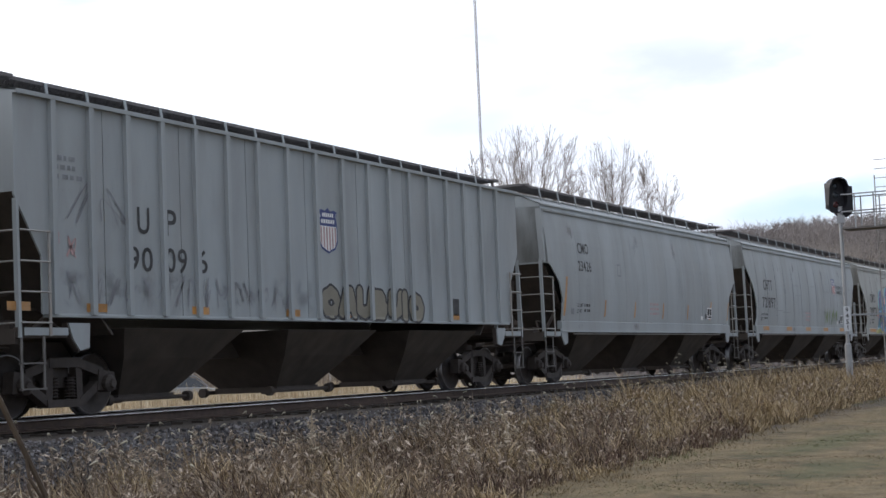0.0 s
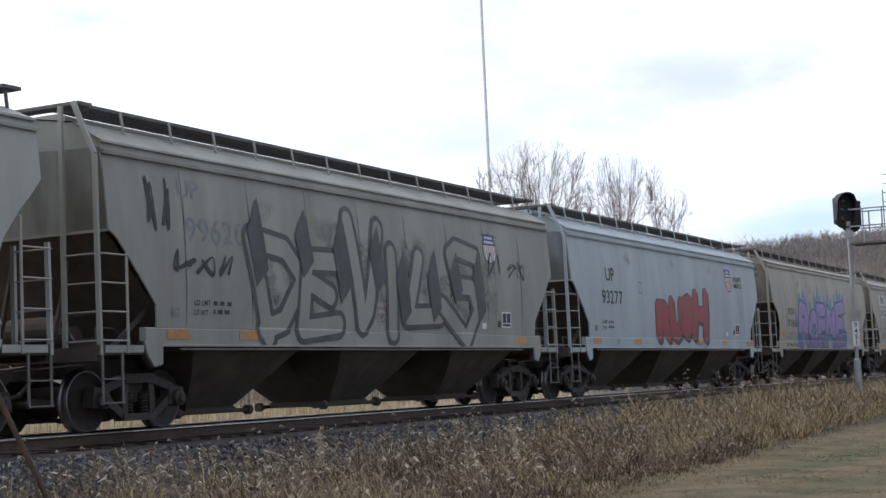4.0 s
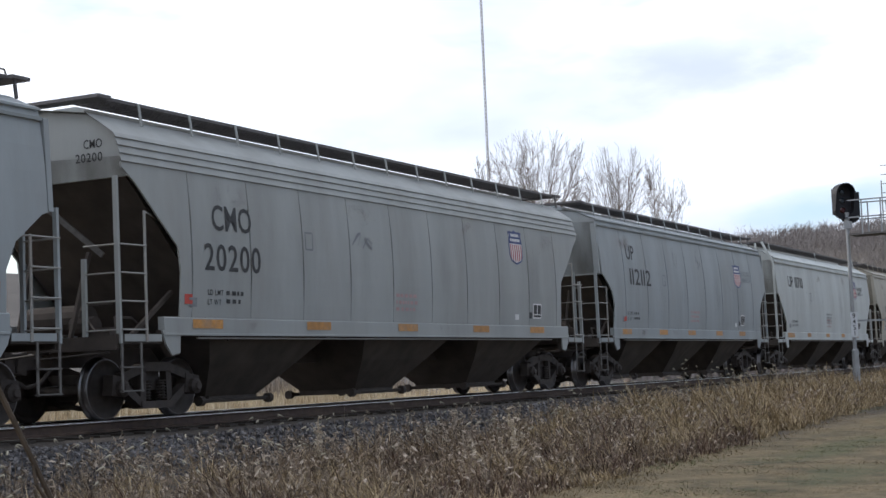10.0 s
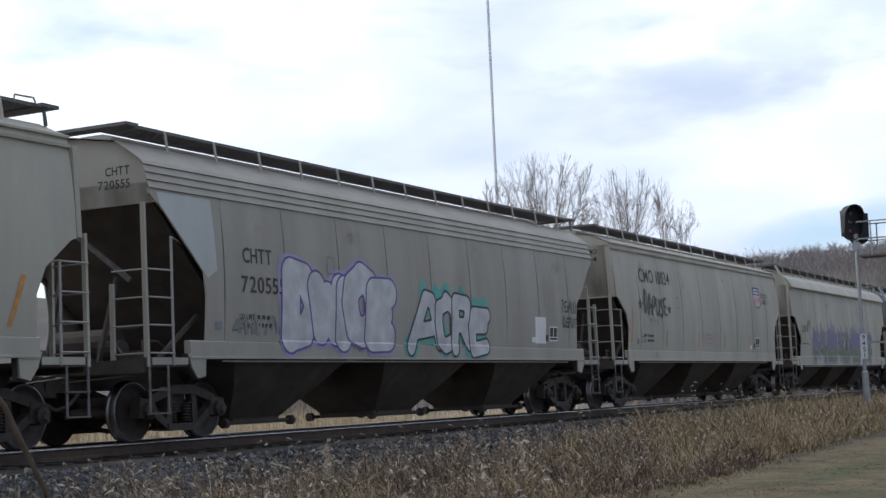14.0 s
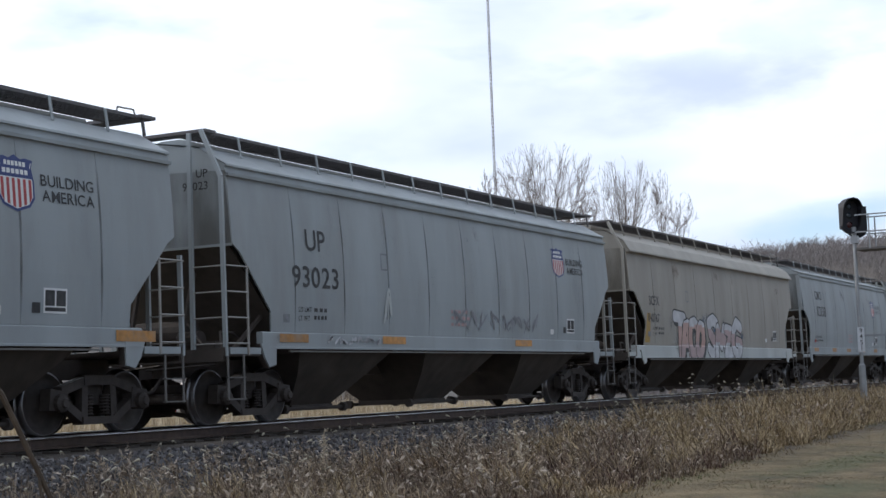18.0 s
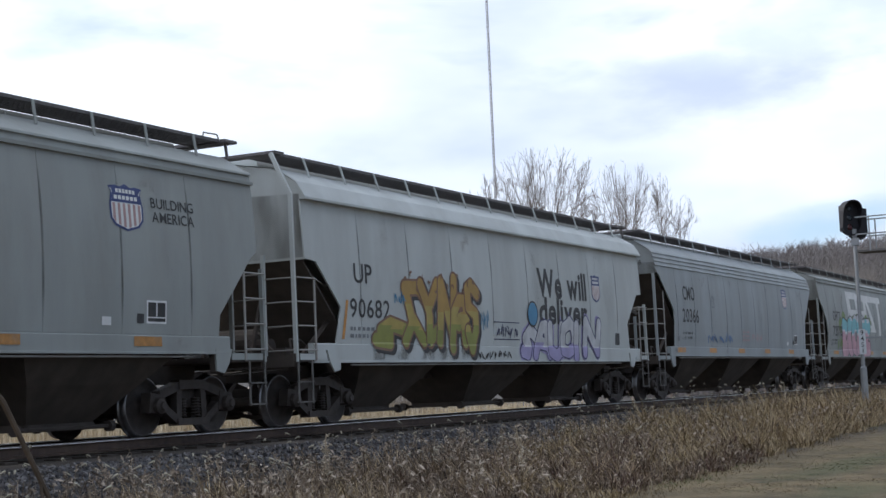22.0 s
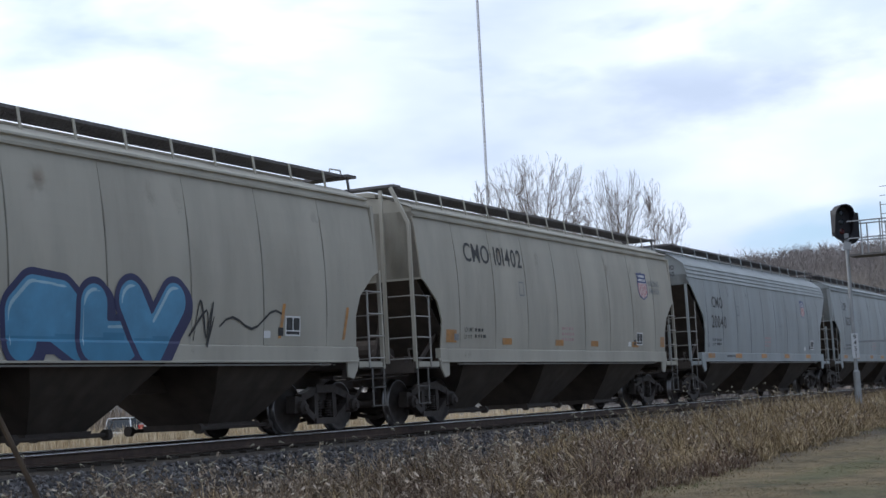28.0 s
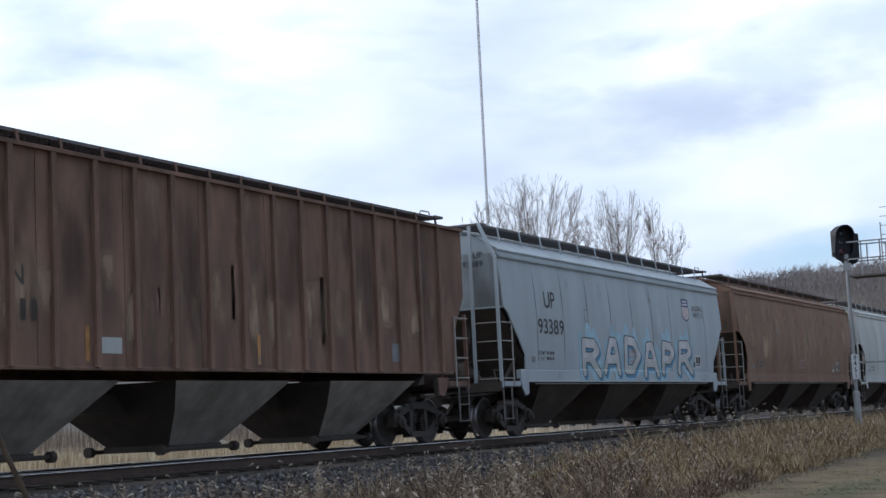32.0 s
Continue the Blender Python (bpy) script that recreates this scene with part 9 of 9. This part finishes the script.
    rect(c, "stencil_box", 13.6, 13.95, 1.6, 1.95, GREY_INK, 0.006)

    c = hopper_car(596.44, 17.0, "slant", PALE_BLUE, "pale grey covered hopper with light blue graffiti letters along its foot", 10, 0.005, 2.0)
    end_marks(c, "UP", "93389")
    stencil(c, "UP", 2.51, 3.17, 2.94, 3.34)
    stencil(c, "93389", 2.05, 3.61, 2.33, 2.69)
    bubble(c, "RADAPR", 4.6, 13.6, 1.40, 2.35, (OFF_WHITE, CHALK), SOOT, (ICE,), 99, 0.4, None, 0.12, 0.03, OCEAN, "light blue and white graffiti letters along the foot")
    emblem(c, 12.9, 13.6, 3.0, 3.7, True)
    slogan(c, 13.9, 14.9, 3.35, GREY_INK)
    car_marks(c, 2.0, 33)

    c = hopper_car(614.89, 17.6, "curve", RUST_PALE, "faded brown covered hopper with streaked smooth sides", 11, 0.010, 1.7)
    car_marks(c, 2.0, 34)
    smudge(c, 0.8, 16.4, 1.5, 3.9, PALE_RUST_VEIL, 403, 9, 2.0)
    c = hopper_car(633.9, 16.6, "curve", OFF_WHITE, "off-white covered hopper with plain sides", 9, 0.006, 1.9)
    car_marks(c, 2.0, 35)
    c = hopper_car(651.9, 16.6, "slant", BLUE_GREY, "blue-grey covered hopper with plain sides", 9, 0.006, 1.9)
    c = hopper_car(669.9, 16.6, "slant", WARM_GREY, "cream-grey covered hopper with plain sides", 9, 0.006, 1.9)


train()


def weather():
    """Films of dirt and rust bloom on the sides, different on every car."""
    rnd = random.Random(88)
    for i, (car, left) in enumerate(CARS):
        L = car["long"]
        if car["style"] == "ribbed":
            smudge(car, 0.8, L - 1.0, 1.5, 4.2, DIRT_VEIL, 300 + i, 6, 2.4)
            continue
        smudge(car, 1.4, L - 1.4, 1.55, 3.7, DIRT_VEIL, 300 + i, 4, 3.6)
        smudge(car, 1.4, L - 1.4, 3.2, STYLES[car["style"]]["top"] - 0.05, RUST_VEIL, 340 + i, 4, 0.8)
        smudge(car, 1.2, L - 1.2, 1.27, 1.50, RUST_VEIL, 380 + i, 4, 0.8)


weather()


def way(t):
    """Metres that the train has run at t seconds."""
    return 17.955 * t + 0.00981 * t * t / 2 - 0.00255 * t ** 3 / 6


def motions():
    times = [2.0 * i for i in range(17)]
    for car, left in CARS:
        walk(car, [(t, pose(left - way(t), TRACK_Y, 0)) for t in times])
    # wheelsets roll without slipping; all on the same end of a truck share one rolling action
    lead = {}
    for k, w in SPINNING:
        if k not in lead:
            at = w.location.copy()
            walk(w, [(i / FPS, pose(*at, 0, -math.degrees(way(i / FPS) / 0.457), 0)) for i in range(32 * FPS + 1)])
            lead[k] = w
            continue
        w.rotation_mode = "QUATERNION"
        w.animation_data_create()
        w.animation_data.action = lead[k].animation_data.action
        w.animation_data.action_slot = lead[k].animation_data.action_slot


motions()
